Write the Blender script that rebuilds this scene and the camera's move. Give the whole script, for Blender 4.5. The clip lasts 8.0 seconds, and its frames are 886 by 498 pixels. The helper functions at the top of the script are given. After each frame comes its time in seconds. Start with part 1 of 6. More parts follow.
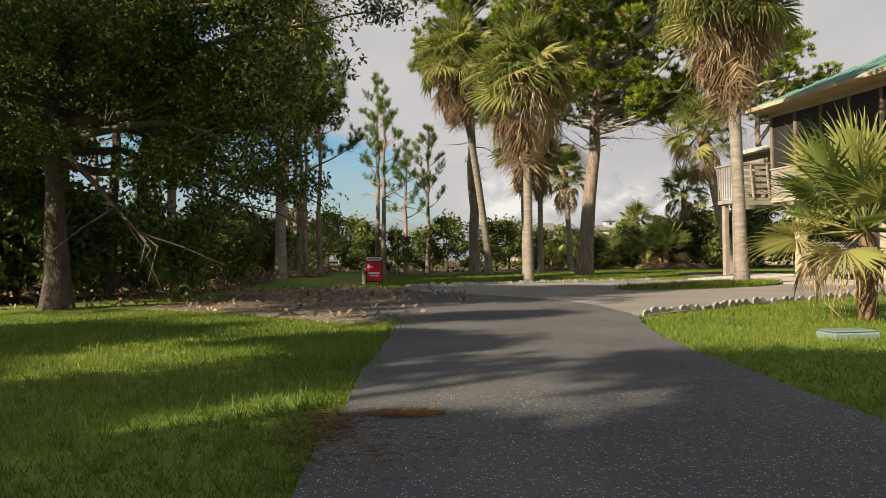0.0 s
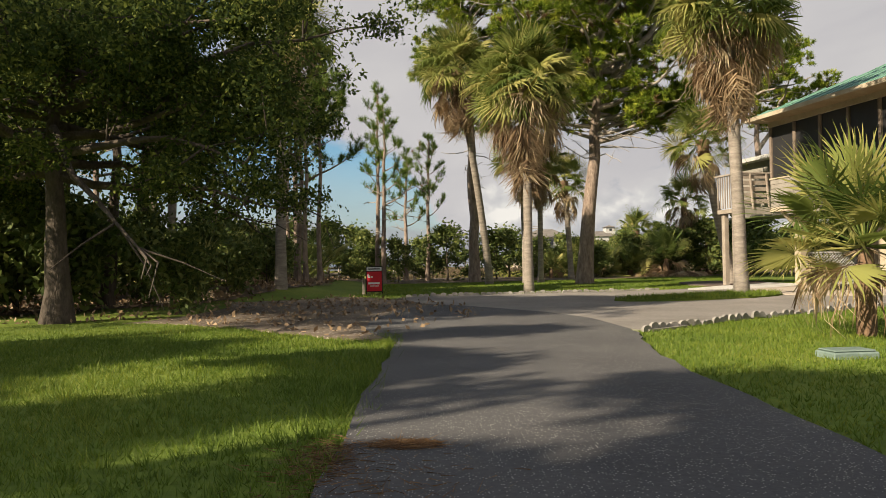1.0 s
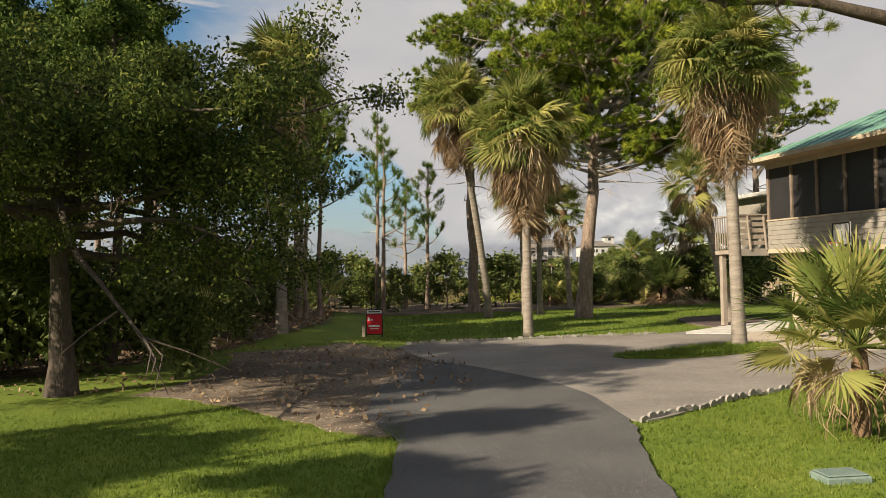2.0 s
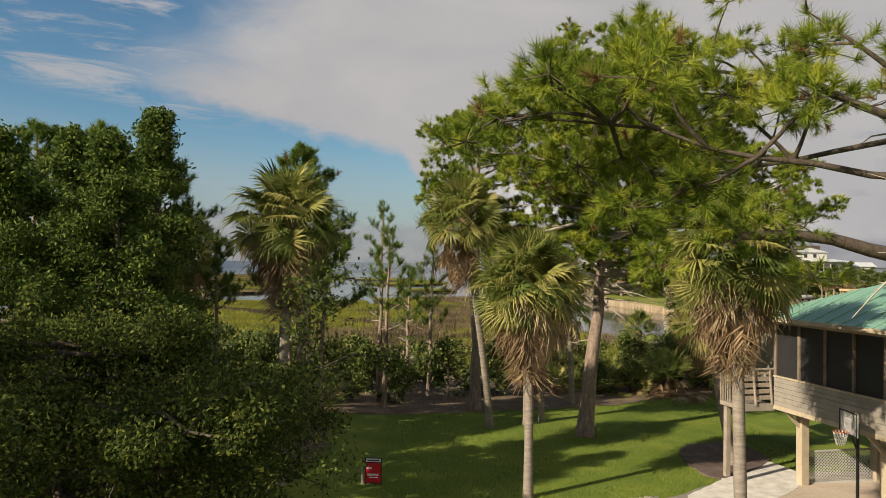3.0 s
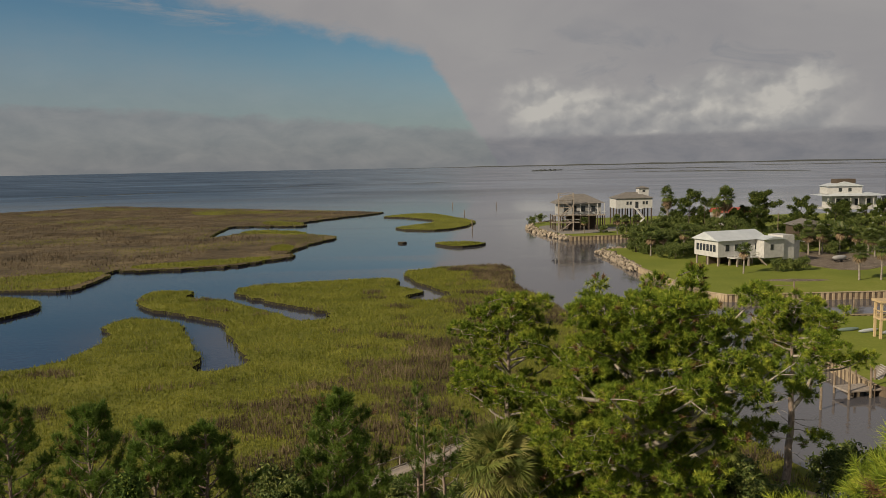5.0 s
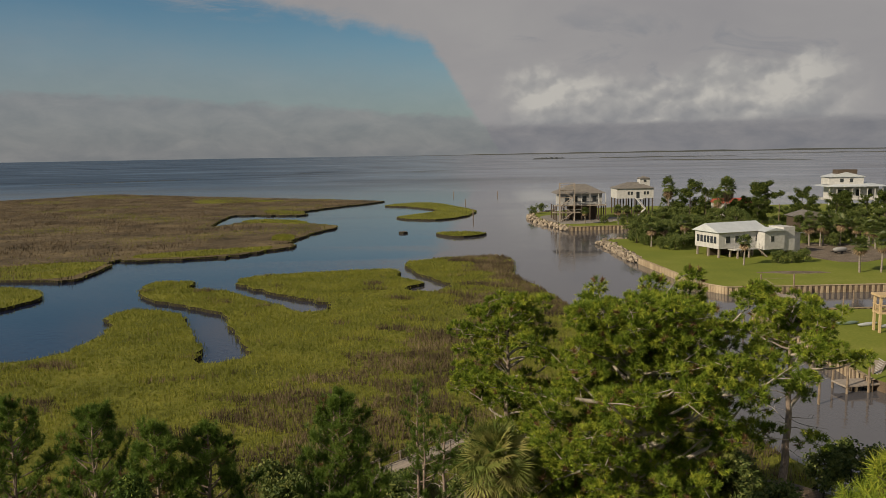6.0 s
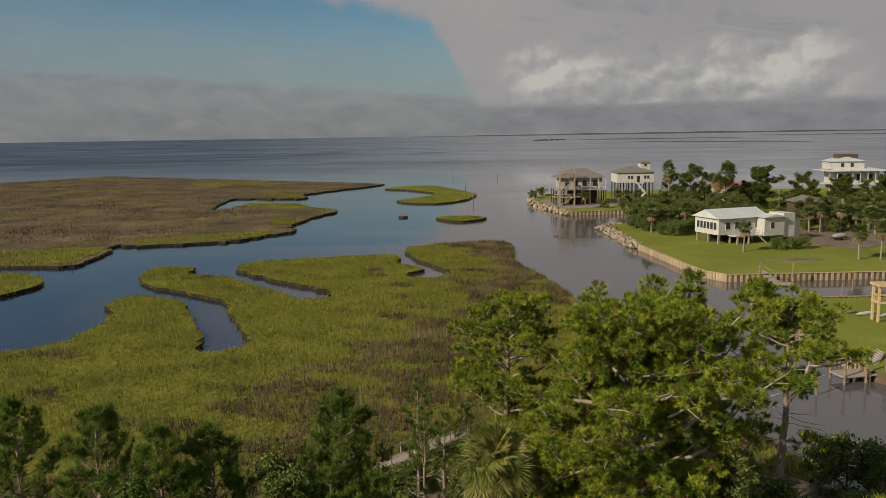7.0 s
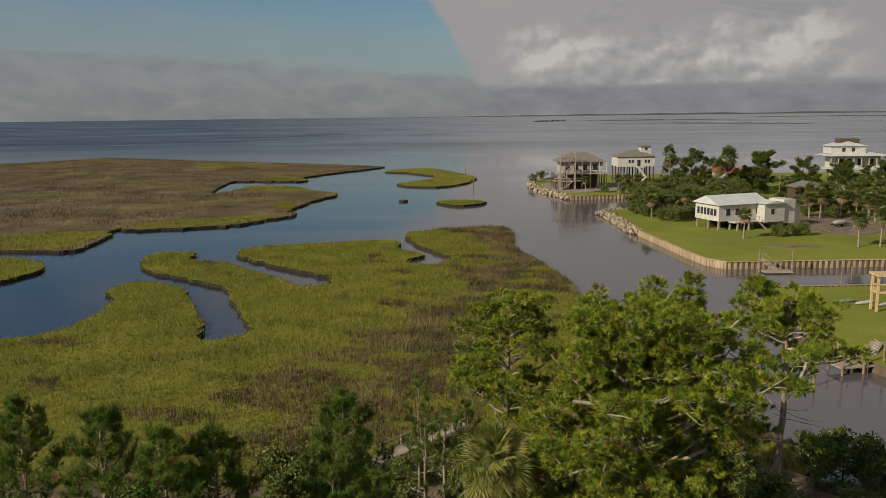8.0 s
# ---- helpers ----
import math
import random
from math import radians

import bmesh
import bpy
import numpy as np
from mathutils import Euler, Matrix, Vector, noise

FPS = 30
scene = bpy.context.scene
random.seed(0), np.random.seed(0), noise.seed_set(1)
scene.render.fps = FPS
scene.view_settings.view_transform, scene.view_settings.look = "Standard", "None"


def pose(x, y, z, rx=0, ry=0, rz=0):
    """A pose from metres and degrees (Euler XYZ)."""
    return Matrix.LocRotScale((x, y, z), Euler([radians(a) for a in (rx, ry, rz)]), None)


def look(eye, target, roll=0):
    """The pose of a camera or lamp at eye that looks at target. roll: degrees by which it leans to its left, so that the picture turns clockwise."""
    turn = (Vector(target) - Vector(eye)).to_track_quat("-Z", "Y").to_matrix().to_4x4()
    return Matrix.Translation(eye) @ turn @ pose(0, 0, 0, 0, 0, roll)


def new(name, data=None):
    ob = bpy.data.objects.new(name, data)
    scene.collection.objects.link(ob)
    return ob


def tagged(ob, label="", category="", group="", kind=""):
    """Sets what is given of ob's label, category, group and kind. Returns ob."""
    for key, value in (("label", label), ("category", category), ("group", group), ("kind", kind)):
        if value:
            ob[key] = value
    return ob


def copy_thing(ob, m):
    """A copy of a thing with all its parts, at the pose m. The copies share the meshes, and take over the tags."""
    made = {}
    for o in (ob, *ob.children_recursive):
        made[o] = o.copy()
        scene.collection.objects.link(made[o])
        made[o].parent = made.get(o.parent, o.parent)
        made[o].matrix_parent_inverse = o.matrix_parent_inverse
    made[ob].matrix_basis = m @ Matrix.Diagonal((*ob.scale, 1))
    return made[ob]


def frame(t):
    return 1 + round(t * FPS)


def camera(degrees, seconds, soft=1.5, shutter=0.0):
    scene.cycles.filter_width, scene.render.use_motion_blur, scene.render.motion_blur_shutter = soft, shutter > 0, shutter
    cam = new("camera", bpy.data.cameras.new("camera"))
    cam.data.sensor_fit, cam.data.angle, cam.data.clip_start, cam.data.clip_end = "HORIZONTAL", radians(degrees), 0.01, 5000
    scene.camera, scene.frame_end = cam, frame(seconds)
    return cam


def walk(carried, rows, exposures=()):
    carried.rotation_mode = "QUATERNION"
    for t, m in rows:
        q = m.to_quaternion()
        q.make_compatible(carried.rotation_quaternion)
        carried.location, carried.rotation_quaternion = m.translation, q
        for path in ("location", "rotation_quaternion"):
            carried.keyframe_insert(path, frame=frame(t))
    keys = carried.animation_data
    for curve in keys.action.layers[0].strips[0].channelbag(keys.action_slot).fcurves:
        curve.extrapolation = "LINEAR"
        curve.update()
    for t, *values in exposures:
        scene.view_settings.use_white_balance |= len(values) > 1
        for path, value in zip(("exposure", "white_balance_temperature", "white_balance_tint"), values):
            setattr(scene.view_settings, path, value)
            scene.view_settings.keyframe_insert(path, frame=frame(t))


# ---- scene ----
cam = camera(59.16, 8.0, soft=0.75)
PATH = [
    (0, -0.006, 0.008, 0.984, 0.02, 0.58, 0.95),
    (0.5, -0.004, 0.030, 1.040, 0.01, 0.86, 0.96),
    (1, 0.000, -0.017, 1.140, 0.02, 1.01, 1.02),
    (1.2, 0.006, -0.034, 1.165, 0.04, 1.13, 1.02),
    (2.3, -0.004, -0.272, 3.723, -0.09, 1.51, 1.12),
    (2.5, 0.010, -0.274, 4.797, -0.09, 1.46, 1.06),
    (3, 0.034, -0.060, 8.330, 0.27, 0.94, -0.72),
    (3.5, -0.060, -0.270, 13.448, 0.73, -1.02, -2.13),
    (4, -0.150, -0.060, 18.258, 1.58, -1.42, 0.85),
    (4.2, -0.077, 0.115, 20.301, 1.88, -2.33, 1.64),
    (4.5, -0.127, 0.062, 23.229, 2.26, -4.34, 1.18),
    (4.7, -0.110, -0.002, 24.262, 2.33, -5.49, 1.13),
    (5.8, -0.050, -0.305, 25.527, 2.45, -6.89, 1.11),
    (6, -0.027, -0.300, 25.736, 2.44, -7.18, 1.01),
    (6.5, -0.017, -0.313, 26.280, 2.46, -7.87, 1.00),
    (7, -0.052, -0.298, 26.809, 2.45, -8.56, 0.92),
    (7.5, -0.087, -0.272, 27.317, 2.44, -9.25, 0.84),
    (8, -0.108, -0.289, 27.891, 2.46, -9.97, 0.75),
]
walk(cam, [(t, pose(x, y, z, 0, 0, yaw) @ pose(0, 0, 0, 90 + pitch) @ pose(0, 0, 0, 0, 0, -roll)) for t, x, y, z, yaw, pitch, roll in PATH],
     exposures=((0.0, 0.88), (2.5, 0.78), (3.0, 0.58), (3.5, 0.36), (4.2, -0.06), (5.5, -0.06), (8.0, 0.0)))

# ---- light: sky with a broad cloud sheet, and a low sun behind and to the left ----
SUN_ELEV, SUN_AZ = 29.0, 234.4
TO_SUN = Vector((math.sin(radians(SUN_AZ)) * math.cos(radians(SUN_ELEV)), math.cos(radians(SUN_AZ)) * math.cos(radians(SUN_ELEV)), math.sin(radians(SUN_ELEV))))
sun_data = bpy.data.lights.new("sun", "SUN")
sun_data.energy, sun_data.angle, sun_data.color = 5.0, radians(0.6), (1.0, 0.85, 0.63)
new("sun", sun_data).matrix_world = look(TO_SUN * 200, (0, 0, 0))


class Nodes:
    """Small shorthand for node trees."""
    def __init__(self, tree):
        self.tree = tree
        tree.nodes.clear()

    def add(self, kind, inputs=()):
        n = self.tree.nodes.new(kind)
        for k, v in dict(inputs).items():
            self.set(n.inputs[k], v)
        return n

    def set(self, socket, v):
        if isinstance(v, bpy.types.NodeSocket):
            self.tree.links.new(v, socket)
        elif isinstance(v, tuple) and len(v) == 3 and socket.type == "RGBA":
            socket.default_value = (*v, 1)
        else:
            socket.default_value = v

    def math(self, op, a, b=0.0, c=0.0, clamp=False):
        n = self.add("ShaderNodeMath", {0: a, 1: b, 2: c})
        n.operation, n.use_clamp = op, clamp
        return n.outputs[0]

    def smooth(self, v, lo, hi):
        n = self.add("ShaderNodeMapRange", {0: v, 1: lo, 2: hi, 3: 0.0, 4: 1.0})
        n.interpolation_type = "SMOOTHSTEP"
        return n.outputs[0]

    def mix(self, fac, a, b, blend="MIX"):
        n = self.add("ShaderNodeMix")
        n.data_type, n.blend_type = "RGBA", blend
        self.set(n.inputs[0], fac), self.set(n.inputs[6], a), self.set(n.inputs[7], b)
        return n.outputs[2]

    def noise(self, vec, scale, detail=4.0, rough=0.55, distort=0.0):
        return self.add("ShaderNodeTexNoise", {"Vector": vec, "Scale": scale, "Detail": detail, "Roughness": rough, "Distortion": distort}).outputs[0]

    def ramp(self, v, stops):
        n = self.add("ShaderNodeValToRGB", {0: v})
        els = n.color_ramp.elements
        while len(els) < len(stops):
            els.new(0.5)
        for e, (p, col) in zip(els, stops):
            e.position, e.color = p, (*col, 1)
        return n.outputs[0]


world = bpy.data.worlds.new("sky")
scene.world = world
world.use_nodes = True
w = Nodes(world.node_tree)
sky = w.add("ShaderNodeTexSky")
sky.sky_type, sky.sun_disc, sky.sun_elevation, sky.sun_rotation = "NISHITA", False, radians(SUN_ELEV), radians(SUN_AZ)
sky.air_density, sky.dust_density, sky.ozone_density = 1.0, 0.6, 1.6
coord = w.add("ShaderNodeTexCoord").outputs["Generated"]
sep = w.add("ShaderNodeSeparateXYZ", {0: coord})
az = w.math("MULTIPLY", w.math("ARCTAN2", sep.outputs[0], sep.outputs[1]), 57.2958)
el = w.math("MULTIPLY", w.math("ARCSINE", sep.outputs[2]), 57.2958)
flat = w.add("ShaderNodeCombineXYZ", {0: az, 1: w.math("MULTIPLY", el, 2.2), 2: 0.0}).outputs[0]
wisps = w.math("MULTIPLY", w.math("SUBTRACT", w.noise(flat, 0.09, 6, 0.6, 0.6), 0.5), 7.0)
fine = w.math("MULTIPLY", w.math("SUBTRACT", w.noise(flat, 0.55, 5, 0.6, 0.2), 0.5), 3.0)
# the sheet's lower edge falls slowly from the left, then drops steeply to the towers of cloud
a3 = w.math("ADD", az, 3.0)
edge = w.math("MINIMUM", w.math("SUBTRACT", 7.8, w.math("MULTIPLY", a3, 0.205)), w.math("SUBTRACT", 7.4, w.math("MULTIPLY", a3, 1.7)))
sheet = w.smooth(w.math("ADD", w.math("SUBTRACT", el, edge), w.math("ADD", w.math("MULTIPLY", wisps, 0.30), w.math("MULTIPLY", fine, 0.55))), -0.8, 0.8)
bank_top = w.math("ADD", w.math("SUBTRACT", 2.7, w.math("MULTIPLY", az, 0.06)), w.math("ADD", w.math("MULTIPLY", wisps, 0.25), w.math("MULTIPLY", fine, 0.35)))
bank = w.math("MULTIPLY", w.smooth(w.math("SUBTRACT", bank_top, el), -0.9, 0.7), 0.85)
bank = w.math("MAXIMUM", bank, w.math("MULTIPLY", w.smooth(w.math("SUBTRACT", bank_top, el), -6.5, 0.5), 0.55))
# high up the sheet thins out into clear sky
ahead = w.math("SUBTRACT", 1.0, w.smooth(w.math("ABSOLUTE", az), 55.0, 85.0))
sheet = w.math("MULTIPLY", sheet, w.math("SUBTRACT", 1.0, w.math("MULTIPLY", ahead, w.smooth(w.math("ADD", w.math("ADD", el, w.math("MULTIPLY", w.math("MAXIMUM", w.math("SUBTRACT", -8.0, az), 0.0), 1.0)), w.math("MULTIPLY", wisps, 2.0)), 18.0, 31.0))))
# unseen cloud veil added beside and behind to lift the ambient light
fill_veil = w.math("MULTIPLY", w.smooth(el, 12.0, 30.0), w.math("SUBTRACT", 1.0, ahead))
sheet = w.math("MAXIMUM", sheet, w.math("MULTIPLY", fill_veil, 0.75))
# colours of the sheet, the towers and the low bank
deep = w.add("ShaderNodeCombineXYZ", {0: az, 1: w.math("MULTIPLY", el, 1.25), 2: 3.0}).outputs[0]
warp = w.add("ShaderNodeTexNoise", {"Vector": deep, "Scale": 0.7, "Detail": 4.0}).outputs[1]
bent = w.add("ShaderNodeVectorMath", {0: deep, 1: warp}).outputs[0]
cells = w.add("ShaderNodeTexVoronoi", {"Vector": bent, "Scale": 0.62}).outputs["Distance"]
small_cells = w.add("ShaderNodeTexVoronoi", {"Vector": bent, "Scale": 1.9}).outputs["Distance"]
soft_puff = w.math("ADD", w.math("MULTIPLY", w.noise(bent, 0.5, 6, 0.6, 0.3), 0.75), w.math("MULTIPLY", w.math("SUBTRACT", 1.0, w.math("ADD", w.math("MULTIPLY", cells, 0.62), w.math("MULTIPLY", small_cells, 0.30))), 0.42))
sheet_col = w.ramp(w.noise(flat, 0.07, 5, 0.5, 0.4), [(0.25, (0.62, 0.60, 0.62)), (0.75, (0.80, 0.77, 0.75))])
line = w.add("ShaderNodeCombineXYZ", {0: az, 1: 0.0, 2: 7.0}).outputs[0]
tops = w.math("ADD", 1.6, w.math("ADD", w.math("MULTIPLY", w.noise(line, 0.10, 2, 0.5), 6.2), w.math("MULTIPLY", w.noise(line, 0.55, 2, 0.5), 1.6)))
tower_zone = w.math("MULTIPLY", w.math("MULTIPLY", w.smooth(az, 0.5, 4.5), w.math("SUBTRACT", 1.0, w.smooth(az, 22.0, 27.0))),
                    w.math("MULTIPLY", w.smooth(el, 1.55, 1.85), w.smooth(w.math("SUBTRACT", w.math("ADD", tops, w.math("MULTIPLY", soft_puff, 1.5)), el), 0.5, 2.2)))
shift = w.add("ShaderNodeVectorMath", {0: bent, 1: (-0.42, 0.60, 0.0)}).outputs[0]


def billow(vec):
    """Rounded heaps of cloud at three sizes."""
    parts = []
    for size, weight in ((0.30, 0.74), (0.85, 0.2), (2.2, 0.06)):
        v = w.add("ShaderNodeTexVoronoi", {"Vector": vec, "Scale": size})
        v.feature = "SMOOTH_F1"
        v.inputs["Smoothness"].default_value = 0.35
        parts.append(w.math("MULTIPLY", v.outputs["Distance"], weight))
    return w.math("SUBTRACT", 1.0, w.math("ADD", parts[0], w.math("ADD", parts[1], parts[2])))


# the heaps are bright on the side towards the sun, grey on the other
relief = w.math("SUBTRACT", billow(bent), billow(shift))
lit = w.math("ADD", w.math("ADD", w.math("MULTIPLY", relief, 1.5), w.math("MULTIPLY", soft_puff, 0.5)), w.math("MULTIPLY", w.smooth(el, 1.5, 4.0), 0.28))
tower_col = w.ramp(lit, [(0.16, (0.60, 0.60, 0.615)), (0.50, (0.82, 0.80, 0.775)), (0.74, (1.14, 1.09, 1.0))])
shelf = w.math("MULTIPLY", w.smooth(w.noise(flat, 0.16, 5, 0.6, 0.8), 0.52, 0.70), w.math("MULTIPLY", w.smooth(az, -2.0, 4.0), w.math("SUBTRACT", 1.0, w.smooth(el, 7.0, 11.0))))
sheet_col = w.mix(w.math("MULTIPLY", shelf, 0.75), sheet_col, (0.50, 0.52, 0.57))
cloud_col = w.mix(w.math("MULTIPLY", tower_zone, 0.92), sheet_col, tower_col)
bank_col = w.ramp(w.noise(flat, 0.30, 6, 0.6, 0.3), [(0.30, (0.39, 0.40, 0.44)), (0.72, (0.58, 0.56, 0.57))])
base_zone = w.math("SUBTRACT", 1.0, w.smooth(w.math("ADD", el, w.math("MULTIPLY", fine, 0.2)), 1.3, 2.1))
cloud_col = w.mix(base_zone, cloud_col, bank_col)
cloud_col = w.mix(w.math("MULTIPLY", bank, w.math("SUBTRACT", 1.0, sheet)), cloud_col, bank_col)
rags = w.math("MULTIPLY", w.smooth(w.noise(w.add("ShaderNodeCombineXYZ", {0: w.math("ADD", w.math("MULTIPLY", az, 0.5), w.math("MULTIPLY", el, 1.2)), 1: w.math("MULTIPLY", el, 3.0), 2: 0.0}).outputs[0], 0.22, 6, 0.65, 0.5), 0.46, 0.66),
              w.math("MULTIPLY", w.math("SUBTRACT", 1.0, w.smooth(az, -17.0, -12.0)), w.math("MULTIPLY", w.smooth(w.math("SUBTRACT", el, edge), -2.4, -0.6), w.smooth(el, 8.5, 10.0))))
cover = w.math("MAXIMUM", w.math("MAXIMUM", sheet, bank), w.math("MULTIPLY", rags, 0.8))
clear = w.add("ShaderNodeBackground", {0: w.mix(1.0, sky.outputs[0], (0.68, 0.93, 1.0), "MULTIPLY"), 1: 0.062})
cloudy = w.add("ShaderNodeBackground", {0: cloud_col, 1: 0.45})
blend = w.add("ShaderNodeMixShader", {0: cover, 1: clear.outputs[0], 2: cloudy.outputs[0]})
w.add("ShaderNodeOutputWorld", {0: blend.outputs[0]})

# ---- materials ----


def material(name):
    m = bpy.data.materials.new(name)
    m.use_nodes = True
    n = Nodes(m.node_tree)
    return m, n


def finish(n, colour, rough=0.8, bump=None, strength=0.3, dist=0.02, metal=0.0, spec=0.3, translucent=0.0, **more):
    ins = {"Base Color": colour, "Roughness": rough, "Metallic": metal, "Specular IOR Level": spec, **more}
    if bump is not None:
        ins["Normal"] = n.add("ShaderNodeBump", {"Height": bump, "Strength": strength, "Distance": dist}).outputs[0]
    sh = n.add("ShaderNodeBsdfPrincipled", ins).outputs[0]
    if translucent:
        tr = n.add("ShaderNodeBsdfTranslucent", {0: colour}).outputs[0]
        sh = n.add("ShaderNodeMixShader", {0: translucent, 1: sh, 2: tr}).outputs[0]
    n.add("ShaderNodeOutputMaterial", {0: sh})


def simple(name, dark, light, scale=3.0, fine=40.0, rough=0.8, bump=0.3, metal=0.0, spec=0.3, stretch=(1, 1, 1), per_object=0.0, dist=0.02):
    """A surface with two scales of variation between a dark and a light colour."""
    m, n = material(name)
    co = n.add("ShaderNodeTexCoord").outputs["Object"]
    co = n.add("ShaderNodeMapping", {0: co, 3: stretch}).outputs[0]
    a, b = n.noise(co, scale, 5), n.noise(co, fine, 3)
    v = n.math("ADD", n.math("MULTIPLY", a, 0.6), n.math("MULTIPLY", b, 0.4))
    if per_object:
        rnd = n.add("ShaderNodeObjectInfo").outputs["Random"]
        v = n.math("ADD", v, n.math("MULTIPLY", n.math("SUBTRACT", rnd, 0.5), per_object))
    col = n.ramp(v, [(0.32, dark), (0.68, light)])
    finish(n, col, rough, b, bump, dist, metal, spec)
    return m


def leafy(name, dark, mid, light, translucent=0.3, rough=0.55, per_object=False, patch=0.0, spec=0.35, patch_scale=0.45):
    """Leaves: each loose leaf has its own tone."""
    m, n = material(name)
    rnd = n.add("ShaderNodeObjectInfo").outputs["Random"] if per_object else n.add("ShaderNodeNewGeometry").outputs["Random Per Island"]
    if patch:
        co = n.add("ShaderNodeNewGeometry").outputs["Position"]
        rnd = n.math("ADD", n.math("MULTIPLY", rnd, 1 - patch), n.math("MULTIPLY", n.smooth(n.noise(co, patch_scale, 4), 0.32, 0.68), patch))
    col = n.ramp(rnd, [(0.0, dark), (0.55, mid), (1.0, light)])
    finish(n, col, rough, spec=spec, translucent=translucent)
    return m


M = {}
M["oak_leaf"] = leafy("oak_leaf", (0.030, 0.050, 0.014), (0.070, 0.100, 0.025), (0.20, 0.225, 0.047), 0.42, 0.7, spec=0.10)
M["myrtle_leaf"] = leafy("myrtle_leaf", (0.05, 0.08, 0.019), (0.11, 0.145, 0.037), (0.22, 0.24, 0.065), 0.3, 0.6, spec=0.25)
M["needle"] = leafy("pine_needle", (0.042, 0.074, 0.009), (0.160, 0.220, 0.023), (0.44, 0.45, 0.055), 0.14, 0.6, patch=0.6, spec=0.12, patch_scale=1.3)
M["young_needle"] = leafy("young_pine_needle", (0.05, 0.10, 0.015), (0.12, 0.19, 0.03), (0.22, 0.28, 0.05), 0.4, 0.55, patch=0.3, spec=0.25)
M["dead_needle"] = leafy("dead_needle", (0.09, 0.05, 0.022), (0.16, 0.085, 0.035), (0.24, 0.14, 0.06), 0.15)
M["cedar_leaf"] = leafy("cedar_leaf", (0.035, 0.065, 0.016), (0.080, 0.125, 0.027), (0.19, 0.235, 0.045), 0.28, 0.7, spec=0.10)
M["frond"] = leafy("palm_frond", (0.10, 0.145, 0.035), (0.23, 0.26, 0.065), (0.44, 0.40, 0.14), 0.40, 0.6, per_object=True, spec=0.15)
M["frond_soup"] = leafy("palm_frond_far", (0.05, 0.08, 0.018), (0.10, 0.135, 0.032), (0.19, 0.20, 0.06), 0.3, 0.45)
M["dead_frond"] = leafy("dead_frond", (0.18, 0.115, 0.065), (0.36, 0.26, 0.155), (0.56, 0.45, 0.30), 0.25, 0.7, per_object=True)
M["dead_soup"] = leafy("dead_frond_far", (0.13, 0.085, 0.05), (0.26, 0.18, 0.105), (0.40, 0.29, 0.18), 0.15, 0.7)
M["grass"] = leafy("lawn_grass", (0.07, 0.12, 0.014), (0.13, 0.195, 0.02), (0.25, 0.28, 0.04), 0.35, 0.6, patch=0.4)
M["marsh_blade"] = leafy("marsh_grass", (0.10, 0.115, 0.012), (0.18, 0.19, 0.021), (0.29, 0.28, 0.042), 0.3, 0.7, patch=0.5, patch_scale=0.16)
M["rush_blade"] = leafy("brown_rush", (0.030, 0.024, 0.015), (0.125, 0.092, 0.054), (0.25, 0.195, 0.11), 0.2, 0.8, patch=0.62, patch_scale=0.13)
M["palm_trunk"] = simple("palm_trunk", (0.14, 0.118, 0.098), (0.36, 0.315, 0.27), 2.0, 14.0, 0.85, 0.7, stretch=(1, 1, 5), dist=0.03)
M["boot"] = simple("palm_boot", (0.10, 0.06, 0.035), (0.25, 0.16, 0.10), 5, 30, 0.9, 0.6)
M["pine_bark"] = simple("pine_bark", (0.10, 0.072, 0.058), (0.37, 0.29, 0.235), 5.0, 16.0, 0.9, 0.9, stretch=(1, 1, 0.35), dist=0.05)
M["oak_bark"] = simple("oak_bark", (0.035, 0.028, 0.022), (0.12, 0.095, 0.075), 4.0, 22.0, 0.9, 0.8, stretch=(1, 1, 0.4), dist=0.04)
M["pale_limb"] = simple("pale_limb", (0.16, 0.13, 0.105), (0.50, 0.44, 0.38), 4.0, 18.0, 0.9, 0.6, dist=0.02)
M["dead_wood"] = simple("bare_branch", (0.24, 0.21, 0.18), (0.52, 0.47, 0.41), 4, 30, 0.85, 0.4)


def ground_material(name, stops, scale, fine, fleck=None, rough=0.95, bump=0.4, dist=0.03, speck_scale=60.0):
    m, n = material(name)
    co = n.add("ShaderNodeTexCoord").outputs["Object"]
    big, small = n.noise(co, scale, 6, 0.6), n.noise(co, fine, 5, 0.65)
    v = n.math("ADD", n.math("MULTIPLY", big, 0.62), n.math("MULTIPLY", small, 0.38))
    col = n.ramp(v, stops)
    if fleck:
        cell = n.add("ShaderNodeTexVoronoi", {"Vector": co, "Scale": speck_scale})
        mask = n.math("MULTIPLY", n.math("LESS_THAN", cell.outputs["Distance"], 0.30), n.math("GREATER_THAN", n.add("ShaderNodeSeparateColor", {0: cell.outputs["Color"]}).outputs[0], 0.70))
        col = n.mix(mask, col, fleck)
    finish(n, col, rough, small, bump, dist, spec=0.2)
    return m


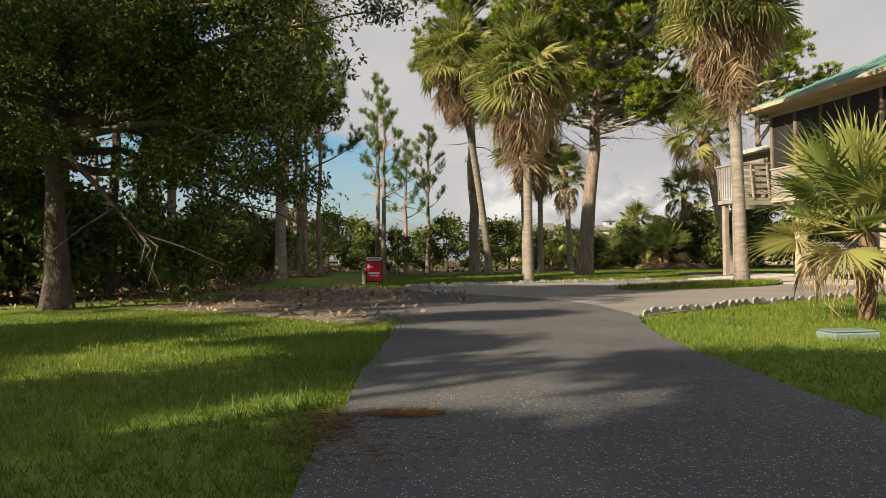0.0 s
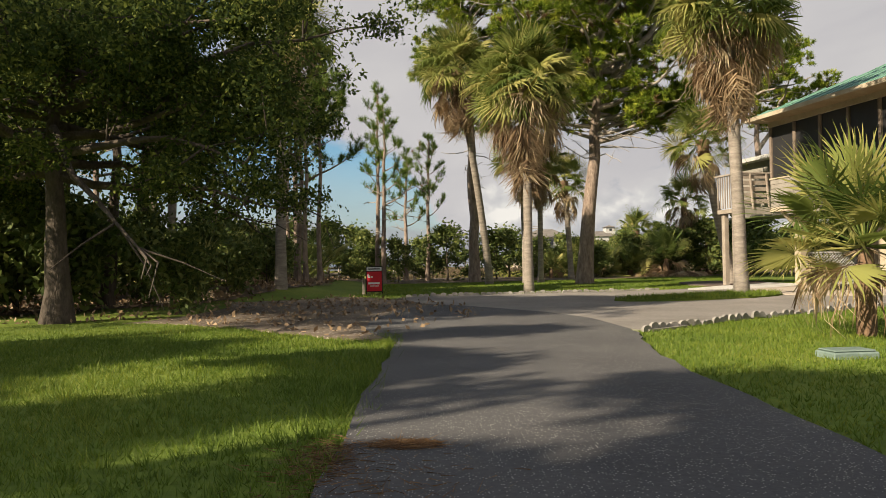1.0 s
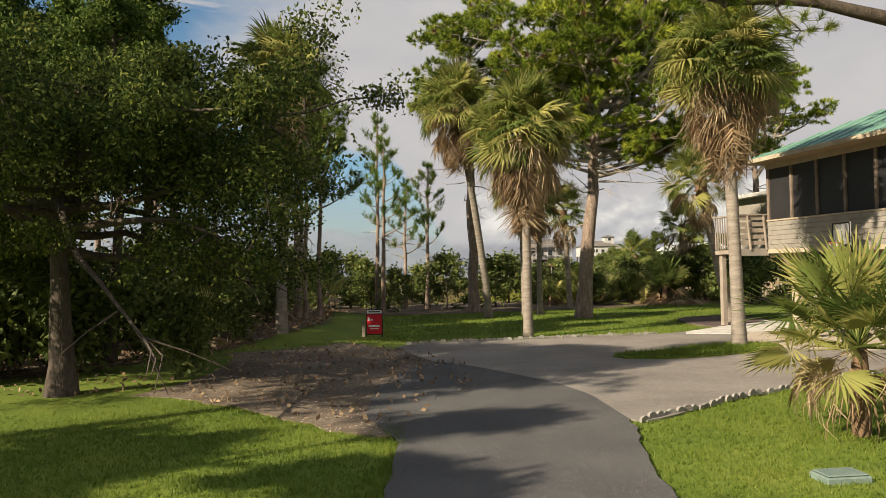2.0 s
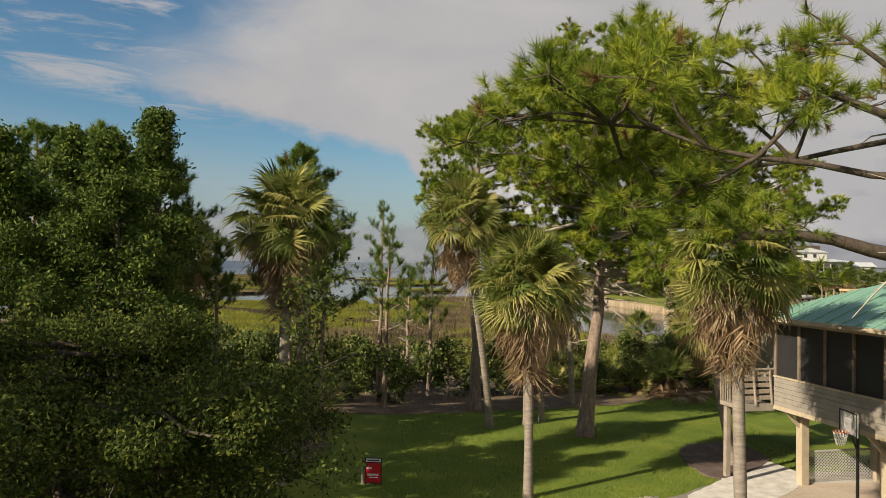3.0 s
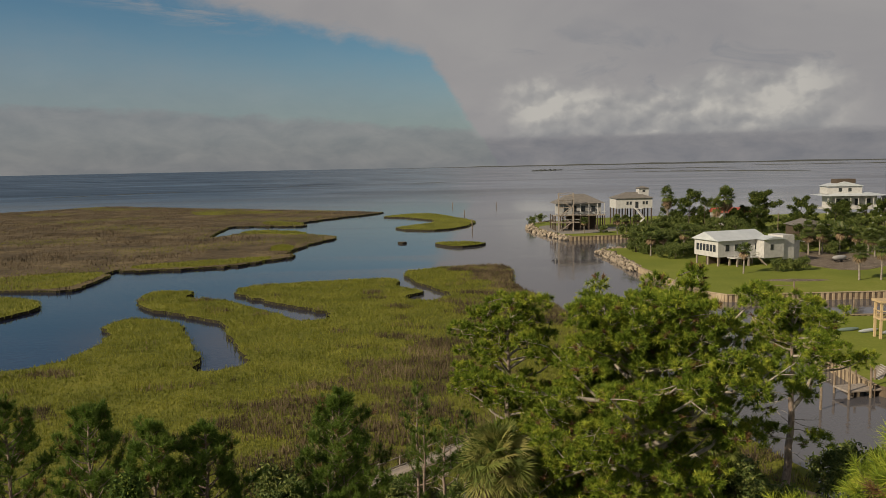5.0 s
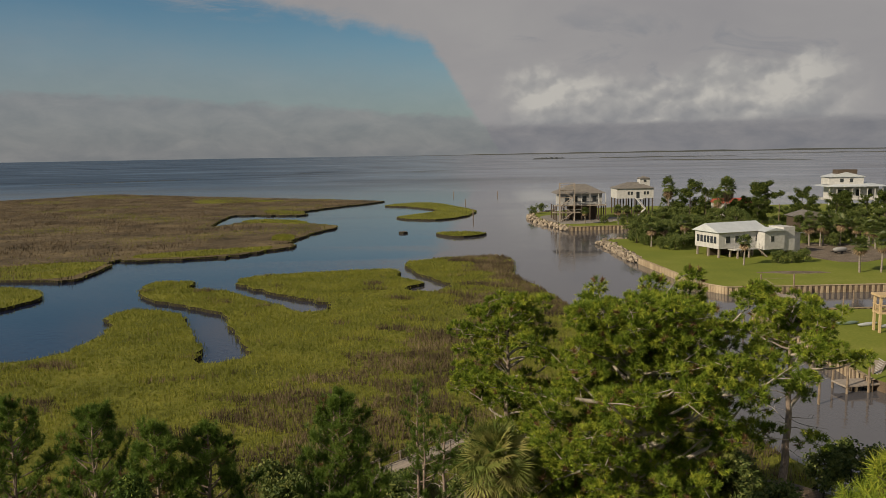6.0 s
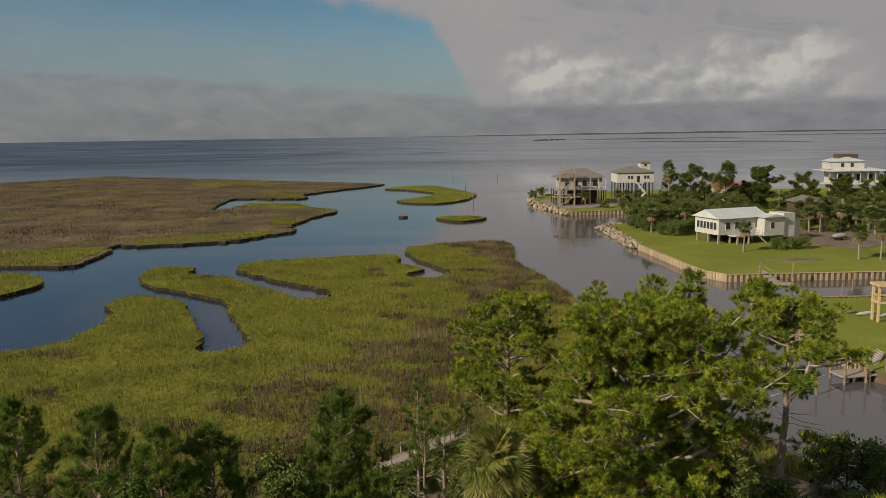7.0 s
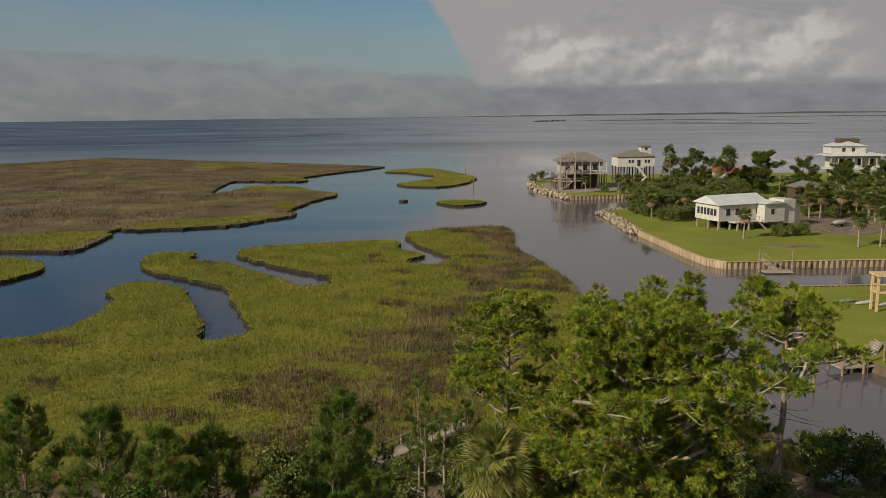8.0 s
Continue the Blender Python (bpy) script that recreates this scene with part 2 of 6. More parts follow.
M["lawn_soil"] = ground_material("lawn_soil", [(0.30, (0.07, 0.10, 0.018)), (0.5, (0.12, 0.17, 0.024)), (0.72, (0.22, 0.24, 0.045))], 0.35, 9.0)
M["litter"] = ground_material("leaf_litter", [(0.30, (0.055, 0.04, 0.028)), (0.5, (0.12, 0.09, 0.062)), (0.70, (0.24, 0.19, 0.14))], 0.5, 7.0, (0.34, 0.27, 0.19), speck_scale=9.0)
M["asphalt"] = ground_material("asphalt", [(0.30, (0.06, 0.058, 0.06)), (0.5, (0.092, 0.09, 0.091)), (0.72, (0.14, 0.134, 0.129))], 0.45, 24.0, (0.40, 0.38, 0.35), 0.9, 0.5, 0.012, 60.0)
M["dirt"] = ground_material("sandy_dirt", [(0.30, (0.075, 0.058, 0.042)), (0.5, (0.145, 0.115, 0.088)), (0.72, (0.27, 0.225, 0.175))], 0.4, 8.0, (0.42, 0.36, 0.29), speck_scale=14.0)
M["concrete"] = ground_material("worn_concrete", [(0.30, (0.15, 0.135, 0.122)), (0.5, (0.23, 0.21, 0.19)), (0.72, (0.33, 0.30, 0.27))], 0.35, 12.0, rough=0.9, bump=0.25, dist=0.01)
M["sand"] = ground_material("pale_sand", [(0.30, (0.34, 0.28, 0.22)), (0.5, (0.47, 0.40, 0.33)), (0.72, (0.58, 0.51, 0.43))], 0.4, 10.0)
M["shell"] = ground_material("shell_gravel", [(0.30, (0.36, 0.34, 0.32)), (0.5, (0.58, 0.56, 0.53)), (0.72, (0.78, 0.76, 0.73))], 2.0, 25.0, bump=0.7)
M["mulch"] = ground_material("bark_mulch", [(0.30, (0.06, 0.045, 0.04)), (0.5, (0.12, 0.09, 0.08)), (0.72, (0.22, 0.18, 0.155))], 2.0, 22.0, bump=0.8)
# bank mud, darkened so the shade under the grass is in its colour
M["shaded_mud"] = ground_material("marsh_mud_shaded", [(0.30, (0.016, 0.014, 0.009)), (0.5, (0.028, 0.024, 0.015)), (0.72, (0.050, 0.043, 0.022))], 1.0, 6.0)
M["marsh_green"] = ground_material("marsh_green", [(0.30, (0.085, 0.09, 0.016)), (0.5, (0.15, 0.155, 0.022)), (0.70, (0.23, 0.215, 0.038))], 0.09, 2.2, bump=0.9, dist=0.4)
M["marsh_brown"] = ground_material("marsh_brown", [(0.34, (0.026, 0.020, 0.012)), (0.47, (0.09, 0.068, 0.040)), (0.60, (0.16, 0.12, 0.066)), (0.74, (0.22, 0.18, 0.065))], 0.06, 0.55, bump=0.9, dist=0.5)
M["lot_grass"] = ground_material("lot_grass", [(0.30, (0.105, 0.135, 0.018)), (0.52, (0.16, 0.185, 0.025)), (0.72, (0.27, 0.25, 0.07))], 0.05, 2.0)
M["white_paint"] = simple("white_paint", (0.38, 0.375, 0.36), (0.56, 0.55, 0.535), 1.2, 20, 0.6, 0.1)
M["weathered"] = simple("weathered_wood", (0.20, 0.165, 0.135), (0.37, 0.32, 0.27), 3, 30, 0.85, 0.4, stretch=(1, 1, 1))
M["beige_siding"] = simple("beige_siding", (0.21, 0.19, 0.165), (0.32, 0.295, 0.26), 2, 24, 0.8, 0.2)
M["beige_post"] = simple("beige_post", (0.34, 0.28, 0.20), (0.48, 0.41, 0.31), 2, 24, 0.8, 0.3)
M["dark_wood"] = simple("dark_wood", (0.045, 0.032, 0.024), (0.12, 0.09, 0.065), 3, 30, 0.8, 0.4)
M["soffit"] = simple("cedar_soffit", (0.26, 0.19, 0.115), (0.38, 0.29, 0.19), 2, 25, 0.7, 0.2)
M["green_metal"] = simple("green_metal_roof", (0.13, 0.27, 0.20), (0.21, 0.36, 0.28), 0.8, 12, 0.35, 0.05, metal=0.0, spec=0.6)
M["porch_wood"] = simple("porch_wood", (0.13, 0.10, 0.08), (0.25, 0.20, 0.16), 3, 30, 0.8, 0.3)
# opaque near-black screens: the dim porch behind is put into the colour
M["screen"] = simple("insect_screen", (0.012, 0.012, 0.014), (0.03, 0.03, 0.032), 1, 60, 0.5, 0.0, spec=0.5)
M["black_metal"] = simple("black_metal", (0.012, 0.012, 0.013), (0.03, 0.03, 0.032), 4, 40, 0.45, 0.05, metal=0.6)
M["grey_paint"] = simple("grey_paint", (0.27, 0.265, 0.26), (0.40, 0.39, 0.38), 1.2, 20, 0.7, 0.1)
M["grey_roof"] = simple("grey_shingle", (0.11, 0.10, 0.09), (0.22, 0.20, 0.18), 1, 8, 0.9, 0.3)
M["pale_metal"] = simple("pale_metal_roof", (0.42, 0.45, 0.47), (0.56, 0.585, 0.60), 0.5, 6, 0.45, 0.05, spec=0.5)
M["red_roof"] = simple("red_roof", (0.30, 0.06, 0.04), (0.42, 0.10, 0.065), 0.5, 6, 0.6, 0.05)
M["glass_dark"] = simple("dark_window", (0.02, 0.024, 0.03), (0.05, 0.055, 0.06), 0.5, 3, 0.12, 0.0, spec=0.6)
M["piling"] = simple("piling_wood", (0.11, 0.08, 0.055), (0.30, 0.235, 0.17), 1.5, 12, 0.9, 0.5)
M["wall_plank"] = simple("bulkhead_plank", (0.22, 0.165, 0.105), (0.42, 0.335, 0.225), 0.6, 9, 0.85, 0.4, per_object=0.25)
M["wet_plank"] = simple("wet_plank", (0.07, 0.05, 0.035), (0.17, 0.125, 0.085), 0.8, 9, 0.6, 0.4)
M["deck_wood"] = simple("new_deck_wood", (0.42, 0.30, 0.16), (0.58, 0.44, 0.26), 1, 14, 0.8, 0.3)
M["rock"] = simple("limestone_rock", (0.13, 0.105, 0.08), (0.36, 0.30, 0.23), 1.2, 7, 0.9, 0.7, per_object=0.4)
M["edging"] = simple("concrete_edging", (0.20, 0.185, 0.17), (0.40, 0.37, 0.34), 5, 40, 0.9, 0.4, per_object=0.3)
M["sign_red"] = simple("sign_red", (0.52, 0.016, 0.03), (0.62, 0.025, 0.04), 2, 20, 0.45, 0.0)
M["sign_white"] = simple("sign_white", (0.70, 0.70, 0.70), (0.80, 0.80, 0.80), 2, 20, 0.5, 0.0)
M["box_green"] = simple("box_green", (0.12, 0.17, 0.15), (0.21, 0.27, 0.24), 4, 30, 0.6, 0.1)
M["clear_board"] = simple("grey_board", (0.30, 0.30, 0.30), (0.42, 0.42, 0.41), 2, 20, 0.25, 0.0, spec=0.6)
M["orange"] = simple("orange_rim", (0.50, 0.10, 0.03), (0.60, 0.16, 0.05), 4, 30, 0.5, 0.0)
M["net"] = simple("white_net", (0.66, 0.65, 0.63), (0.80, 0.79, 0.77), 4, 30, 0.8, 0.0)
# greyed a little: the haze of distance is put into this colour
M["hazed_land"] = ground_material("hazed_land", [(0.30, (0.045, 0.05, 0.045)), (0.5, (0.07, 0.074, 0.068)), (0.7, (0.10, 0.10, 0.085))], 0.01, 0.1)

m, n = material("water")
co = n.add("ShaderNodeTexCoord").outputs["Object"]
wind = n.smooth(n.noise(n.add("ShaderNodeMapping", {0: co, 3: (0.25, 1.0, 1.0)}).outputs[0], 0.012, 4, 0.6, 0.8), 0.42, 0.66)
ripple = n.math("ADD", n.noise(co, 0.9, 3, 0.6), n.math("MULTIPLY", n.noise(co, 3.5, 2), 0.35))
# paler body in the channel and canals, dark blue body in the creek
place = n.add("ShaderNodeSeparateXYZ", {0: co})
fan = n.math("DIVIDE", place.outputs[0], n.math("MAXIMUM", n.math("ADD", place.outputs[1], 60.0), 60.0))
pale_side = n.smooth(n.math("ADD", fan, n.math("MULTIPLY", n.math("SUBTRACT", n.noise(co, 0.012, 4), 0.5), 0.35)), -0.34, 0.12)
body = n.mix(pale_side, n.mix(wind, (0.010, 0.013, 0.030), (0.020, 0.027, 0.058)), (0.088, 0.085, 0.094))
bump = n.add("ShaderNodeBump", {"Height": ripple, "Strength": n.math("ADD", 0.015, n.math("MULTIPLY", wind, 0.14)), "Distance": 0.25}).outputs[0]
calm = n.add("ShaderNodeBsdfPrincipled", {"Base Color": body, "Roughness": n.math("ADD", 0.03, n.math("MULTIPLY", wind, 0.08)), "Specular IOR Level": 0.5, "IOR": 1.5, "Normal": bump}).outputs[0]
# wind-ruffled open bay: dark wave faces and mirrored high sky put into the colours
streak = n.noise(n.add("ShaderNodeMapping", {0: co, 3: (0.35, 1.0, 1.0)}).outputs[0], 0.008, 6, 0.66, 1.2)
ruffled = n.math("ADD", n.math("ADD", 0.30, n.math("MULTIPLY", pale_side, 0.28)), n.math("MULTIPLY", n.math("SUBTRACT", streak, 0.5), 1.1), clamp=True)
bay_body = n.add("ShaderNodeBsdfDiffuse", {0: n.mix(pale_side, (0.026, 0.040, 0.066), (0.125, 0.123, 0.130))}).outputs[0]
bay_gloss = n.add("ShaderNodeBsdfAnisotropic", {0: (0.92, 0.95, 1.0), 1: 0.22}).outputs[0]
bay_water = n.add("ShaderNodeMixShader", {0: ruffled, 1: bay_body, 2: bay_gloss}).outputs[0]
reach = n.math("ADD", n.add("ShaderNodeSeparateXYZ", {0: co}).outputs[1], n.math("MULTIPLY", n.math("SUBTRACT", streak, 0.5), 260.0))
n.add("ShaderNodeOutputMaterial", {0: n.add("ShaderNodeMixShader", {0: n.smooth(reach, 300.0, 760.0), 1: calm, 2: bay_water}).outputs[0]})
M["water"] = m

# ---- mesh helpers ----


class Soup:
    """Collects triangles as arrays."""
    def __init__(self):
        self.v, self.f, self.n = [], [], 0

    def add(self, v, f):
        v = np.asarray(v, float).reshape(-1, 3)
        self.v.append(v), self.f.append(np.asarray(f, int).reshape(-1, 3) + self.n)
        self.n += len(v)

    def mesh(self, name, mat, smooth=False):
        me = bpy.data.meshes.new(name)
        if self.n:
            v, f = np.concatenate(self.v), np.concatenate(self.f)
            me.vertices.add(len(v)), me.loops.add(f.size), me.polygons.add(len(f))
            me.vertices.foreach_set("co", v.astype(np.float32).ravel())
            me.loops.foreach_set("vertex_index", f.astype(np.int32).ravel())
            me.polygons.foreach_set("loop_start", np.arange(0, f.size, 3, dtype=np.int32))
            if smooth:
                me.polygons.foreach_set("use_smooth", np.ones(len(f), dtype=bool))
            me.update(calc_edges=True)
        me.materials.append(mat)
        return me


def child(name, me, parent, label="", m=None):
    ob = new(name, me)
    if parent is not None:
        ob.parent = parent
    if m is not None:
        ob.matrix_basis = m
    if label:
        tagged(ob, label)
    return ob


def part(name, bm, mat, parent, label="", smooth=False):
    me = bpy.data.meshes.new(name)
    bm.normal_update()
    bm.to_mesh(me)
    bm.free()
    me.materials.append(mat)
    if smooth:
        for p in me.polygons:
            p.use_smooth = True
    return child(name, me, parent, label)


def thing(name, label, category, at=(0, 0, 0), turn=0.0, group="", kind="", size=1.0):
    ob = new(name)
    ob.empty_display_size = 0.2
    ob.matrix_basis = pose(*at, 0, 0, turn) @ Matrix.Scale(size, 4)
    return tagged(ob, label, category, group, kind)


def boxes(*specs, bevel=0.0):
    """One bmesh of axis-aligned boxes (x0, x1, y0, y1, z0, z1)."""
    bm = bmesh.new()
    for x0, x1, y0, y1, z0, z1 in specs:
        bmesh.ops.create_cube(bm, size=1.0, matrix=Matrix.Translation(((x0 + x1) / 2, (y0 + y1) / 2, (z0 + z1) / 2)) @ Matrix.Diagonal((x1 - x0, y1 - y0, z1 - z0, 1)))
    if bevel:
        bmesh.ops.bevel(bm, geom=bm.edges[:], offset=bevel, segments=1, affect="EDGES")
    return bm


def beam(a, b, wide, deep):
    """A bmesh of a straight square bar from a to b."""
    a, b = Vector(a), Vector(b)
    bm = bmesh.new()
    m = Matrix.Translation((a + b) / 2) @ (b - a).to_track_quat("Z", "Y").to_matrix().to_4x4() @ Matrix.Diagonal((wide, deep, (b - a).length, 1))
    bmesh.ops.create_cube(bm, size=1.0, matrix=m)
    bmesh.ops.bevel(bm, geom=bm.edges[:], offset=min(wide, deep) * 0.08, segments=1, affect="EDGES")
    return bm


def pole(x, y, z0, z1, r, sides=8, taper=0.85):
    bm = bmesh.new()
    bmesh.ops.create_cone(bm, cap_ends=True, segments=sides, radius1=r, radius2=r * taper, depth=z1 - z0, matrix=Matrix.Translation((x, y, (z0 + z1) / 2)))
    return bm


def tube(soup, pts, radii, sides=6):
    pts, radii = np.asarray(pts, float), np.asarray(radii, float)
    d = np.gradient(pts, axis=0)
    d /= np.linalg.norm(d, axis=1)[:, None] + 1e-9
    ref = np.where(np.abs(d[:, 2:3]) > 0.9, [[1.0, 0, 0]], [[0, 0, 1.0]])
    a = np.cross(d, ref)
    a /= np.linalg.norm(a, axis=1)[:, None] + 1e-9
    b = np.cross(d, a)
    ang = np.arange(sides) * 2 * np.pi / sides
    ring = a[:, None] * np.cos(ang)[None, :, None] + b[:, None] * np.sin(ang)[None, :, None]
    v = pts[:, None] + ring * radii[:, None, None]
    k = len(pts)
    f = []
    for i in range(k - 1):
        for j in range(sides):
            p, q, r, s = i * sides + j, i * sides + (j + 1) % sides, (i + 1) * sides + (j + 1) % sides, (i + 1) * sides + j
            f += [(p, s, r), (p, r, q)]
    soup.add(v.reshape(-1, 3), f)


def unit(v):
    return v / (np.linalg.norm(v, axis=-1, keepdims=True) + 1e-9)


def blades(soup, base, way, length, width, rng):
    """Thin triangles from base along way."""
    side = unit(np.cross(way, rng.normal(size=way.shape))) * (width * 0.5)[:, None]
    v = np.stack([base - side, base + side, base + way * length[:, None]], 1)
    soup.add(v.reshape(-1, 3), np.arange(3 * len(base)))


def leaves(soup, at, rng, long, wide):
    """Flat kite-shaped leaves, turned at random."""
    k = len(at)
    d = unit(rng.normal(size=(k, 3)) + [0, 0, -0.15])
    s = unit(np.cross(d, rng.normal(size=(k, 3))))
    lo = (long * rng.uniform(0.7, 1.3, k))[:, None]
    wi = (wide * rng.uniform(0.7, 1.3, k))[:, None]
    v = np.stack([at, at + d * lo * 0.5 + s * wi * 0.5, at + d * lo, at + d * lo * 0.5 - s * wi * 0.5], 1).reshape(-1, 3)
    i = np.arange(k)[:, None] * 4
    soup.add(v, np.concatenate([i + [0, 1, 2], i + [0, 2, 3]], 1))


def smooth_outline(pts, n=5, rough=0.0, seed=1):
    """A closed smooth line through the points, with a little unevenness."""
    p = np.asarray(pts, float)
    out = []
    k = len(p)
    for i in range(k):
        a, b, c, d = p[i - 1], p[i], p[(i + 1) % k], p[(i + 2) % k]
        for t in np.arange(n) / n:
            out.append(0.5 * (2 * b + (c - a) * t + (2 * a - 5 * b + 4 * c - d) * t * t + (3 * b - a - 3 * c + d) * t ** 3))
    out = np.array(out)
    if rough:
        rng = np.random.default_rng(seed)
        out = out + rng.normal(size=out.shape) * rough
    return out


def slab(name, outline, z0, z1, mat, label, category="ground", side_mat=None, kind="structure"):
    bm = bmesh.new()
    vs = [bm.verts.new((x, y, z1)) for x, y in outline]
    top = bm.faces.new(vs)
    if top.calc_area() and (top.normal_update() or top.normal.z < 0):
        top.normal_flip()
    low = [bm.verts.new((x, y, z0)) for x, y in outline]
    k = len(vs)
    for i in range(k):
        f = bm.faces.new((vs[i], vs[(i + 1) % k], low[(i + 1) % k], low[i]))
        f.material_index = 1 if side_mat else 0
    bmesh.ops.triangulate(bm, faces=[top])
    bmesh.ops.recalc_face_normals(bm, faces=bm.faces[:])
    ob = part(name, bm, mat, None)
    if side_mat:
        ob.data.materials.append(side_mat)
    return tagged(ob, label, category, kind=kind)


def inside(pts, poly):
    x, y = pts[:, 0], pts[:, 1]
    hit = np.zeros(len(pts), bool)
    q = np.roll(poly, -1, 0)
    for (x0, y0), (x1, y1) in zip(poly, q):
        c = (y0 > y) != (y1 > y)
        hit ^= c & (x < (x1 - x0) * (y - y0) / (y1 - y0 + 1e-12) + x0)
    return hit

# ---- the large structure: water, land, marsh ----
WATER = -1.2
bm = bmesh.new()
bmesh.ops.create_grid(bm, x_segments=40, y_segments=40, size=4950, matrix=Matrix.Translation((0, 0, WATER)))
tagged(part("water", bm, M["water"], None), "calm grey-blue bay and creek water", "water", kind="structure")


def step(lo, hi, v):
    t = np.clip((v - lo) / (hi - lo), 0, 1)
    return t * t * (3 - 2 * t)


def shore(x):
    """The line where the home lot runs out into the marsh and the canal."""
    return 57 + 5 * step(-20, 8, x) - 4 * step(18, 30, x) + 1.2 * np.sin(x * 0.31) + 0.7 * np.sin(x * 0.83 + 1)


def land_z(x, y):
    z = 0.38 * step(-2.5, -6.5, x) * step(24, 29, y) * (1 - step(44, 52, y))
    z = z + 0.06 * np.sin(x * 0.23) * np.sin(y * 0.19 + 1) * step(-3, -8, x)
    return z - 2.0 * step(-5.0, 2.5, y - shore(x))


xs = np.concatenate([[-4800, -1500, -500, -220, -120], np.arange(-80, 81, 1.0), [120, 220, 500, 1500, 4800]])
ys = np.concatenate([[-4800, -1500, -500, -150, -60], np.arange(-30, 73, 1.0)])
gx, gy = np.meshgrid(xs, ys)
gz = land_z(gx, gy)
nx, ny = len(xs), len(ys)
idx = np.arange(nx * ny).reshape(ny, nx)
quad = np.stack([idx[:-1, :-1], idx[:-1, 1:], idx[1:, 1:], idx[1:, :-1]], -1).reshape(-1, 4)
land = Soup()
land.add(np.stack([gx, gy, gz], -1).reshape(-1, 3), np.concatenate([quad[:, [0, 1, 2]], quad[:, [0, 2, 3]]]))
tagged(new("ground", land.mesh("ground", M["lawn_soil"], True)), "green yard ground running down to the marsh", "ground", kind="structure")


def overlay(name, outline, lift, mat, label, category, cell=0.6):
    """A thin skin that follows the land inside an outline."""
    (x0, y0), (x1, y1) = outline.min(0), outline.max(0)
    ax, ay = np.arange(x0, x1 + cell, cell), np.arange(y0, y1 + cell, cell)
    px, py = np.meshgrid(ax, ay)
    rng = np.random.default_rng(len(name))
    px = px + rng.uniform(-0.3, 0.3, px.shape) * cell
    py = py + rng.uniform(-0.3, 0.3, py.shape) * cell
    i = np.arange(px.size).reshape(px.shape)
    q = np.stack([i[:-1, :-1], i[:-1, 1:], i[1:, 1:], i[1:, :-1]], -1).reshape(-1, 4)
    v = np.stack([px, py, land_z(px, py) + lift], -1).reshape(-1, 3)
    t = np.concatenate([q[:, [0, 1, 2]], q[:, [0, 2, 3]]])
    t = t[inside(v[t].mean(1)[:, :2], outline)]
    s = Soup()
    s.add(v, t)
    return tagged(new(name, s.mesh(name, mat, True)), label, category, kind="structure")


WOODS = smooth_outline([(-75, 12), (-30, 14), (-13, 17.5), (-8.5, 21), (-5.5, 29), (-5.2, 36), (-5.5, 41), (2, 43.5), (10, 46), (14, 49), (20, 50), (26, 48), (31, 51), (34, 60), (10, 66), (-30, 62), (-75, 58)], 5)
overlay("forest_floor", WOODS, 0.03, M["litter"], "brown leaf litter under the trees", "ground")
DIRT = smooth_outline([(-15, 16.0), (-9, 15.9), (-5.4, 15.4), (-3.0, 13.3), (-0.9, 11.4), (-0.3, 13.4), (0.8, 17.0), (0.2, 21), (-1.6, 24.4), (-3.4, 26.6), (-6.5, 29.5), (-10, 30), (-16, 26), (-19, 19)], 6, 0.06, 2)
slab("dirt_patch", DIRT, -0.2, 0.034, M["dirt"], "sandy dirt turning area strewn with leaves", "dirt")
PAD = smooth_outline([(-1.1, 25.5), (-1.1, 23.2), (0.6, 18.5), (2.2, 15.5), (3.0, 12.3), (4.6, 13.5), (7.2, 15.6), (11, 18.2), (18, 21.5), (27, 24), (27, 33), (19, 32), (13.5, 31.5), (11.5, 30.5), (9.6, 29.2), (7.5, 27.6), (3, 26.6)], 6, 0.02, 3)
slab("parking_pad", PAD, -0.2, 0.040, M["concrete"], "worn pale concrete parking pad", "pavement")
DRIVE = smooth_outline([(-0.75, -14), (-0.7, -4), (-0.66, 3), (-0.68, 8), (-0.72, 11.0), (-1.4, 13.6), (-1.2, 17.5), (-0.2, 20.5), (1.3, 18.4), (2.6, 15.6), (2.9, 12.4), (2.65, 10.4), (2.42, 8), (2.4, 5.2), (2.45, 2), (2.5, -4), (2.5, -14)], 6, 0.03, 4)
slab("driveway", DRIVE, -0.2, 0.046, M["asphalt"], "dark speckled asphalt driveway", "road")
APRON = smooth_outline([(9.4, 23.2), (12, 21.2), (18, 22.4), (24, 25), (25, 31), (18, 31), (13.8, 30.6), (11.8, 28.5), (10, 26)], 6, 0.05, 5)
slab("sand_apron", APRON, -0.2, 0.050, M["sand"], "pale sandy apron in front of the stilt house", "sand")
SHELLS = smooth_outline([(8.6, 27.6), (10.5, 27.2), (12.6, 28.6), (14.2, 31.2), (13.4, 33.4), (11.8, 31.6), (10.2, 29.6)], 6, 0.06, 6)
slab("shell_bed", SHELLS, -0.2, 0.060, M["shell"], "white shell gravel strip", "gravel")
BED = smooth_outline([(10.6, 30.6), (12.2, 31.4), (14.0, 33.6), (13.6, 36.4), (11.2, 36.0), (10.2, 33.4)], 6, 0.06, 7)
slab("mulch_bed", BED, -0.2, 0.070, M["mulch"], "dark mulch bed round a palm", "flower bed")
ISLE = smooth_outline([(4.6, 20.9), (6.4, 22.0), (8.6, 23.3), (9.8, 22.9), (9.0, 21.6), (7.2, 20.6), (5.4, 20.2)], 6, 0.03, 8)
slab("grass_island", ISLE, -0.2, 0.085, M["lawn_soil"], "small grass island in the pad", "lawn")

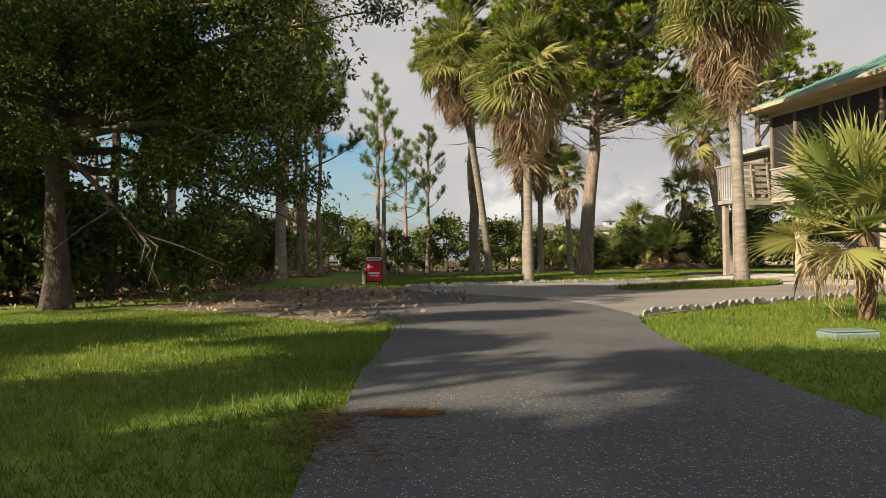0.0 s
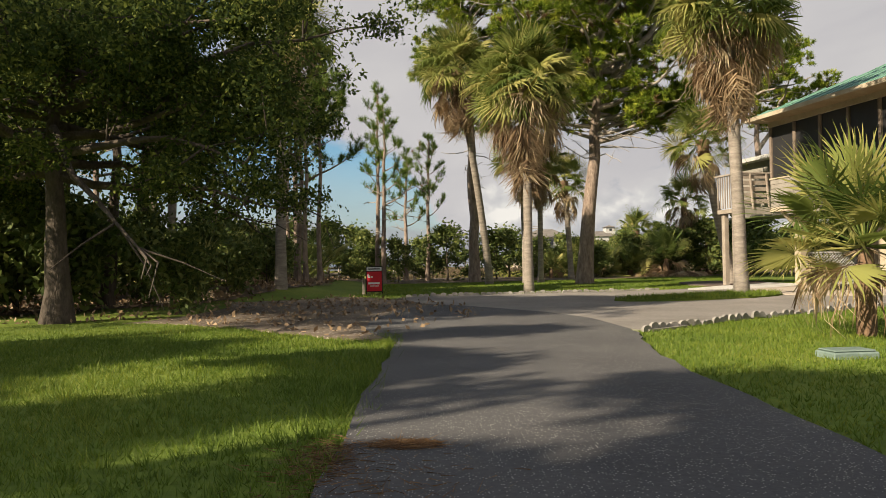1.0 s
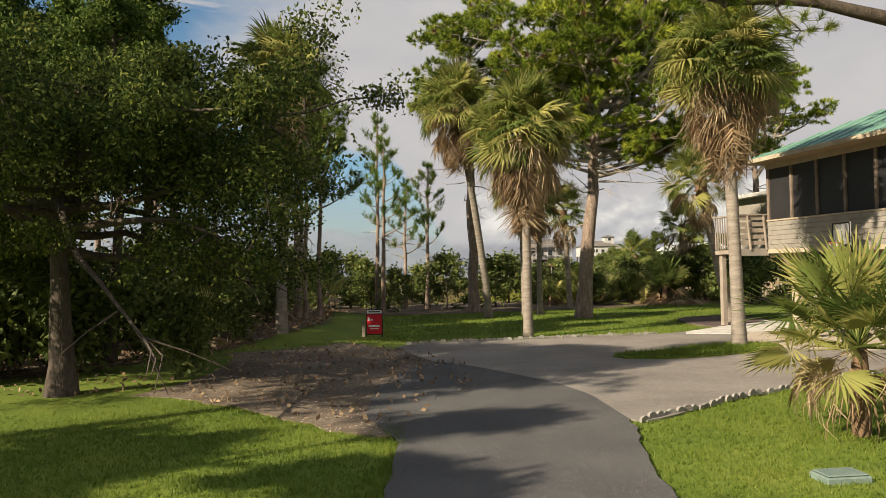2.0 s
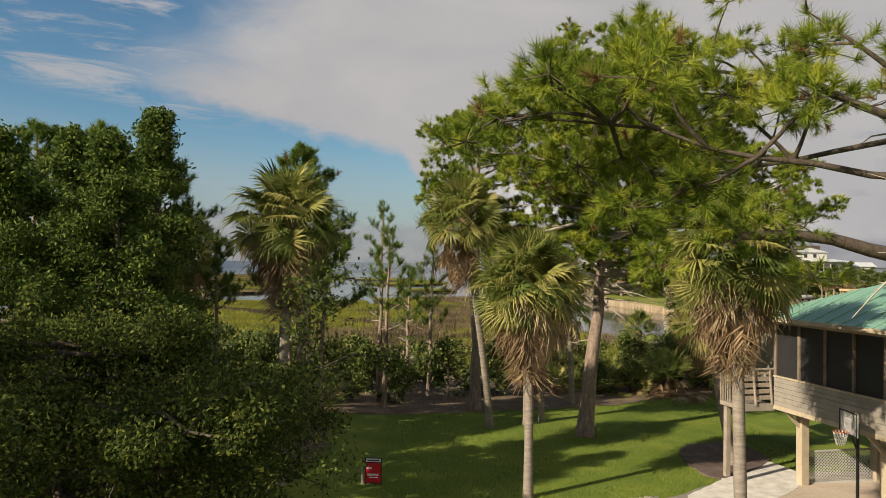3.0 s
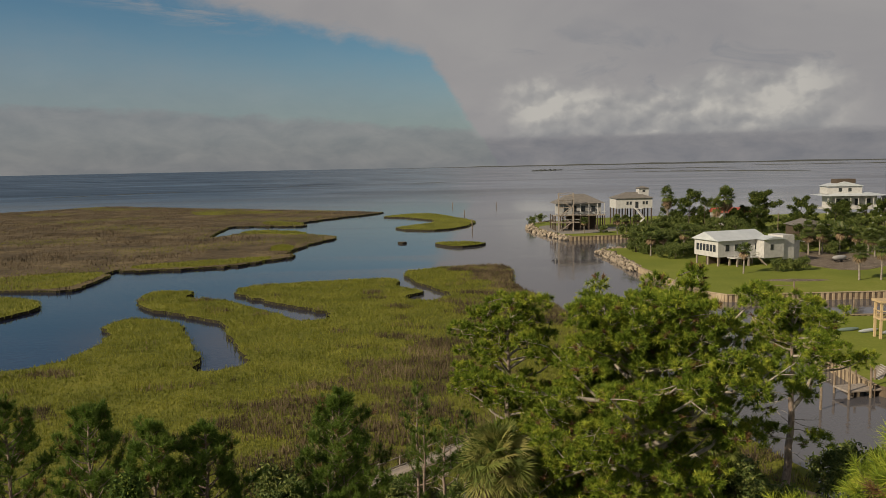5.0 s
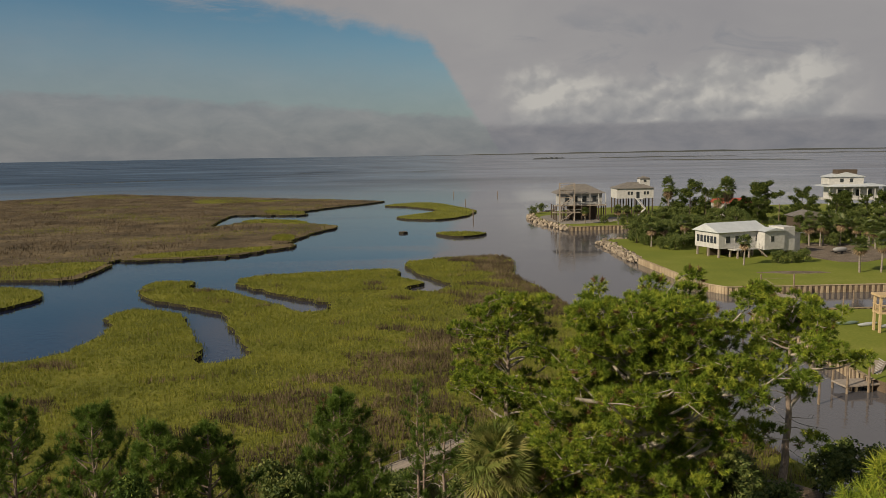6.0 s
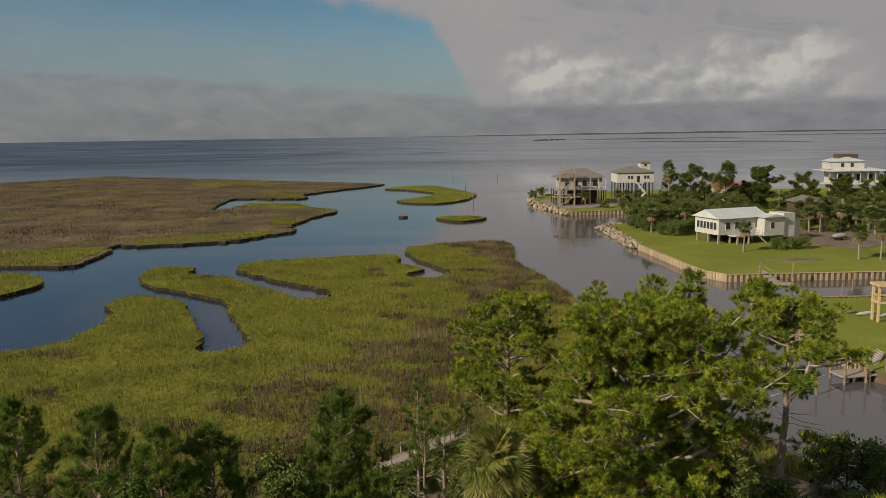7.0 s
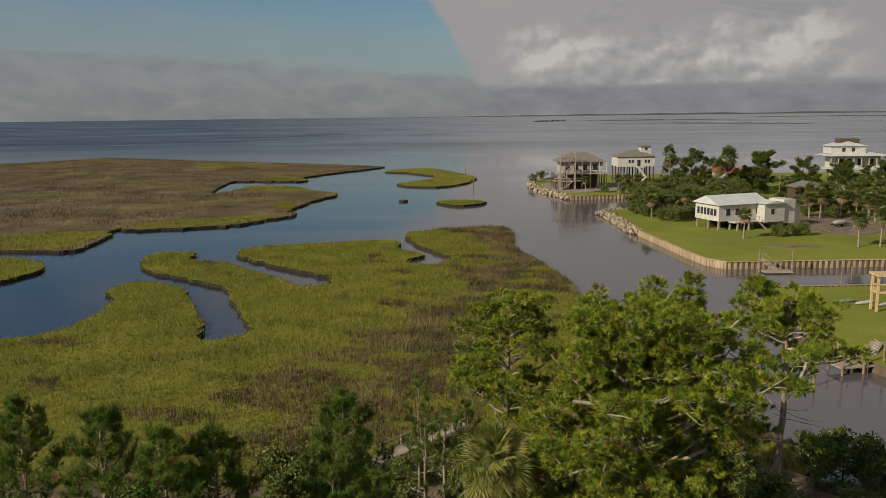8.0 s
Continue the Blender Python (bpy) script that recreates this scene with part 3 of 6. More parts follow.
# marsh: low islands of mud topped with grass, bank shade painted on their sides
MARSH_NEAR = smooth_outline([(-170, 88), (-110, 90), (-62, 96), (-56, 108), (-57, 116), (-61, 124), (-60, 130), (-52, 128), (-47, 121), (-40, 107), (-36, 96), (-33, 96), (-30, 100),
                             (-34, 107), (-39, 119), (-43, 127), (-52, 134), (-62, 141), (-67, 151), (-67, 159), (-59, 159), (-58, 151), (-49, 148), (-41, 139.5), (-34.2, 132.6), (-29, 127), (-25.4, 129),
                             (-26.6, 134.9), (-33.8, 140.5), (-41.2, 148), (-48.7, 156), (-47, 166), (-20, 174), (-17, 163), (-11, 156), (-14, 149), (-9, 145), (-5, 152), (-11, 164), (-16, 186), (7, 193), (8, 165), (14, 140), (17, 112), (22, 80), (24, 56), (-20, 50), (-170, 46)], 6, 0.38, 11)
MARSH_FAR = smooth_outline([(-190, 158), (-103, 162), (-88, 165), (-90, 185), (-93, 194), (-83, 194), (-66, 200), (-58, 211), (-52, 220), (-57, 231), (-55, 248), (-50, 278), (-60, 289), (-73, 292),
                            (-89, 302), (-98, 284), (-105, 332), (-89, 335), (-74, 334), (-78, 358), (-54, 406), (-63, 429), (-199, 503), (-254, 532), (-298, 480), (-420, 430), (-430, 200)], 7, 0.8, 12)
MARSH_TIP = smooth_outline([(-45, 385), (-24, 402), (-2, 349), (-3, 321), (-15, 302), (-32, 314), (-17, 345), (-30, 372)], 5, 0.4, 13)
MARSH_BIT = smooth_outline([(-13, 250), (-5, 254), (3, 249), (-1, 242), (-6, 240)], 5, 0.25, 14)
MARSH_EDGE = smooth_outline([(-99, 155), (-86, 148), (-83, 137), (-90, 128), (-110, 126), (-120, 150)], 5, 0.3, 15)
MARSH_DOT = smooth_outline([(-25.5, 256), (-23.5, 257), (-22.5, 255), (-24, 254)], 4, 0.1, 16)
MARSHES = [("near", MARSH_NEAR, "marsh_green", "olive green salt marsh grass flats"), ("far", MARSH_FAR, "marsh_brown", "brown rush marsh with green fringes"),
           ("tip", MARSH_TIP, "marsh_green", "hooked green marsh islet"), ("bit", MARSH_BIT, "marsh_green", "small flat marsh islet"),
           ("edge", MARSH_EDGE, "marsh_green", "green marsh islet in the creek"), ("dot", MARSH_DOT, "marsh_brown", "tiny marsh hummock in the water")]
for tag, line, mat, label in MARSHES:
    slab("marsh_ground", line, -1.6, -0.62, M[mat], label, "marsh", M["shaded_mud"])

MEADOWS = [smooth_outline(o, 5, 0.4, 40 + i) for i, o in enumerate([[(-104, 164), (-91, 167), (-91.5, 184), (-95, 191), (-112, 186), (-122, 172)], [(-86, 197), (-68, 202), (-58, 212), (-60, 219), (-74, 213), (-90, 204)],
            [(-90, 339), (-76, 337), (-80, 352), (-98, 360)], [(-92, 302), (-76, 294), (-63, 291), (-70, 304), (-86, 312)], [(-57, 234), (-58, 246), (-64, 252), (-63, 236)], [(-150, 420), (-120, 424), (-110, 440), (-160, 450)]])]
for line in MEADOWS:
    slab("marsh_meadow", line, -1.2, -0.58, M["marsh_green"], "yellow-green grass meadow on the brown marsh", "marsh")

# low bars, far shores and islets
rng = np.random.default_rng(21)


def bar(x0, y0, x1, y1, wide, high, name, label):
    """A long low strip of land with an uneven top."""
    k = 40
    t = np.linspace(0, 1, k)
    wv = wide * (0.25 + np.abs(np.sin(t * np.pi)) ** 0.5) * rng.uniform(0.55, 1.2, k)
    hv = WATER + high * rng.uniform(0.35, 1.0, k) * (np.sin(t * np.pi) ** 0.4 + 0.05)
    x, y = x0 + (x1 - x0) * t, y0 + (y1 - y0) * t + rng.normal(size=k) * wide * 0.15
    v = np.stack([np.stack([x, y - wv, 0 * t + WATER - 0.5], 1), np.stack([x, y - wv * 0.3, hv], 1), np.stack([x, y + wv * 0.3, hv], 1), np.stack([x, y + wv, 0 * t + WATER - 0.5], 1)], 1).reshape(-1, 3)
    f = []
    for i in range(k - 1):
        for j in range(3):
            a = i * 4 + j
            f += [(a, a + 4, a + 5), (a, a + 5, a + 1)]
    s = Soup()
    s.add(v, f)
    return tagged(new(name, s.mesh(name, M["hazed_land"])), label, "far shore", kind="structure")


bar(150, 2060, 250, 2180, 18, 5, "far_islet", "dark wooded islet far out in the bay")
bar(340, 1690, 600, 1420, 14, 2.2, "far_bar", "low marsh bar far across the bay")
bar(250, 2120, 700, 2110, 20, 2.5, "far_bar", "low marsh bar far across the bay")
bar(-426, 733, -304, 867, 2.5, 0.5, "oyster_bar", "thin dark oyster bar at low water")
bar(-244, 1004, -200, 1060, 3, 0.5, "oyster_bar", "thin dark oyster bar at low water")
bar(-85, 1040, -40, 1060, 3, 0.5, "oyster_bar", "thin dark oyster bar at low water")
bar(-400, 4300, 3900, 3600, 60, 9, "far_shore", "wooded shore along the horizon with haze in its colour")
bar(900, 2600, 2600, 2100, 40, 3.5, "far_shore", "low shore across the bay")

# lots across the canal, held by walls
LOT_WHITE = np.array([(34.9, 220), (36.6, 204.6), (37.9, 181.4), (40.0, 166), (41.5, 153.5), (43.1, 145.6), (45.8, 142), (76, 144), (240, 150), (330, 330), (150, 345), (84, 338), (66, 300), (58, 250), (52, 226), (42, 222)], float)
LOT_POINT = np.array([(23, 316), (21.5, 300), (24, 282), (31, 256.5), (52, 260), (62, 262), (74, 300), (86, 330), (80, 345), (50, 340), (34, 326)], float)
LOT_NEXT = np.array([(43, 121), (43, 104), (43.5, 85), (46, 79), (120, 78), (200, 80), (200, 128), (64, 122.5)], float)
slab("lot_lawn", LOT_WHITE, -2, 0.0, M["lot_grass"], "mown lawn of the lot behind the bulkhead", "lawn", M["rock"])
slab("lot_lawn", LOT_POINT, -2, 0.02, M["lot_grass"], "mown lawn on the point", "lawn", M["rock"])
slab("lot_lawn", LOT_NEXT, -2, 0.0, M["lot_grass"], "mown lawn of the neighbouring lot", "lawn", M["wet_plank"])
slab("gravel_yard", smooth_outline([(25, 300), (24.5, 288), (28, 273), (33, 268), (44, 272), (52, 280), (54, 292), (40, 296), (30, 304)], 5, 0.2, 31), -0.5, 0.06, M["concrete"], "pale gravel yard by the point house", "gravel")
slab("gravel_drive", smooth_outline([(78, 176), (84, 172), (92, 178), (98, 190), (99, 202), (88, 207), (80, 200), (77, 188)], 5, 0.3, 32), -0.5, 0.05, M["dirt"], "sandy drive beside the white house", "driveway")
slab("worn_patch", smooth_outline([(57, 159), (62, 157.6), (68, 157.4), (71, 158.8), (66, 160.6), (60, 160.2)], 5, 0.2, 33), -0.5, 0.03, M["dirt"], "worn sandy patch in the lawn", "bare ground")

# ---- vegetation ----


def fan_mesh(name, mat, seed, petiole=0.9, radius=0.95, segs=17, spread=125, droop=0.35, fold=0.05, ragged=0.15, fill=0.34):
    """One palm frond along +Y: a stalk and a fan of pleated segments with drooping tips."""
    rng = np.random.default_rng(seed)
    s = Soup()
    k = 0.016
    s.add([(-k, 0, 0), (k, 0, 0), (0, petiole, 0.02), (0, 0, 0.03)], [(0, 1, 2), (0, 2, 3), (1, 3, 2)])
    for i in range(segs):
        a = radians(-spread + 2 * spread * i / (segs - 1)) + rng.normal() * 0.03
        r = radius * (0.72 + 0.28 * math.cos(a * 0.6)) * rng.uniform(1 - ragged, 1 + ragged * 0.5)
        d = np.array([math.sin(a), math.cos(a), 0])
        p = np.array([-d[1], d[0], 0])
        half = radius * radians(spread) / segs * fill
        hub = np.array([0, petiole, 0.0])

        def arch(q, extra):
            y = max(q[1] - petiole, 0) + 0.35 * abs(q[0])
            return q + [0, 0, -droop * 0.55 * y * y / radius - extra]
        hang = droop * rng.uniform(0.25, 0.8) * r
        mid, far = hub + d * r * 0.5, hub + d * r * 0.8
        v = [hub + d * 0.03, arch(mid - p * half, fold), arch(mid + p * half, -fold), arch(far - p * half * 0.55, hang * 0.2), arch(far + p * half * 0.55, hang * 0.2), arch(hub + d * r * (1 - 0.25 * droop), hang)]
        s.add(v, [(0, 1, 2), (1, 3, 2), (2, 3, 4), (3, 5, 4)])
    return s.mesh(name, mat)


FRONDS = [fan_mesh("frond", M["frond"], 100 + i, 0.95 + 0.08 * i, 0.95, 32, 132, 0.30 + 0.17 * i, 0.022, 0.24, 0.30) for i in range(3)]
DEADS = [fan_mesh("dead_frond", M["dead_frond"], 120 + i, 0.70, 1.0, 19, 50 + 16 * i, 0.9, 0.03, 0.4, 0.24) for i in range(2)]
FAN_SMALL = [fan_mesh("leaf", M["frond"], 140 + i, 0.8, 0.72, 28, 135, 0.08 + 0.12 * i, 0.012, 0.2, 0.24) for i in range(2)]


def frond_pose(at, turn, lift, twist, size):
    return Matrix.Translation(at) @ pose(0, 0, 0, 0, 0, turn) @ pose(0, 0, 0, lift) @ pose(0, 0, 0, 0, twist) @ Matrix.Scale(size, 4)


def palm(label, x, y, top, lean=(0.0, 0.0), radius=0.17, green=58, dead=30, reach=1.0, skirt=1.0, seed=1, z0=0.0, group="palms in the yard", bulge=0.0):
    """A cabbage palm: slender trunk, a ball of fans and a skirt of dead ones. top: height of the bud."""
    rng = np.random.default_rng(seed)
    ob = thing("cabbage_palm", label, "palm tree", (x, y, z0), group=group)
    t = np.linspace(0, 1, 12)
    px = lean[0] * t ** 1.3 + bulge * np.sin(t * np.pi)
    py = lean[1] * t ** 1.3
    pts = np.stack([px, py, t * top - 0.15], 1)
    rad = radius * (1 + 0.35 * np.exp(-t * 14) - 0.12 * t) * rng.uniform(0.96, 1.04, 12)
    s = Soup()
    tube(s, pts, rad, 10)
    child("trunk", s.mesh("trunk", M["palm_trunk"], True), ob)
    s = Soup()
    head = pts[-1]
    for i in range(26):
        h = rng.uniform(-1.3, 0.15) * skirt
        a = rng.uniform(0, 6.28)
        c = head + [0, 0, h]
        d = np.array([math.cos(a), math.sin(a), 0.75])
        tube(s, [c, c + d * 0.16, c + d * 0.34], [0.045, 0.04, 0.012], 4)
    tube(s, [head + [0, 0, -1.3 * skirt], head + [0, 0, 0.25]], [radius * 1.0, radius * 1.35], 8)
    child("leaf_base", s.mesh("leaf_base", M["boot"]), ob, "brown fibrous leaf bases")
    for i in range(green):
        u = (i + 0.5) / green
        lift = 86 - 118 * u ** 0.9 + rng.normal() * 7
        m4 = frond_pose(head + [0, 0, 0.1 + 0.25 * (1 - u)], i * 137.5 + rng.normal() * 14, lift, rng.normal() * 42, reach * rng.uniform(0.85, 1.12))
        child("frond", FRONDS[int(min(2, u * 3))], ob, "", m4)
    for i in range(dead):
        u = (i + 0.5) / dead
        lift = -14 - 70 * u + rng.normal() * 8
        m4 = frond_pose(head + [0, 0, 0.0 - 1.1 * u * skirt], i * 137.5 + rng.normal() * 20, lift, rng.normal() * 25, reach * rng.uniform(0.8, 1.15))
        child("dead_frond", DEADS[i % 2], ob, "", m4)
    return ob


def far_palm(label, seed, top=5.0, reach=1.5):
    """A distant palm with its fans in one crown mesh; returns the thing at the origin."""
    rng = np.random.default_rng(seed)
    ob = thing("cabbage_palm", label, "palm tree", group="palms across the canal")
    s = Soup()
    tube(s, [(0, 0, -0.1), (0.1, 0, top * 0.5), (0.12, 0.05, top)], [0.2, 0.16, 0.17], 7)
    child("trunk", s.mesh("trunk", M["palm_trunk"], True), ob)
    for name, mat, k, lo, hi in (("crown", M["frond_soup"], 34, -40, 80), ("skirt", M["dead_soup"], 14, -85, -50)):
        s = Soup()
        for i in range(k):
            lift, turn = radians(rng.uniform(lo, hi)), rng.uniform(0, 6.28)
            d = np.array([math.cos(turn) * math.cos(lift), math.sin(turn) * math.cos(lift), math.sin(lift)])
            side = unit(np.cross(d, [0, 0, 1.0]))
            up = np.cross(side, d)
            hub = np.array([0.12, 0.05, top]) + d * reach * 0.5
            a = np.linspace(-2.0, 2.0, 12)
            for q in a:
                e = d * math.cos(q) + side * math.sin(q)
                r = reach * 0.55 * rng.uniform(0.8, 1.1)
                w2 = np.cross(e, up) * 0.09
                s.add([hub, hub + e * r * 0.6 + w2, hub + e * r * 0.6 - w2, hub + e * r - [0, 0, 0.22 * r]], [(0, 1, 2), (1, 3, 2)])
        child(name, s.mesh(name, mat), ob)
    return ob


def limb(rng, start, way, length, sag=0.0, rise=0.25, wob=0.12, k=7):
    """Points of a crooked branch."""
    pts = [np.array(start, float)]
    d = unit(np.array(way, float))
    for i in range(k - 1):
        d = unit(d + rng.normal(size=3) * wob + [0, 0, rise / k - sag * i / k])
        pts.append(pts[-1] + d * length / (k - 1))
    return np.array(pts)


def pine(label, at, height, radius, bare, spread, limbs=26, seed=1, tufts=9, needles=22, needle_len=0.26, young=False, lean=(0.0, 0.0), flat=0.5, dead_limbs=8, group="pines", aim=None, reach_pow=0.7, browned=0.03, wide=0.02, fork=None, lobe=1.0, extra=(), arm_bark="pale_limb"):
    """A pine: barked trunk, crooked limbs and needle tufts at the twigs' ends.
    bare: height of the lowest live limb; spread: crown radius; aim: (direction in degrees, extra factor) of a fuller side."""
    rng = np.random.default_rng(seed)
    ob = thing("pine_tree", label, "pine tree", at, group=group)
    wood, needles_s, brown_s, grey, arms = Soup(), Soup(), Soup(), Soup(), Soup()
    t = np.linspace(0, 1, 14)
    wob = np.cumsum(rng.normal(size=(14, 2)) * 0.012 * height * t[:, None] ** 0.5, 0) * (0.35 if young else 0.6)
    trunk = np.stack([lean[0] * t + wob[:, 0], lean[1] * t + wob[:, 1], t * height * 0.98 - 0.15], 1)
    tube(wood, trunk, radius * (1 - t) ** 0.8 + 0.03 + radius * 0.25 * np.exp(-t * 25), 10)
    cs, ds = [], []
    stems = [(trunk, t)]
    if fork:
        fh, fa, fl = fork
        p0 = np.array([np.interp(fh / height, t, trunk[:, i]) for i in range(3)])
        br = limb(rng, p0, (math.cos(radians(fa)), math.sin(radians(fa)), 1.6), fl, 0, 0.5, 0.1, 9)
        tube(arms, br, np.linspace(radius * 0.55, 0.04, 9), 7)
        stems.append((br, np.linspace(fh / height, min(1.0, (fh + fl * 0.85) / height), 9)))
    for j in range(limbs):
        u = (j + 0.5) / limbs
        h = bare + (height - bare) * (u ** 0.8)
        stem, tt = stems[j % len(stems)] if h / height > stems[j % len(stems)][1][0] and h / height < stems[j % len(stems)][1][-1] else stems[0]
        start = np.array([np.interp(h / height, tt, stem[:, i]) for i in range(3)])
        a = j * 2.4 + rng.normal() * 0.35
        prof = (1 - u) ** reach_pow if young else (0.62 + 0.38 * math.sin(min(1, u * 1.1) * 3.14)) * (1 - flat * u ** 3)
        ln = spread * prof * rng.uniform(0.72, 1.15)
        if aim:
            ln *= 1 + aim[1] * max(0, math.cos(a - radians(aim[0])))
        if ln < 0.25:
            ln = 0.25
        rise = 0.75 if young else rng.uniform(0.0, 0.7)
        br = limb(rng, start, (math.cos(a), math.sin(a), 0.35 if young else 0.12 + 0.5 * u), ln, 0.0, rise, 0.10 if young else 0.17)
        r0 = (0.012 + 0.016 * ln) if young else (0.02 + 0.021 * ln)
        tube(arms, br, np.linspace(r0, 0.012, 7), 5)
        if young:
            for q in range(max(2, int(tufts * (0.4 + ln / max(spread, 0.1))))):
                f = rng.uniform(0.25, 1.0) ** 0.7
                p = np.array([np.interp(f, np.linspace(0, 1, 7), br[:, i]) for i in range(3)])
                d = unit(unit(br[-1] - br[0]) * 0.6 + rng.normal(size=3) * [0.75, 0.75, 0.4] + [0, 0, 0.5])
                tw = limb(rng, p, d, rng.uniform(0.25, 0.8) * min(1.0, 0.35 + ln * 0.22), 0, 0.4, 0.15, 4)
                tube(arms, tw[::3], [0.012, 0.006], 3)
                for g in (0.5, 1.0):
                    cs.append(tw[0] + (tw[-1] - tw[0]) * g)
                    ds.append(unit(tw[-1] - tw[-2] + [0, 0, 0.25]))
        else:
            for f in np.linspace(1.0, 0.40, max(2, min(6, int(ln * 1.25)))):
                q0 = np.array([np.interp(f, np.linspace(0, 1, 7), br[:, i]) for i in range(3)])
                p = q0 + rng.normal(size=3) * [0.55, 0.55, 0.18] * (0.5 + ln / 8) + [0, 0, 0.15]
                tube(arms, [q0, (q0 + p) / 2 + rng.normal(size=3) * 0.1, p], [0.03, 0.024, 0.014], 4)
                size = lobe * rng.uniform(0.45, 0.85)
                k = int(tufts * 2.8 * size * size) + 3
                out = unit(rng.normal(size=(k, 3)) + [0, 0, 0.7])
                spot = p + out * [1.0, 1.0, 0.62] * size * rng.uniform(0.72, 1.0, (k, 1))
                for a1 in spot[::5]:
                    tube(arms, [p, (p + a1) / 2 + rng.normal(size=3) * 0.08, a1], [0.013, 0.010, 0.006], 3)
                cs += list(spot)
                ds += list(unit(out + [0, 0, 0.5]))
        cs.append(br[-1])
        ds.append(unit(br[-1] - br[-2] + [0, 0, 0.3]))
    if young:
        for g in np.linspace(0.8, 1.0, 8):
            cs.append(np.array([np.interp(g, t, trunk[:, i]) for i in range(3)]))
            ds.append(np.array([0, 0, 1.0]))
    for a1, b1, k1, r1 in extra:
        # long named limbs, from a to b with lobes of needles along them
        a1, b1 = np.array(a1, float), np.array(b1, float)
        q = np.linspace(0, 1, 9)[:, None]
        br = a1 + (b1 - a1) * q + np.cumsum(rng.normal(size=(9, 3)) * 0.16, 0) * q
        tube(arms, br, np.linspace(r1, r1 * 0.25, 9), 8)
        for i in range(k1):
            at1 = br[rng.integers(4, 9)]
            tw = limb(rng, at1, rng.normal(size=3) * [0.8, 0.8, 0.5] + [-0.5, 0, 0.25], rng.uniform(0.7, 2.0), 0, 0.3, 0.2, 5)
            tube(arms, tw, np.linspace(0.045, 0.012, 5), 5)
            k = int(tufts * 1.6)
            out = unit(rng.normal(size=(k, 3)) + [0, 0, 0.3])
            spot = tw[-1] + out * [0.75, 0.75, 0.45] * rng.uniform(0.6, 1.0, (k, 1))
            for a2 in spot[::3]:
                tube(arms, [tw[-1], a2], [0.014, 0.006], 3)
            cs += list(spot)
            ds += list(unit(out + [0, 0, 0.4]))
    for j in range(dead_limbs):
        h = bare * rng.uniform(0.55, 1.05) + (height - bare) * rng.uniform(0, 0.35)
        start = np.array([np.interp(h / height, t, trunk[:, i]) for i in range(3)])
        a = rng.uniform(0, 6.28)
        br = limb(rng, start, (math.cos(a), math.sin(a), rng.uniform(-0.1, 0.4)), spread * rng.uniform(0.25, 0.7), 0.1, 0.1, 0.22)
        tube(grey, br, np.linspace(0.035, 0.008, 7), 4)
        for q in range(3):
            i = rng.integers(2, 6)
            tube(grey, limb(rng, br[i], rng.normal(size=3) * [1, 1, 0.5], rng.uniform(0.3, 0.9), 0, 0, 0.25, 4), [0.015, 0.012, 0.008, 0.004], 3)
    cs, ds = np.array(cs), np.array(ds)
    gone = rng.uniform(size=len(cs)) < browned
    for soup, pick in ((needles_s, ~gone), (brown_s, gone)):
        c, d = np.repeat(cs[pick], needles, 0), np.repeat(ds[pick], needles, 0)
        if len(c):
            way = unit(d * 0.75 + rng.normal(size=c.shape) * (0.58 if young else 0.62))
            blades(soup, c + d * rng.uniform(-0.14, 0.06, len(c))[:, None], way, needle_len * rng.uniform(0.7, 1.2, len(c)), np.full(len(c), wide), rng)
    child("trunk", wood.mesh("trunk", M["pine_bark"], True), ob)
    tagged(child("branchwork", arms.mesh("branchwork", M["pine_bark" if young else arm_bark], True), ob), kind="stuff")
    tagged(child("foliage", needles_s.mesh("foliage", M["young_needle" if young else "needle"]), ob), kind="stuff")
    if brown_s.n:
        tagged(child("browned_foliage", brown_s.mesh("browned_foliage", M["dead_needle"]), ob), kind="stuff")
    if grey.n:
        tagged(child("dead_wood", grey.mesh("dead_wood", M["dead_wood"], True), ob, "pale bare dead branches"), kind="stuff")
    return ob


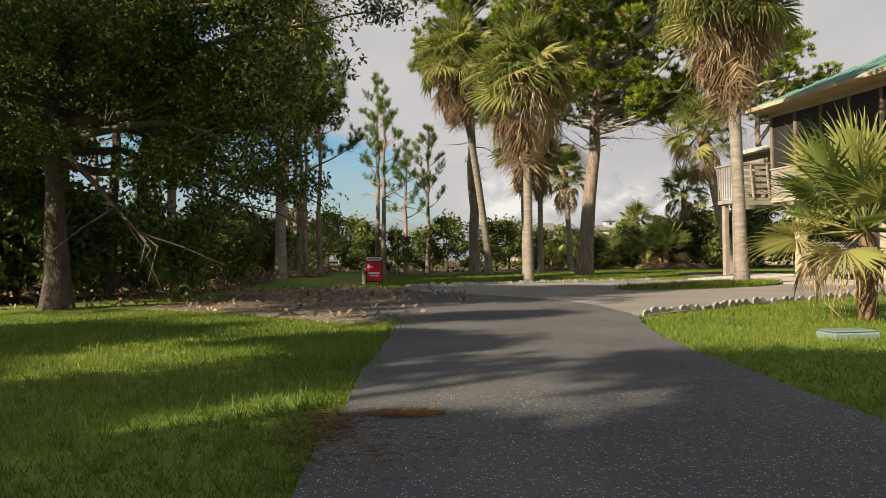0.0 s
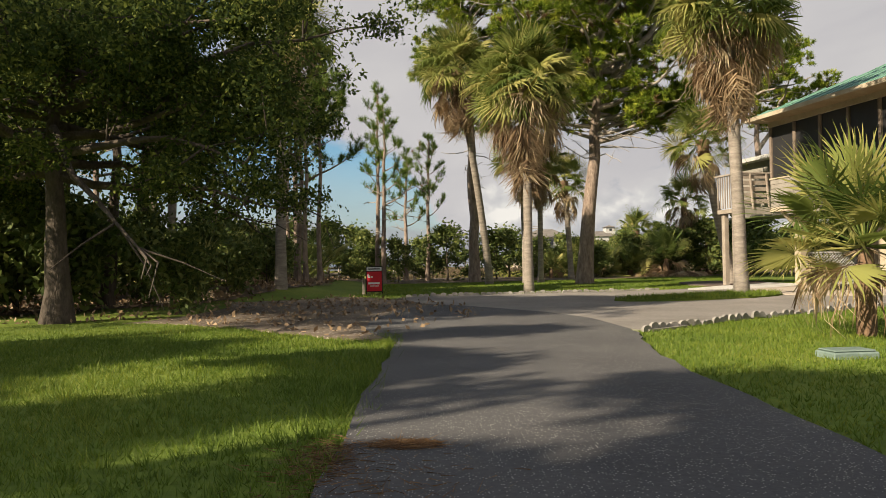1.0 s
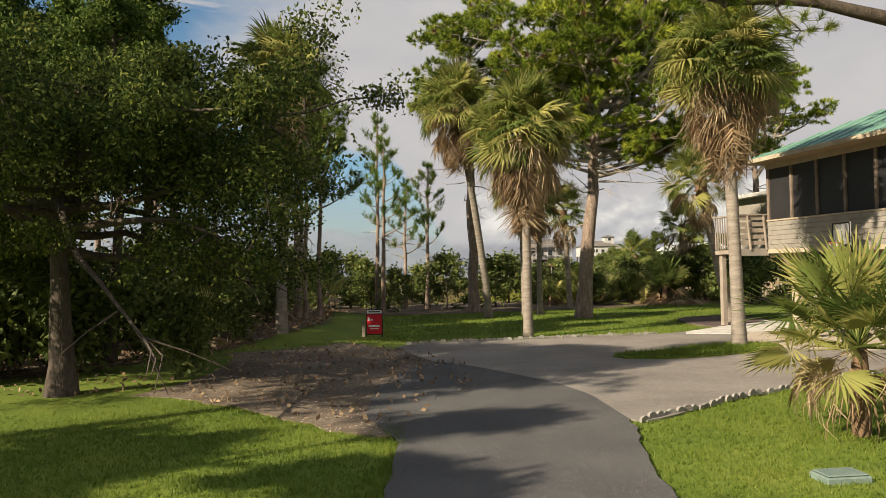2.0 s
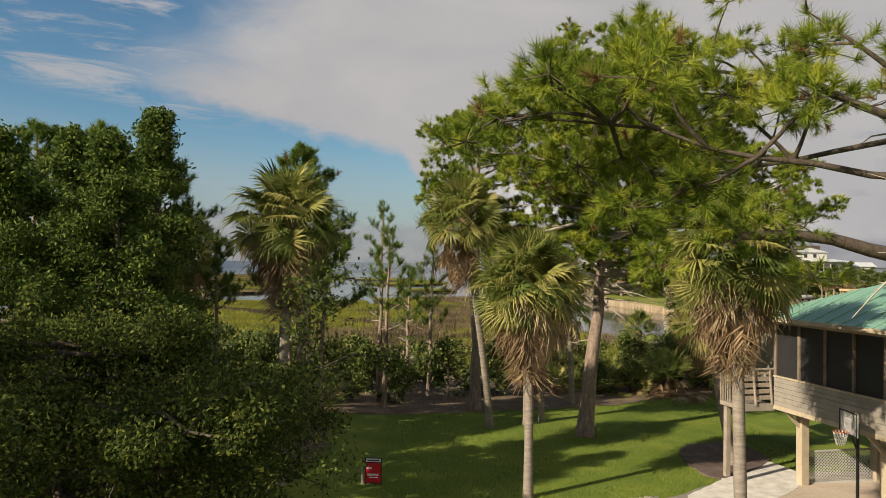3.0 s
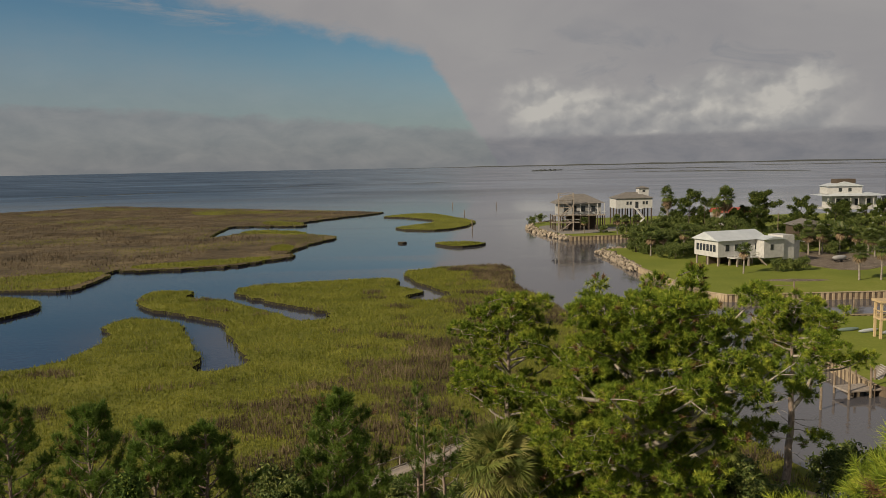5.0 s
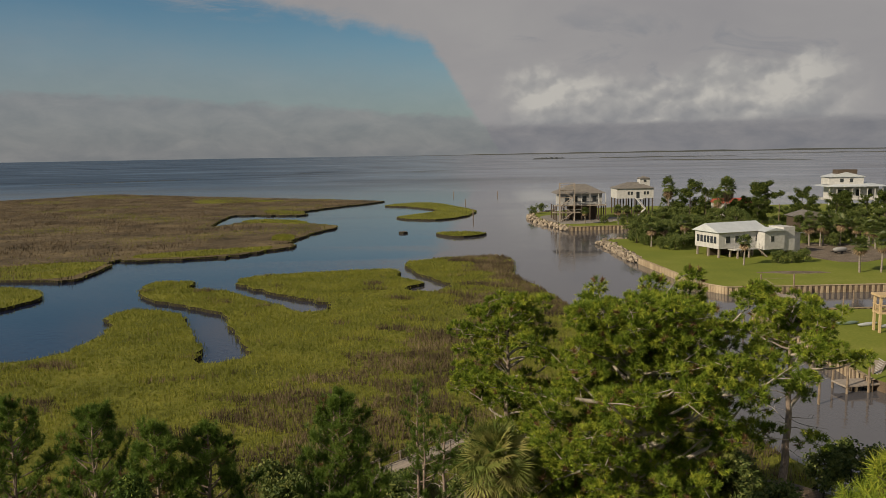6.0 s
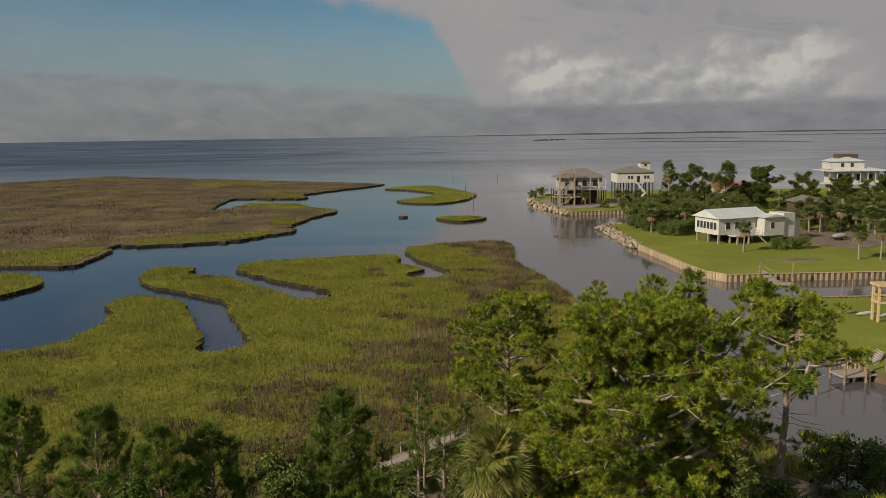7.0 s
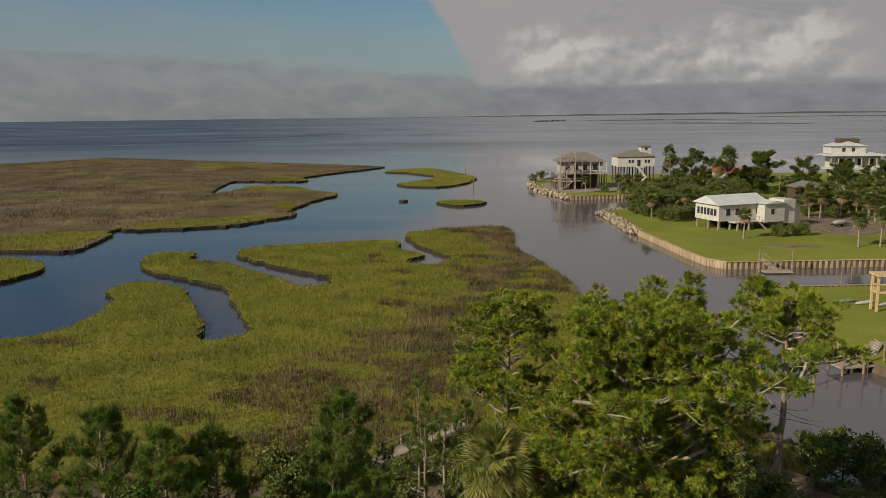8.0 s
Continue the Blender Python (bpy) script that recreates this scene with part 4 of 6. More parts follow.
def broadleaf(name, label, at, height, spread, bare, seed=1, count=20000, long=0.11, wide=0.055, mat="oak_leaf", bark="oak_bark", radius=0.25, clump=0.55, limbs=14, category="tree", group="", squash=1.0, hang=0.0, cone=0.0, turn=0.0, aim=None, up=0.22, twigs=True, floor=0.08):
    """A leafy tree: trunk, forking limbs and leaves in clumps round the twigs."""
    rng = np.random.default_rng(seed)
    ob = thing(name, label, category, at, turn, group=group)
    wood, leaf, arms = Soup(), Soup(), Soup()
    t = np.linspace(0, 1, 9)
    wob = np.cumsum(rng.normal(size=(9, 2)) * 0.006 * height, 0)
    trunk = np.stack([wob[:, 0], wob[:, 1], t * height * 0.88 - 0.15], 1)
    tube(wood, trunk, radius * (1 - t * 0.85) + radius * 0.4 * np.exp(-t * 18), 9)
    ends = []
    for j in range(limbs):
        u = (j + 0.5) / limbs
        h = bare + (height * 0.9 - bare) * u
        start = np.array([np.interp(h / (height * 0.88), t, trunk[:, i]) for i in range(3)])
        a = j * 2.4 + rng.normal() * 0.4
        ln = spread * ((1 - u) ** 0.85 + 0.06 if cone else (0.5 + 0.5 * math.sin(0.35 + u * 2.5))) * rng.uniform(0.75, 1.12) * (1 - 0.5 * u * u)
        if aim:
            ln *= 1 + aim[1] * max(0, math.cos(a - radians(aim[0])))
        br = limb(rng, start, (math.cos(a), math.sin(a), up + 0.15 * u * (up > 0)), ln, hang, 0.35 if up > 0 else 0.0, 0.16)
        tube(arms, br if twigs else br[::3], np.linspace(radius * (0.42 - 0.2 * u), 0.02, 7 if twigs else 3), 6 if twigs else 4)
        for q in range(7):
            i = rng.integers(2, 7)
            tw = limb(rng, br[i], unit(br[-1] - br[0]) + rng.normal(size=3) * [0.9, 0.9, 0.6], rng.uniform(0.5, 1.0) * ln * 0.38, hang * 0.6, 0.1, 0.2, 5)
            if twigs:
                tube(arms, tw[::2], [0.03, 0.018, 0.008], 3)
            ends += [tw[2], tw[3], tw[4]]
        ends += [br[-1], br[-2]]
    ends = np.array(ends)
    pick = rng.integers(0, len(ends), count)
    size = rng.uniform(0.5, 1.35, len(ends))[pick][:, None] * clump
    off = rng.normal(size=(count, 3))
    off *= np.minimum(1.0, 1.5 / (np.linalg.norm(off, axis=1, keepdims=True) + 1e-9))
    pts = ends[pick] + off * size * [0.68, 0.68, 0.5 * squash]
    pts = pts[pts[:, 2] > floor + (rng.normal(size=len(pts)) * 0.25 if floor > 0.5 else 0)]
    leaves(leaf, pts, rng, long, wide)
    child("trunk", wood.mesh("trunk", M[bark], True), ob)
    tagged(child("branchwork", arms.mesh("branchwork", M[bark], True), ob), kind="stuff")
    tagged(child("foliage", leaf.mesh("foliage", M[mat]), ob), kind="stuff")
    return ob


def palmetto(label, at, seed=1, fans=16, size=1.0, lift=(12, 78), stem=0.25, group="palmettos", name="saw_palmetto", dead=4):
    """A low fan palm with its leaves from near the ground."""
    rng = np.random.default_rng(seed)
    ob = thing(name, label, "palmetto", at, group=group)
    s = Soup()
    tube(s, [(0, 0, -0.1), (0, 0, stem * 0.6), (0.02, 0, stem)], [0.12 * size, 0.13 * size, 0.08 * size], 7)
    child("stem", s.mesh("stem", M["boot"], True), ob)
    for i in range(fans):
        u = (i + 0.5) / fans
        m4 = frond_pose((0, 0, stem), i * 137.5 + rng.normal() * 18, lift[1] + (lift[0] - lift[1]) * u + rng.normal() * 8, rng.normal() * 22, size * rng.uniform(0.8, 1.15))
        child("leaf", FAN_SMALL[i % 2], ob, "", m4)
    for i in range(dead):
        child("dead_leaf", DEADS[i % 2], ob, "", frond_pose((0, 0, stem), rng.uniform(0, 360), rng.uniform(-38, -8), rng.normal() * 20, size * 0.75))
    return ob


# palms of the yard
palm("tall cabbage palm with pale trunk on a grass island", 8.68, 22.75, 8.5, (-0.1, 0.35), 0.185, 110, 64, 1.16, 1.5, 1)
palm("cabbage palm with thick skirt at the lawn's edge", 3.03, 27.8, 7.4, (0.05, 0.3), 0.165, 110, 70, 1.18, 1.6, 2)
palm("leaning cabbage palm on the lawn", 2.32, 39.5, 10.3, (-1.5, -2.6), 0.19, 84, 44, 1.2, 1.3, 3)
palm("slender cabbage palm on the lawn", 4.2, 40.2, 6.6, (-0.1, 0), 0.13, 34, 22, 0.95, 1.0, 4)
palm("slender cabbage palm on the lawn", 5.1, 41.0, 6.2, (0.05, 0), 0.15, 34, 24, 0.95, 1.0, 5)
palm("leaning cabbage palm in a mulch bed by the house", 12.1, 32.6, 6.0, (-1.1, 0.1), 0.2, 44, 14, 0.95, 0.7, 6, bulge=-0.12)
palm("tall cabbage palm with dead skirt at the wood's edge", -5.85, 28.0, 9.4, (0.05, 0.6), 0.19, 60, 60, 1.2, 1.5, 7, 0.3)
palm("short cabbage palm in the far hedge", 14.6, 59.0, 3.6, (0, 0), 0.2, 34, 14, 1.0, 0.6, 8, -0.4)
palm("dark cabbage palm in the far hedge", 16.6, 54.0, 5.4, (0.1, 0), 0.18, 34, 18, 1.05, 0.8, 9, -0.2)
palm("cabbage palm among the oaks", -17.5, 27, 9.2, (0.4, 0), 0.18, 40, 26, 1.05, 1.0, 10, 0.3)
palm("cabbage palm among the oaks", -11.0, 31.5, 8.0, (0.2, 0), 0.18, 36, 24, 1.0, 1.0, 11, 0.3)
palm("cabbage palm under the pines", 7.6, 46.5, 5.8, (-0.3, 0), 0.17, 36, 20, 1.0, 0.8, 12)

# palmettos and the young fan palm beside the drive
palmetto("young fan palm with drooping dead leaves beside the lawn", (5.95, 11.0, 0.0), 41, 46, 1.1, (-10, 82), 1.25, "", "fan_palm", 10)
rng = np.random.default_rng(77)
for i in range(40):
    x = rng.uniform(-24, -5) if i < 24 else rng.uniform(6, 20)
    y = rng.uniform(25, 44) if i < 24 else rng.uniform(50, 57)
    if x > -8 and y < 36:
        x -= 4
    palmetto("saw palmetto clump in the undergrowth", (x, y, float(land_z(np.array(x), np.array(y)))), 200 + i, 15, rng.uniform(0.9, 1.5), (5, 75), rng.uniform(0.1, 0.9))
palmetto("palmetto clump by a heap of cut fronds", (14.3, 50.2, -0.05), 260, 26, 1.5, (0, 75), 1.2)

# pines
pine("tall old pine with broad crown on the lawn", (6.82, 37.9, 0), 16.6, 0.36, 7.0, 6.4, 82, 31, 17, 42, 0.27, False, (0.9, 0.3), 0.1, 24, aim=(-45, 0.3), fork=(9.0, 20, 5.6), lobe=1.10, browned=0.04, wide=0.036)
pine("dark pine behind the leaning palm", (1.75, 44.2, 0), 16.6, 0.30, 8.6, 3.6, 30, 32, 16, 42, 0.27, False, (0.0, 0.0), 0.1, 14, lobe=1.0, wide=0.036)
pine("spreading pine beside the canal", (20.7, 51.4, 0), 15.2, 0.30, 9.4, 4.2, 26, 33, 16, 42, 0.27, False, (0.2, 0.0), 0.0, 16, fork=(8.5, 10, 5), lobe=1.0, wide=0.036)
pine("tall pine with long dark limbs beside the yard", (13.6, 19.4, 0), 17.0, 0.34, 11.5, 3.2, 14, 34, 11, 60, 0.26, False, (-0.3, 0.2), 0.2, 6, lobe=1.0, wide=0.015, arm_bark="oak_bark",
     extra=(((0.0, 0.0, 8.3), (-8.6, -0.4, 9.5), 13, 0.24), ((-0.2, 0.0, 11.4), (-6.9, -0.2, 13.8), 13, 0.16)))
pine("big pine rising close beside the drive", (9.0, 11.7, 0), 20.5, 0.34, 10.5, 4.3, 46, 36, 15, 78, 0.26, False, (-2.0, -0.2), 0.75, 14, aim=(180, 0.3), lobe=0.95, wide=0.012, arm_bark="oak_bark",
     extra=(((-0.9, 0.0, 9.6), (-7.0, 1.2, 10.3), 15, 0.07), ((-1.0, 0.0, 10.6), (-6.0, 2.2, 9.5), 13, 0.06)))
for i, (x, y, h) in enumerate([(-7.1, 37.7, 13.7), (-14.6, 32.9, 13.7), (-12.7, 34.0, 13.0), (-18.0, 34.0, 13.9), (-3.9, 46.0, 12.0), (-3.4, 44.0, 10.2), (-1.0, 48.5, 9.4), (-8.7, 43.5, 11.5), (-24.5, 38.0, 13.0), (-2.4, 50.0, 8.2)]):
    thin = 4 <= i <= 7 or i == 9
    pine("young pine with upright green plumes" if not thin else "thin young pine with sparse crown", (x, y, float(land_z(np.array(x), np.array(y)))), h, 0.12, h * (0.34 if not thin else 0.42), 3.5 if not thin else 1.9, 50 if not thin else 18, 300 + i, 11 if not thin else 5, 36 if not thin else 20, 0.32, True, (0.15, 0), dead_limbs=6, reach_pow=0.6, wide=0.028)
for i, (x, y, h) in enumerate([(-7.5, 36.0, 10.5), (-6.8, 36.6, 11.5), (-6.3, 35.6, 9.5), (-5.9, 37.2, 10.0), (-9.6, 33.0, 9.0), (-10.2, 33.4, 9.6)]):
    pine("thin dark pine pole with a small high crown", (x, y, 0.3), h, 0.10, h * 0.66, 1.5, 14, 340 + i, 5, 30, 0.3, True, (0.25 - 0.1 * i, 0), dead_limbs=7, reach_pow=0.5, wide=0.026)

# broad-leaved trees and bushes
broadleaf("live_oak", "dark live oak overhanging the drive's end", (-7.9, 16.0, 0), 7.6, 6.2, 3.2, 51, 150000, 0.105, 0.055, radius=0.28, clump=0.55, limbs=38, hang=0.09, aim=(-25, 0.16), group="oaks and cedars", up=0.0, floor=2.45)
broadleaf("red_cedar", "dense dark cedar at the wood's edge", (-12.6, 21.5, 0), 13.2, 4.4, 4.2, 52, 52000, 0.15, 0.06, "cedar_leaf", radius=0.30, clump=0.5, limbs=36, cone=1.0, group="oaks and cedars", up=0.12)
broadleaf("red_cedar", "tall cedar with ragged top in the wood", (-9.8, 25.6, 0.2), 14.6, 2.5, 4.8, 53, 24000, 0.17, 0.07, "cedar_leaf", radius=0.22, clump=0.46, limbs=28, cone=1.0, group="oaks and cedars")
broadleaf("red_cedar", "cedar with pointed top in the wood", (-13.9, 28.6, 0.2), 14.4, 2.8, 5.0, 54, 22000, 0.19, 0.08, "cedar_leaf", radius=0.22, clump=0.48, limbs=26, cone=1.0, group="oaks and cedars")
broadleaf("live_oak", "tall oak deep in the wood", (-18.5, 24.5, 0.1), 12.2, 4.0, 6.5, 55, 12000, 0.26, 0.14, radius=0.26, clump=0.75, limbs=16, group="oaks and cedars")
broadleaf("red_cedar", "slim cedar with pointed top among the oaks", (-9.4, 21.8, 0.1), 13.2, 2.5, 4.8, 56, 24000, 0.14, 0.06, "cedar_leaf", radius=0.18, clump=0.42, limbs=34, cone=1.0, group="oaks and cedars", up=0.15)
bush = broadleaf("wax_myrtle", "yellow-green wax myrtle bush", (-6.6, 44.5, 0.2), 3.4, 1.9, 0.3, 57, 2500, 0.25, 0.13, "myrtle_leaf", radius=0.06, clump=0.42, limbs=10, category="bush", group="hedge bushes", twigs=False)
rng = np.random.default_rng(5)
BUSHES = [(-9.5, 47.5, 1.1), (-4.4, 48.0, 0.9), (-2.6, 45.5, 0.75), (0.2, 48.5, 1.0), (3.4, 49.5, 0.9), (-12.5, 40.0, 1.0), (-16.5, 42.0, 1.2), (10.2, 52.0, 0.7), (12.4, 54.5, 0.7), (17.8, 53.0, 1.1), (9.0, 55.5, 0.8), (13.6, 57.5, 1.0), (11.2, 58.5, 0.9), (15.5, 55.8, 0.9), (9.4, 58.0, 0.9), (7.2, 56.5, 0.7), (4.6, 55.0, 1.0), (18.8, 47.5, 1.2),
          (19.6, 50.5, 1.0), (-5.2, 50.0, 1.0), (6.2, 52.5, 0.8), (-20, 33, 1.3), (-22, 27, 1.4), (-1.2, 52.0, 0.8), (17.0, 57.0, 1.0),
          (9.6, 50.0, 0.6), (12.0, 50.8, 0.6), (15.0, 52.6, 0.9), (18.2, 55.2, 1.1), (8.0, 53.0, 0.6), (24.0, 48.0, 1.0), (26.5, 47.0, 1.0), (25, 55, 1.1), (27.5, 56, 1.2), (30, 56.5, 1.1), (32.5, 56, 1.2), (35, 56, 1.1), (29, 53.5, 1.1), (33.5, 53, 1.0)]
for x, y, k in BUSHES:
    o = copy_thing(bush, pose(x, y, float(land_z(np.array(x), np.array(y))), 0, 0, rng.uniform(0, 360)))
    o.scale = (k * rng.uniform(0.9, 1.3), k * rng.uniform(0.9, 1.3), k)
low = broadleaf("dark_shrub", "dark evergreen shrub in the shade", (-9.4, 19.4, 0), 2.6, 1.8, 0.2, 58, 2600, 0.25, 0.12, "myrtle_leaf", twigs=False, radius=0.05, clump=0.5, limbs=9, category="shrub", group="undergrowth")
for x, y, k in [(-11.5, 18.6, 1.1), (-13.5, 24.0, 1.3), (-9.0, 29.5, 0.9), (-16.0, 18.5, 1.2), (-18.5, 29.5, 1.5), (-20.5, 21.0, 1.5), (-12.0, 26.5, 1.2), (-24, 24, 1.6), (-7.6, 33.5, 0.9), (-10, 36.5, 1.1), (-13.2, 51.2, 1.2), (-14.6, 52.6, 1.3), (-11.6, 51.0, 1.1), (-9.8, 52.6, 1.0), (-5.0, 56.0, 0.9), (-6.2, 54.6, 0.8), (-6.2, 18.4, 0.6), (-8.6, 22.8, 0.9), (-13.0, 17.2, 0.9), (-7.2, 26.0, 0.8), (-11.0, 20.0, 1.0)]:
    o = copy_thing(low, pose(x, y, float(land_z(np.array(x), np.array(y))), 0, 0, rng.uniform(0, 360)))
    o.scale = (k, k, k * rng.uniform(0.9, 1.25))

# trees beside and behind the camera, whose shade falls over lawn and drive
shade = broadleaf("live_oak", "roadside live oak shading the lawn", (-13.5, -4.0, 0), 12.0, 4.6, 2.4, 61, 9500, 0.30, 0.18, radius=0.32, clump=0.60, limbs=6, group="roadside trees", twigs=False)
for x, y, a, k in [(-20.5, -8.5, 130, 1.1), (-12.0, -13.0, 200, 0.95), (-15.5, -9.5, 330, 1.2), (-19.5, -1.5, 170, 1.0), (-10.5, -8.0, 100, 0.85), (-15.0, 1.5, 60, 0.95)]:
    copy_thing(shade, pose(x, y, 0, 0, 0, a)).scale = (k, k, k)
pine("tall roadside pine with thin high crown", (-20.0, 3.0, 0), 18.0, 0.30, 10.5, 3.2, 20, 35, 8, 10, 0.34, False, (0.3, 0.2), 0.1, 6, group="roadside trees", wide=0.10, lobe=0.9)

# ---- grass ----


def scatter(rng, line, count, keep=None):
    (x0, y0), (x1, y1) = line.min(0), line.max(0)
    p = rng.uniform((x0, y0), (x1, y1), (count, 2))
    p = p[inside(p, line)]
    return p if keep is None else p[keep(p)]


def field(x, y):
    """Slow patchiness between 0 and 1."""
    return 0.5 + 0.25 * np.sin(x * 0.11 + 2 * np.sin(y * 0.06)) + 0.25 * np.sin(y * 0.17 + 1.7 * np.sin(x * 0.09 + 1))


def tufts(name, label, pts, z, high, wide, per, mat, seed, lean=0.22, category="grass", vary=None):
    rng = np.random.default_rng(seed)
    s = Soup()
    k = len(pts) * per
    base = np.repeat(np.column_stack([pts, z]), per, 0) + rng.normal(size=(k, 3)) * [0.16, 0.16, 0] * (high / 0.9)
    way = unit(np.column_stack([rng.normal(size=(k, 2)) * lean, np.ones(k)]))
    tall = high * rng.uniform(0.55, 1.15, k) * (1 if vary is None else np.repeat(vary, per))
    blades(s, base, way, tall, np.full(k, wide), rng)
    return tagged(new(name, s.mesh(name, mat)), label, category, kind="stuff")


rng = np.random.default_rng(9)
near = lambda p: (p[:, 0] > -95) & (p[:, 0] < 26) & (p[:, 1] > 54)
p = scatter(rng, MARSH_NEAR, 190000, near)
patch = np.array([noise.noise(Vector((x * 0.12, y * 0.22, 3))) for x, y in p])
xc = np.interp(p[:, 1], [56, 78, 96, 130, 165, 190], [-16, -12, -5, 3, 6, 1])
wide = np.interp(p[:, 1], [56, 78, 96, 130, 165, 190], [20, 17, 12, 8, 5, 9])
drift = np.exp(-((p[:, 0] - xc) / wide) ** 2) + 0.55 * step(7, 0, np.interp(p[:, 1], [80, 112, 140, 165, 193], [22, 17, 14, 8, 7]) - p[:, 0])
brown = patch * 0.65 + 0.5 * drift + rng.normal(size=len(p)) * 0.07 > 0.34
tufts("marsh_grass", "tall olive green salt marsh grass", p[~brown], np.full((~brown).sum(), -0.66), 0.62, 0.075, 3, M["marsh_blade"], 91, vary=0.85 + 0.45 * patch[~brown])
tufts("brown_rush", "brown rush patches among the marsh grass", p[brown], np.full(brown.sum(), -0.66), 0.85, 0.075, 4, M["rush_blade"], 92)
p = scatter(rng, MARSH_FAR, 150000, lambda p: (p[:, 0] > -330))
green = (field(p[:, 0] * 0.6, p[:, 1] * 0.6) + rng.normal(size=len(p)) * 0.13) > 0.74
# green fringe on the banks that face the near creek
d = np.full(len(p), 1e9)
for k in range(0, len(MARSH_FAR), 1):
    a, b = MARSH_FAR[k], MARSH_FAR[(k + 1) % len(MARSH_FAR)]
    t = np.clip(((p - a) @ (b - a)) / ((b - a) @ (b - a) + 1e-9), 0, 1)[:, None]
    d = np.minimum(d, np.linalg.norm(p - a - (b - a) * t, axis=1))
green |= (d < 3 + 9 * field(p[:, 0] * 1.7, p[:, 1] * 0.9) ** 2) & (d > 2.0) & (p[:, 1] < 330) & (field(p[:, 0] * 0.8 + 9, p[:, 1] * 0.8) > 0.42)
wave = np.array([noise.noise(Vector((x * 0.05, y * 0.035, 8))) + 0.6 * noise.noise(Vector((x * 0.15, y * 0.09, 2))) for x, y in p])
tufts("far_rush", "brown rush covering the far marsh", p[~green], np.full((~green).sum(), -0.66), 0.75, 0.22, 1, M["rush_blade"], 93, vary=np.clip(0.85 + 1.1 * wave[~green], 0.2, 1.7))
for line in MEADOWS:
    m2 = scatter(rng, line, 2600)
    tufts("meadow_grass", "yellow-green marsh grass tufts", m2, np.full(len(m2), -0.62), 0.55, 0.2, 1, M["marsh_blade"], 99)
tufts("far_grass", "yellow-green grass patches of the far marsh", p[green], np.full(green.sum(), -0.66), 0.55, 0.22, 1, M["marsh_blade"], 94)
for line, count, seed in ((MARSH_TIP, 9000, 95), (MARSH_BIT, 2500, 96), (MARSH_EDGE, 6000, 97)):
    p = scatter(rng, line, count)
    tufts("islet_grass", "green grass on a marsh islet", p, np.full(len(p), -0.66), 0.55, 0.16, 1, M["marsh_blade"], seed)
# taller rims along the creek banks
rim = []
for line in (MARSH_NEAR, MARSH_FAR, MARSH_TIP, MARSH_EDGE):
    q = np.roll(line, -1, 0)
    ln = np.linalg.norm(q - line, axis=1)
    for a, b, l in zip(line, q, ln):
        if -330 < a[0] < 30 and a[1] > 66:
            t = rng.uniform(size=int(l * 5))[:, None]
            rim.append(a + (b - a) * t + rng.normal(size=(len(t), 2)) * 0.30)
rim = np.concatenate(rim)
tufts("bank_grass", "rough grass along the creek banks", rim, np.full(len(rim), -0.95), 0.72, 0.09, 1, M["marsh_blade"], 98)

BARE = [DRIVE, PAD, DIRT, APRON]


def on_lawn(p):
    ok = np.ones(len(p), bool)
    for line in BARE:
        ok &= ~inside(p, line)
    return ok


p = rng.uniform((-9.5, 2.2), (-0.5, 8.5), (32000, 2))
p = p[on_lawn(p)]
tufts("lawn_grass", "short bright green lawn grass in dappled shade", p, np.zeros(len(p)), 0.075, 0.0075, 2, M["grass"], 71, 0.55)
p = rng.uniform((-13, 8.5), (-0.3, 15.8), (34000, 2))
p = p[on_lawn(p)]
tufts("lawn_grass", "short bright green lawn grass in dappled shade", p, np.zeros(len(p)), 0.075, 0.012, 2, M["grass"], 72, 0.55)
p = rng.uniform((2.0, 2.5), (12, 17), (46000, 2))
p = p[on_lawn(p)]
tufts("lawn_grass", "sunlit lawn grass beside the drive", p, np.zeros(len(p)), 0.075, 0.011, 2, M["grass"], 73, 0.55)
p = rng.uniform((-6, 26.6), (16, 50), (52000, 2))
p = p[on_lawn(p) & ~inside(p, WOODS) & ~inside(p, BED) & ~inside(p, SHELLS)]
tufts("lawn_grass", "mown back lawn under the palms", p, np.zeros(len(p)), 0.09, 0.03, 1, M["grass"], 74, 0.6)
p = scatter(rng, ISLE, 5000)
tufts("lawn_grass", "grass tufts round the palm's foot", p, np.full(len(p), 0.08), 0.16, 0.02, 2, M["grass"], 75, 0.5)
# taller clumps left by the mower
p = rng.uniform((-9.0, 2.6), (-0.9, 9.5), (420, 2))
p = p[on_lawn(p)]
tufts("grass_clump", "taller grass clumps in the shaded lawn", p, np.zeros(len(p)), 0.15, 0.008, 12, M["grass"], 77, 0.5)
# loose tall blades along the drive's edge and stray brown needles
p = np.column_stack([rng.normal(size=420) * 0.10 - 0.80, rng.uniform(2.5, 12, 420)])
tufts("edge_grass", "longer grass blades along the asphalt's edge", p, np.zeros(len(p)), 0.17, 0.009, 3, M["grass"], 76, 0.6)
p = np.concatenate([rng.normal(size=(700, 2)) * [0.10, 0.05] + [-0.25, 4.7], rng.normal(size=(500, 2)) * [0.10, 0.22] + [-0.7, 4.4], rng.normal(size=(260, 2)) * [0.3, 0.3] + [-0.45, 3.8]])
s = Soup()
k = len(p)
blades(s, np.column_stack([p, np.full(k, 0.052)]), unit(np.column_stack([rng.normal(size=(k, 2)), rng.uniform(0, 0.12, k)])), np.full(k, 0.11), np.full(k, 0.006), rng)
tagged(new("pine_straw", s.mesh("pine_straw", M["dead_needle"])), "rust-brown pine straw drifted on the asphalt", "pine straw", kind="stuff")
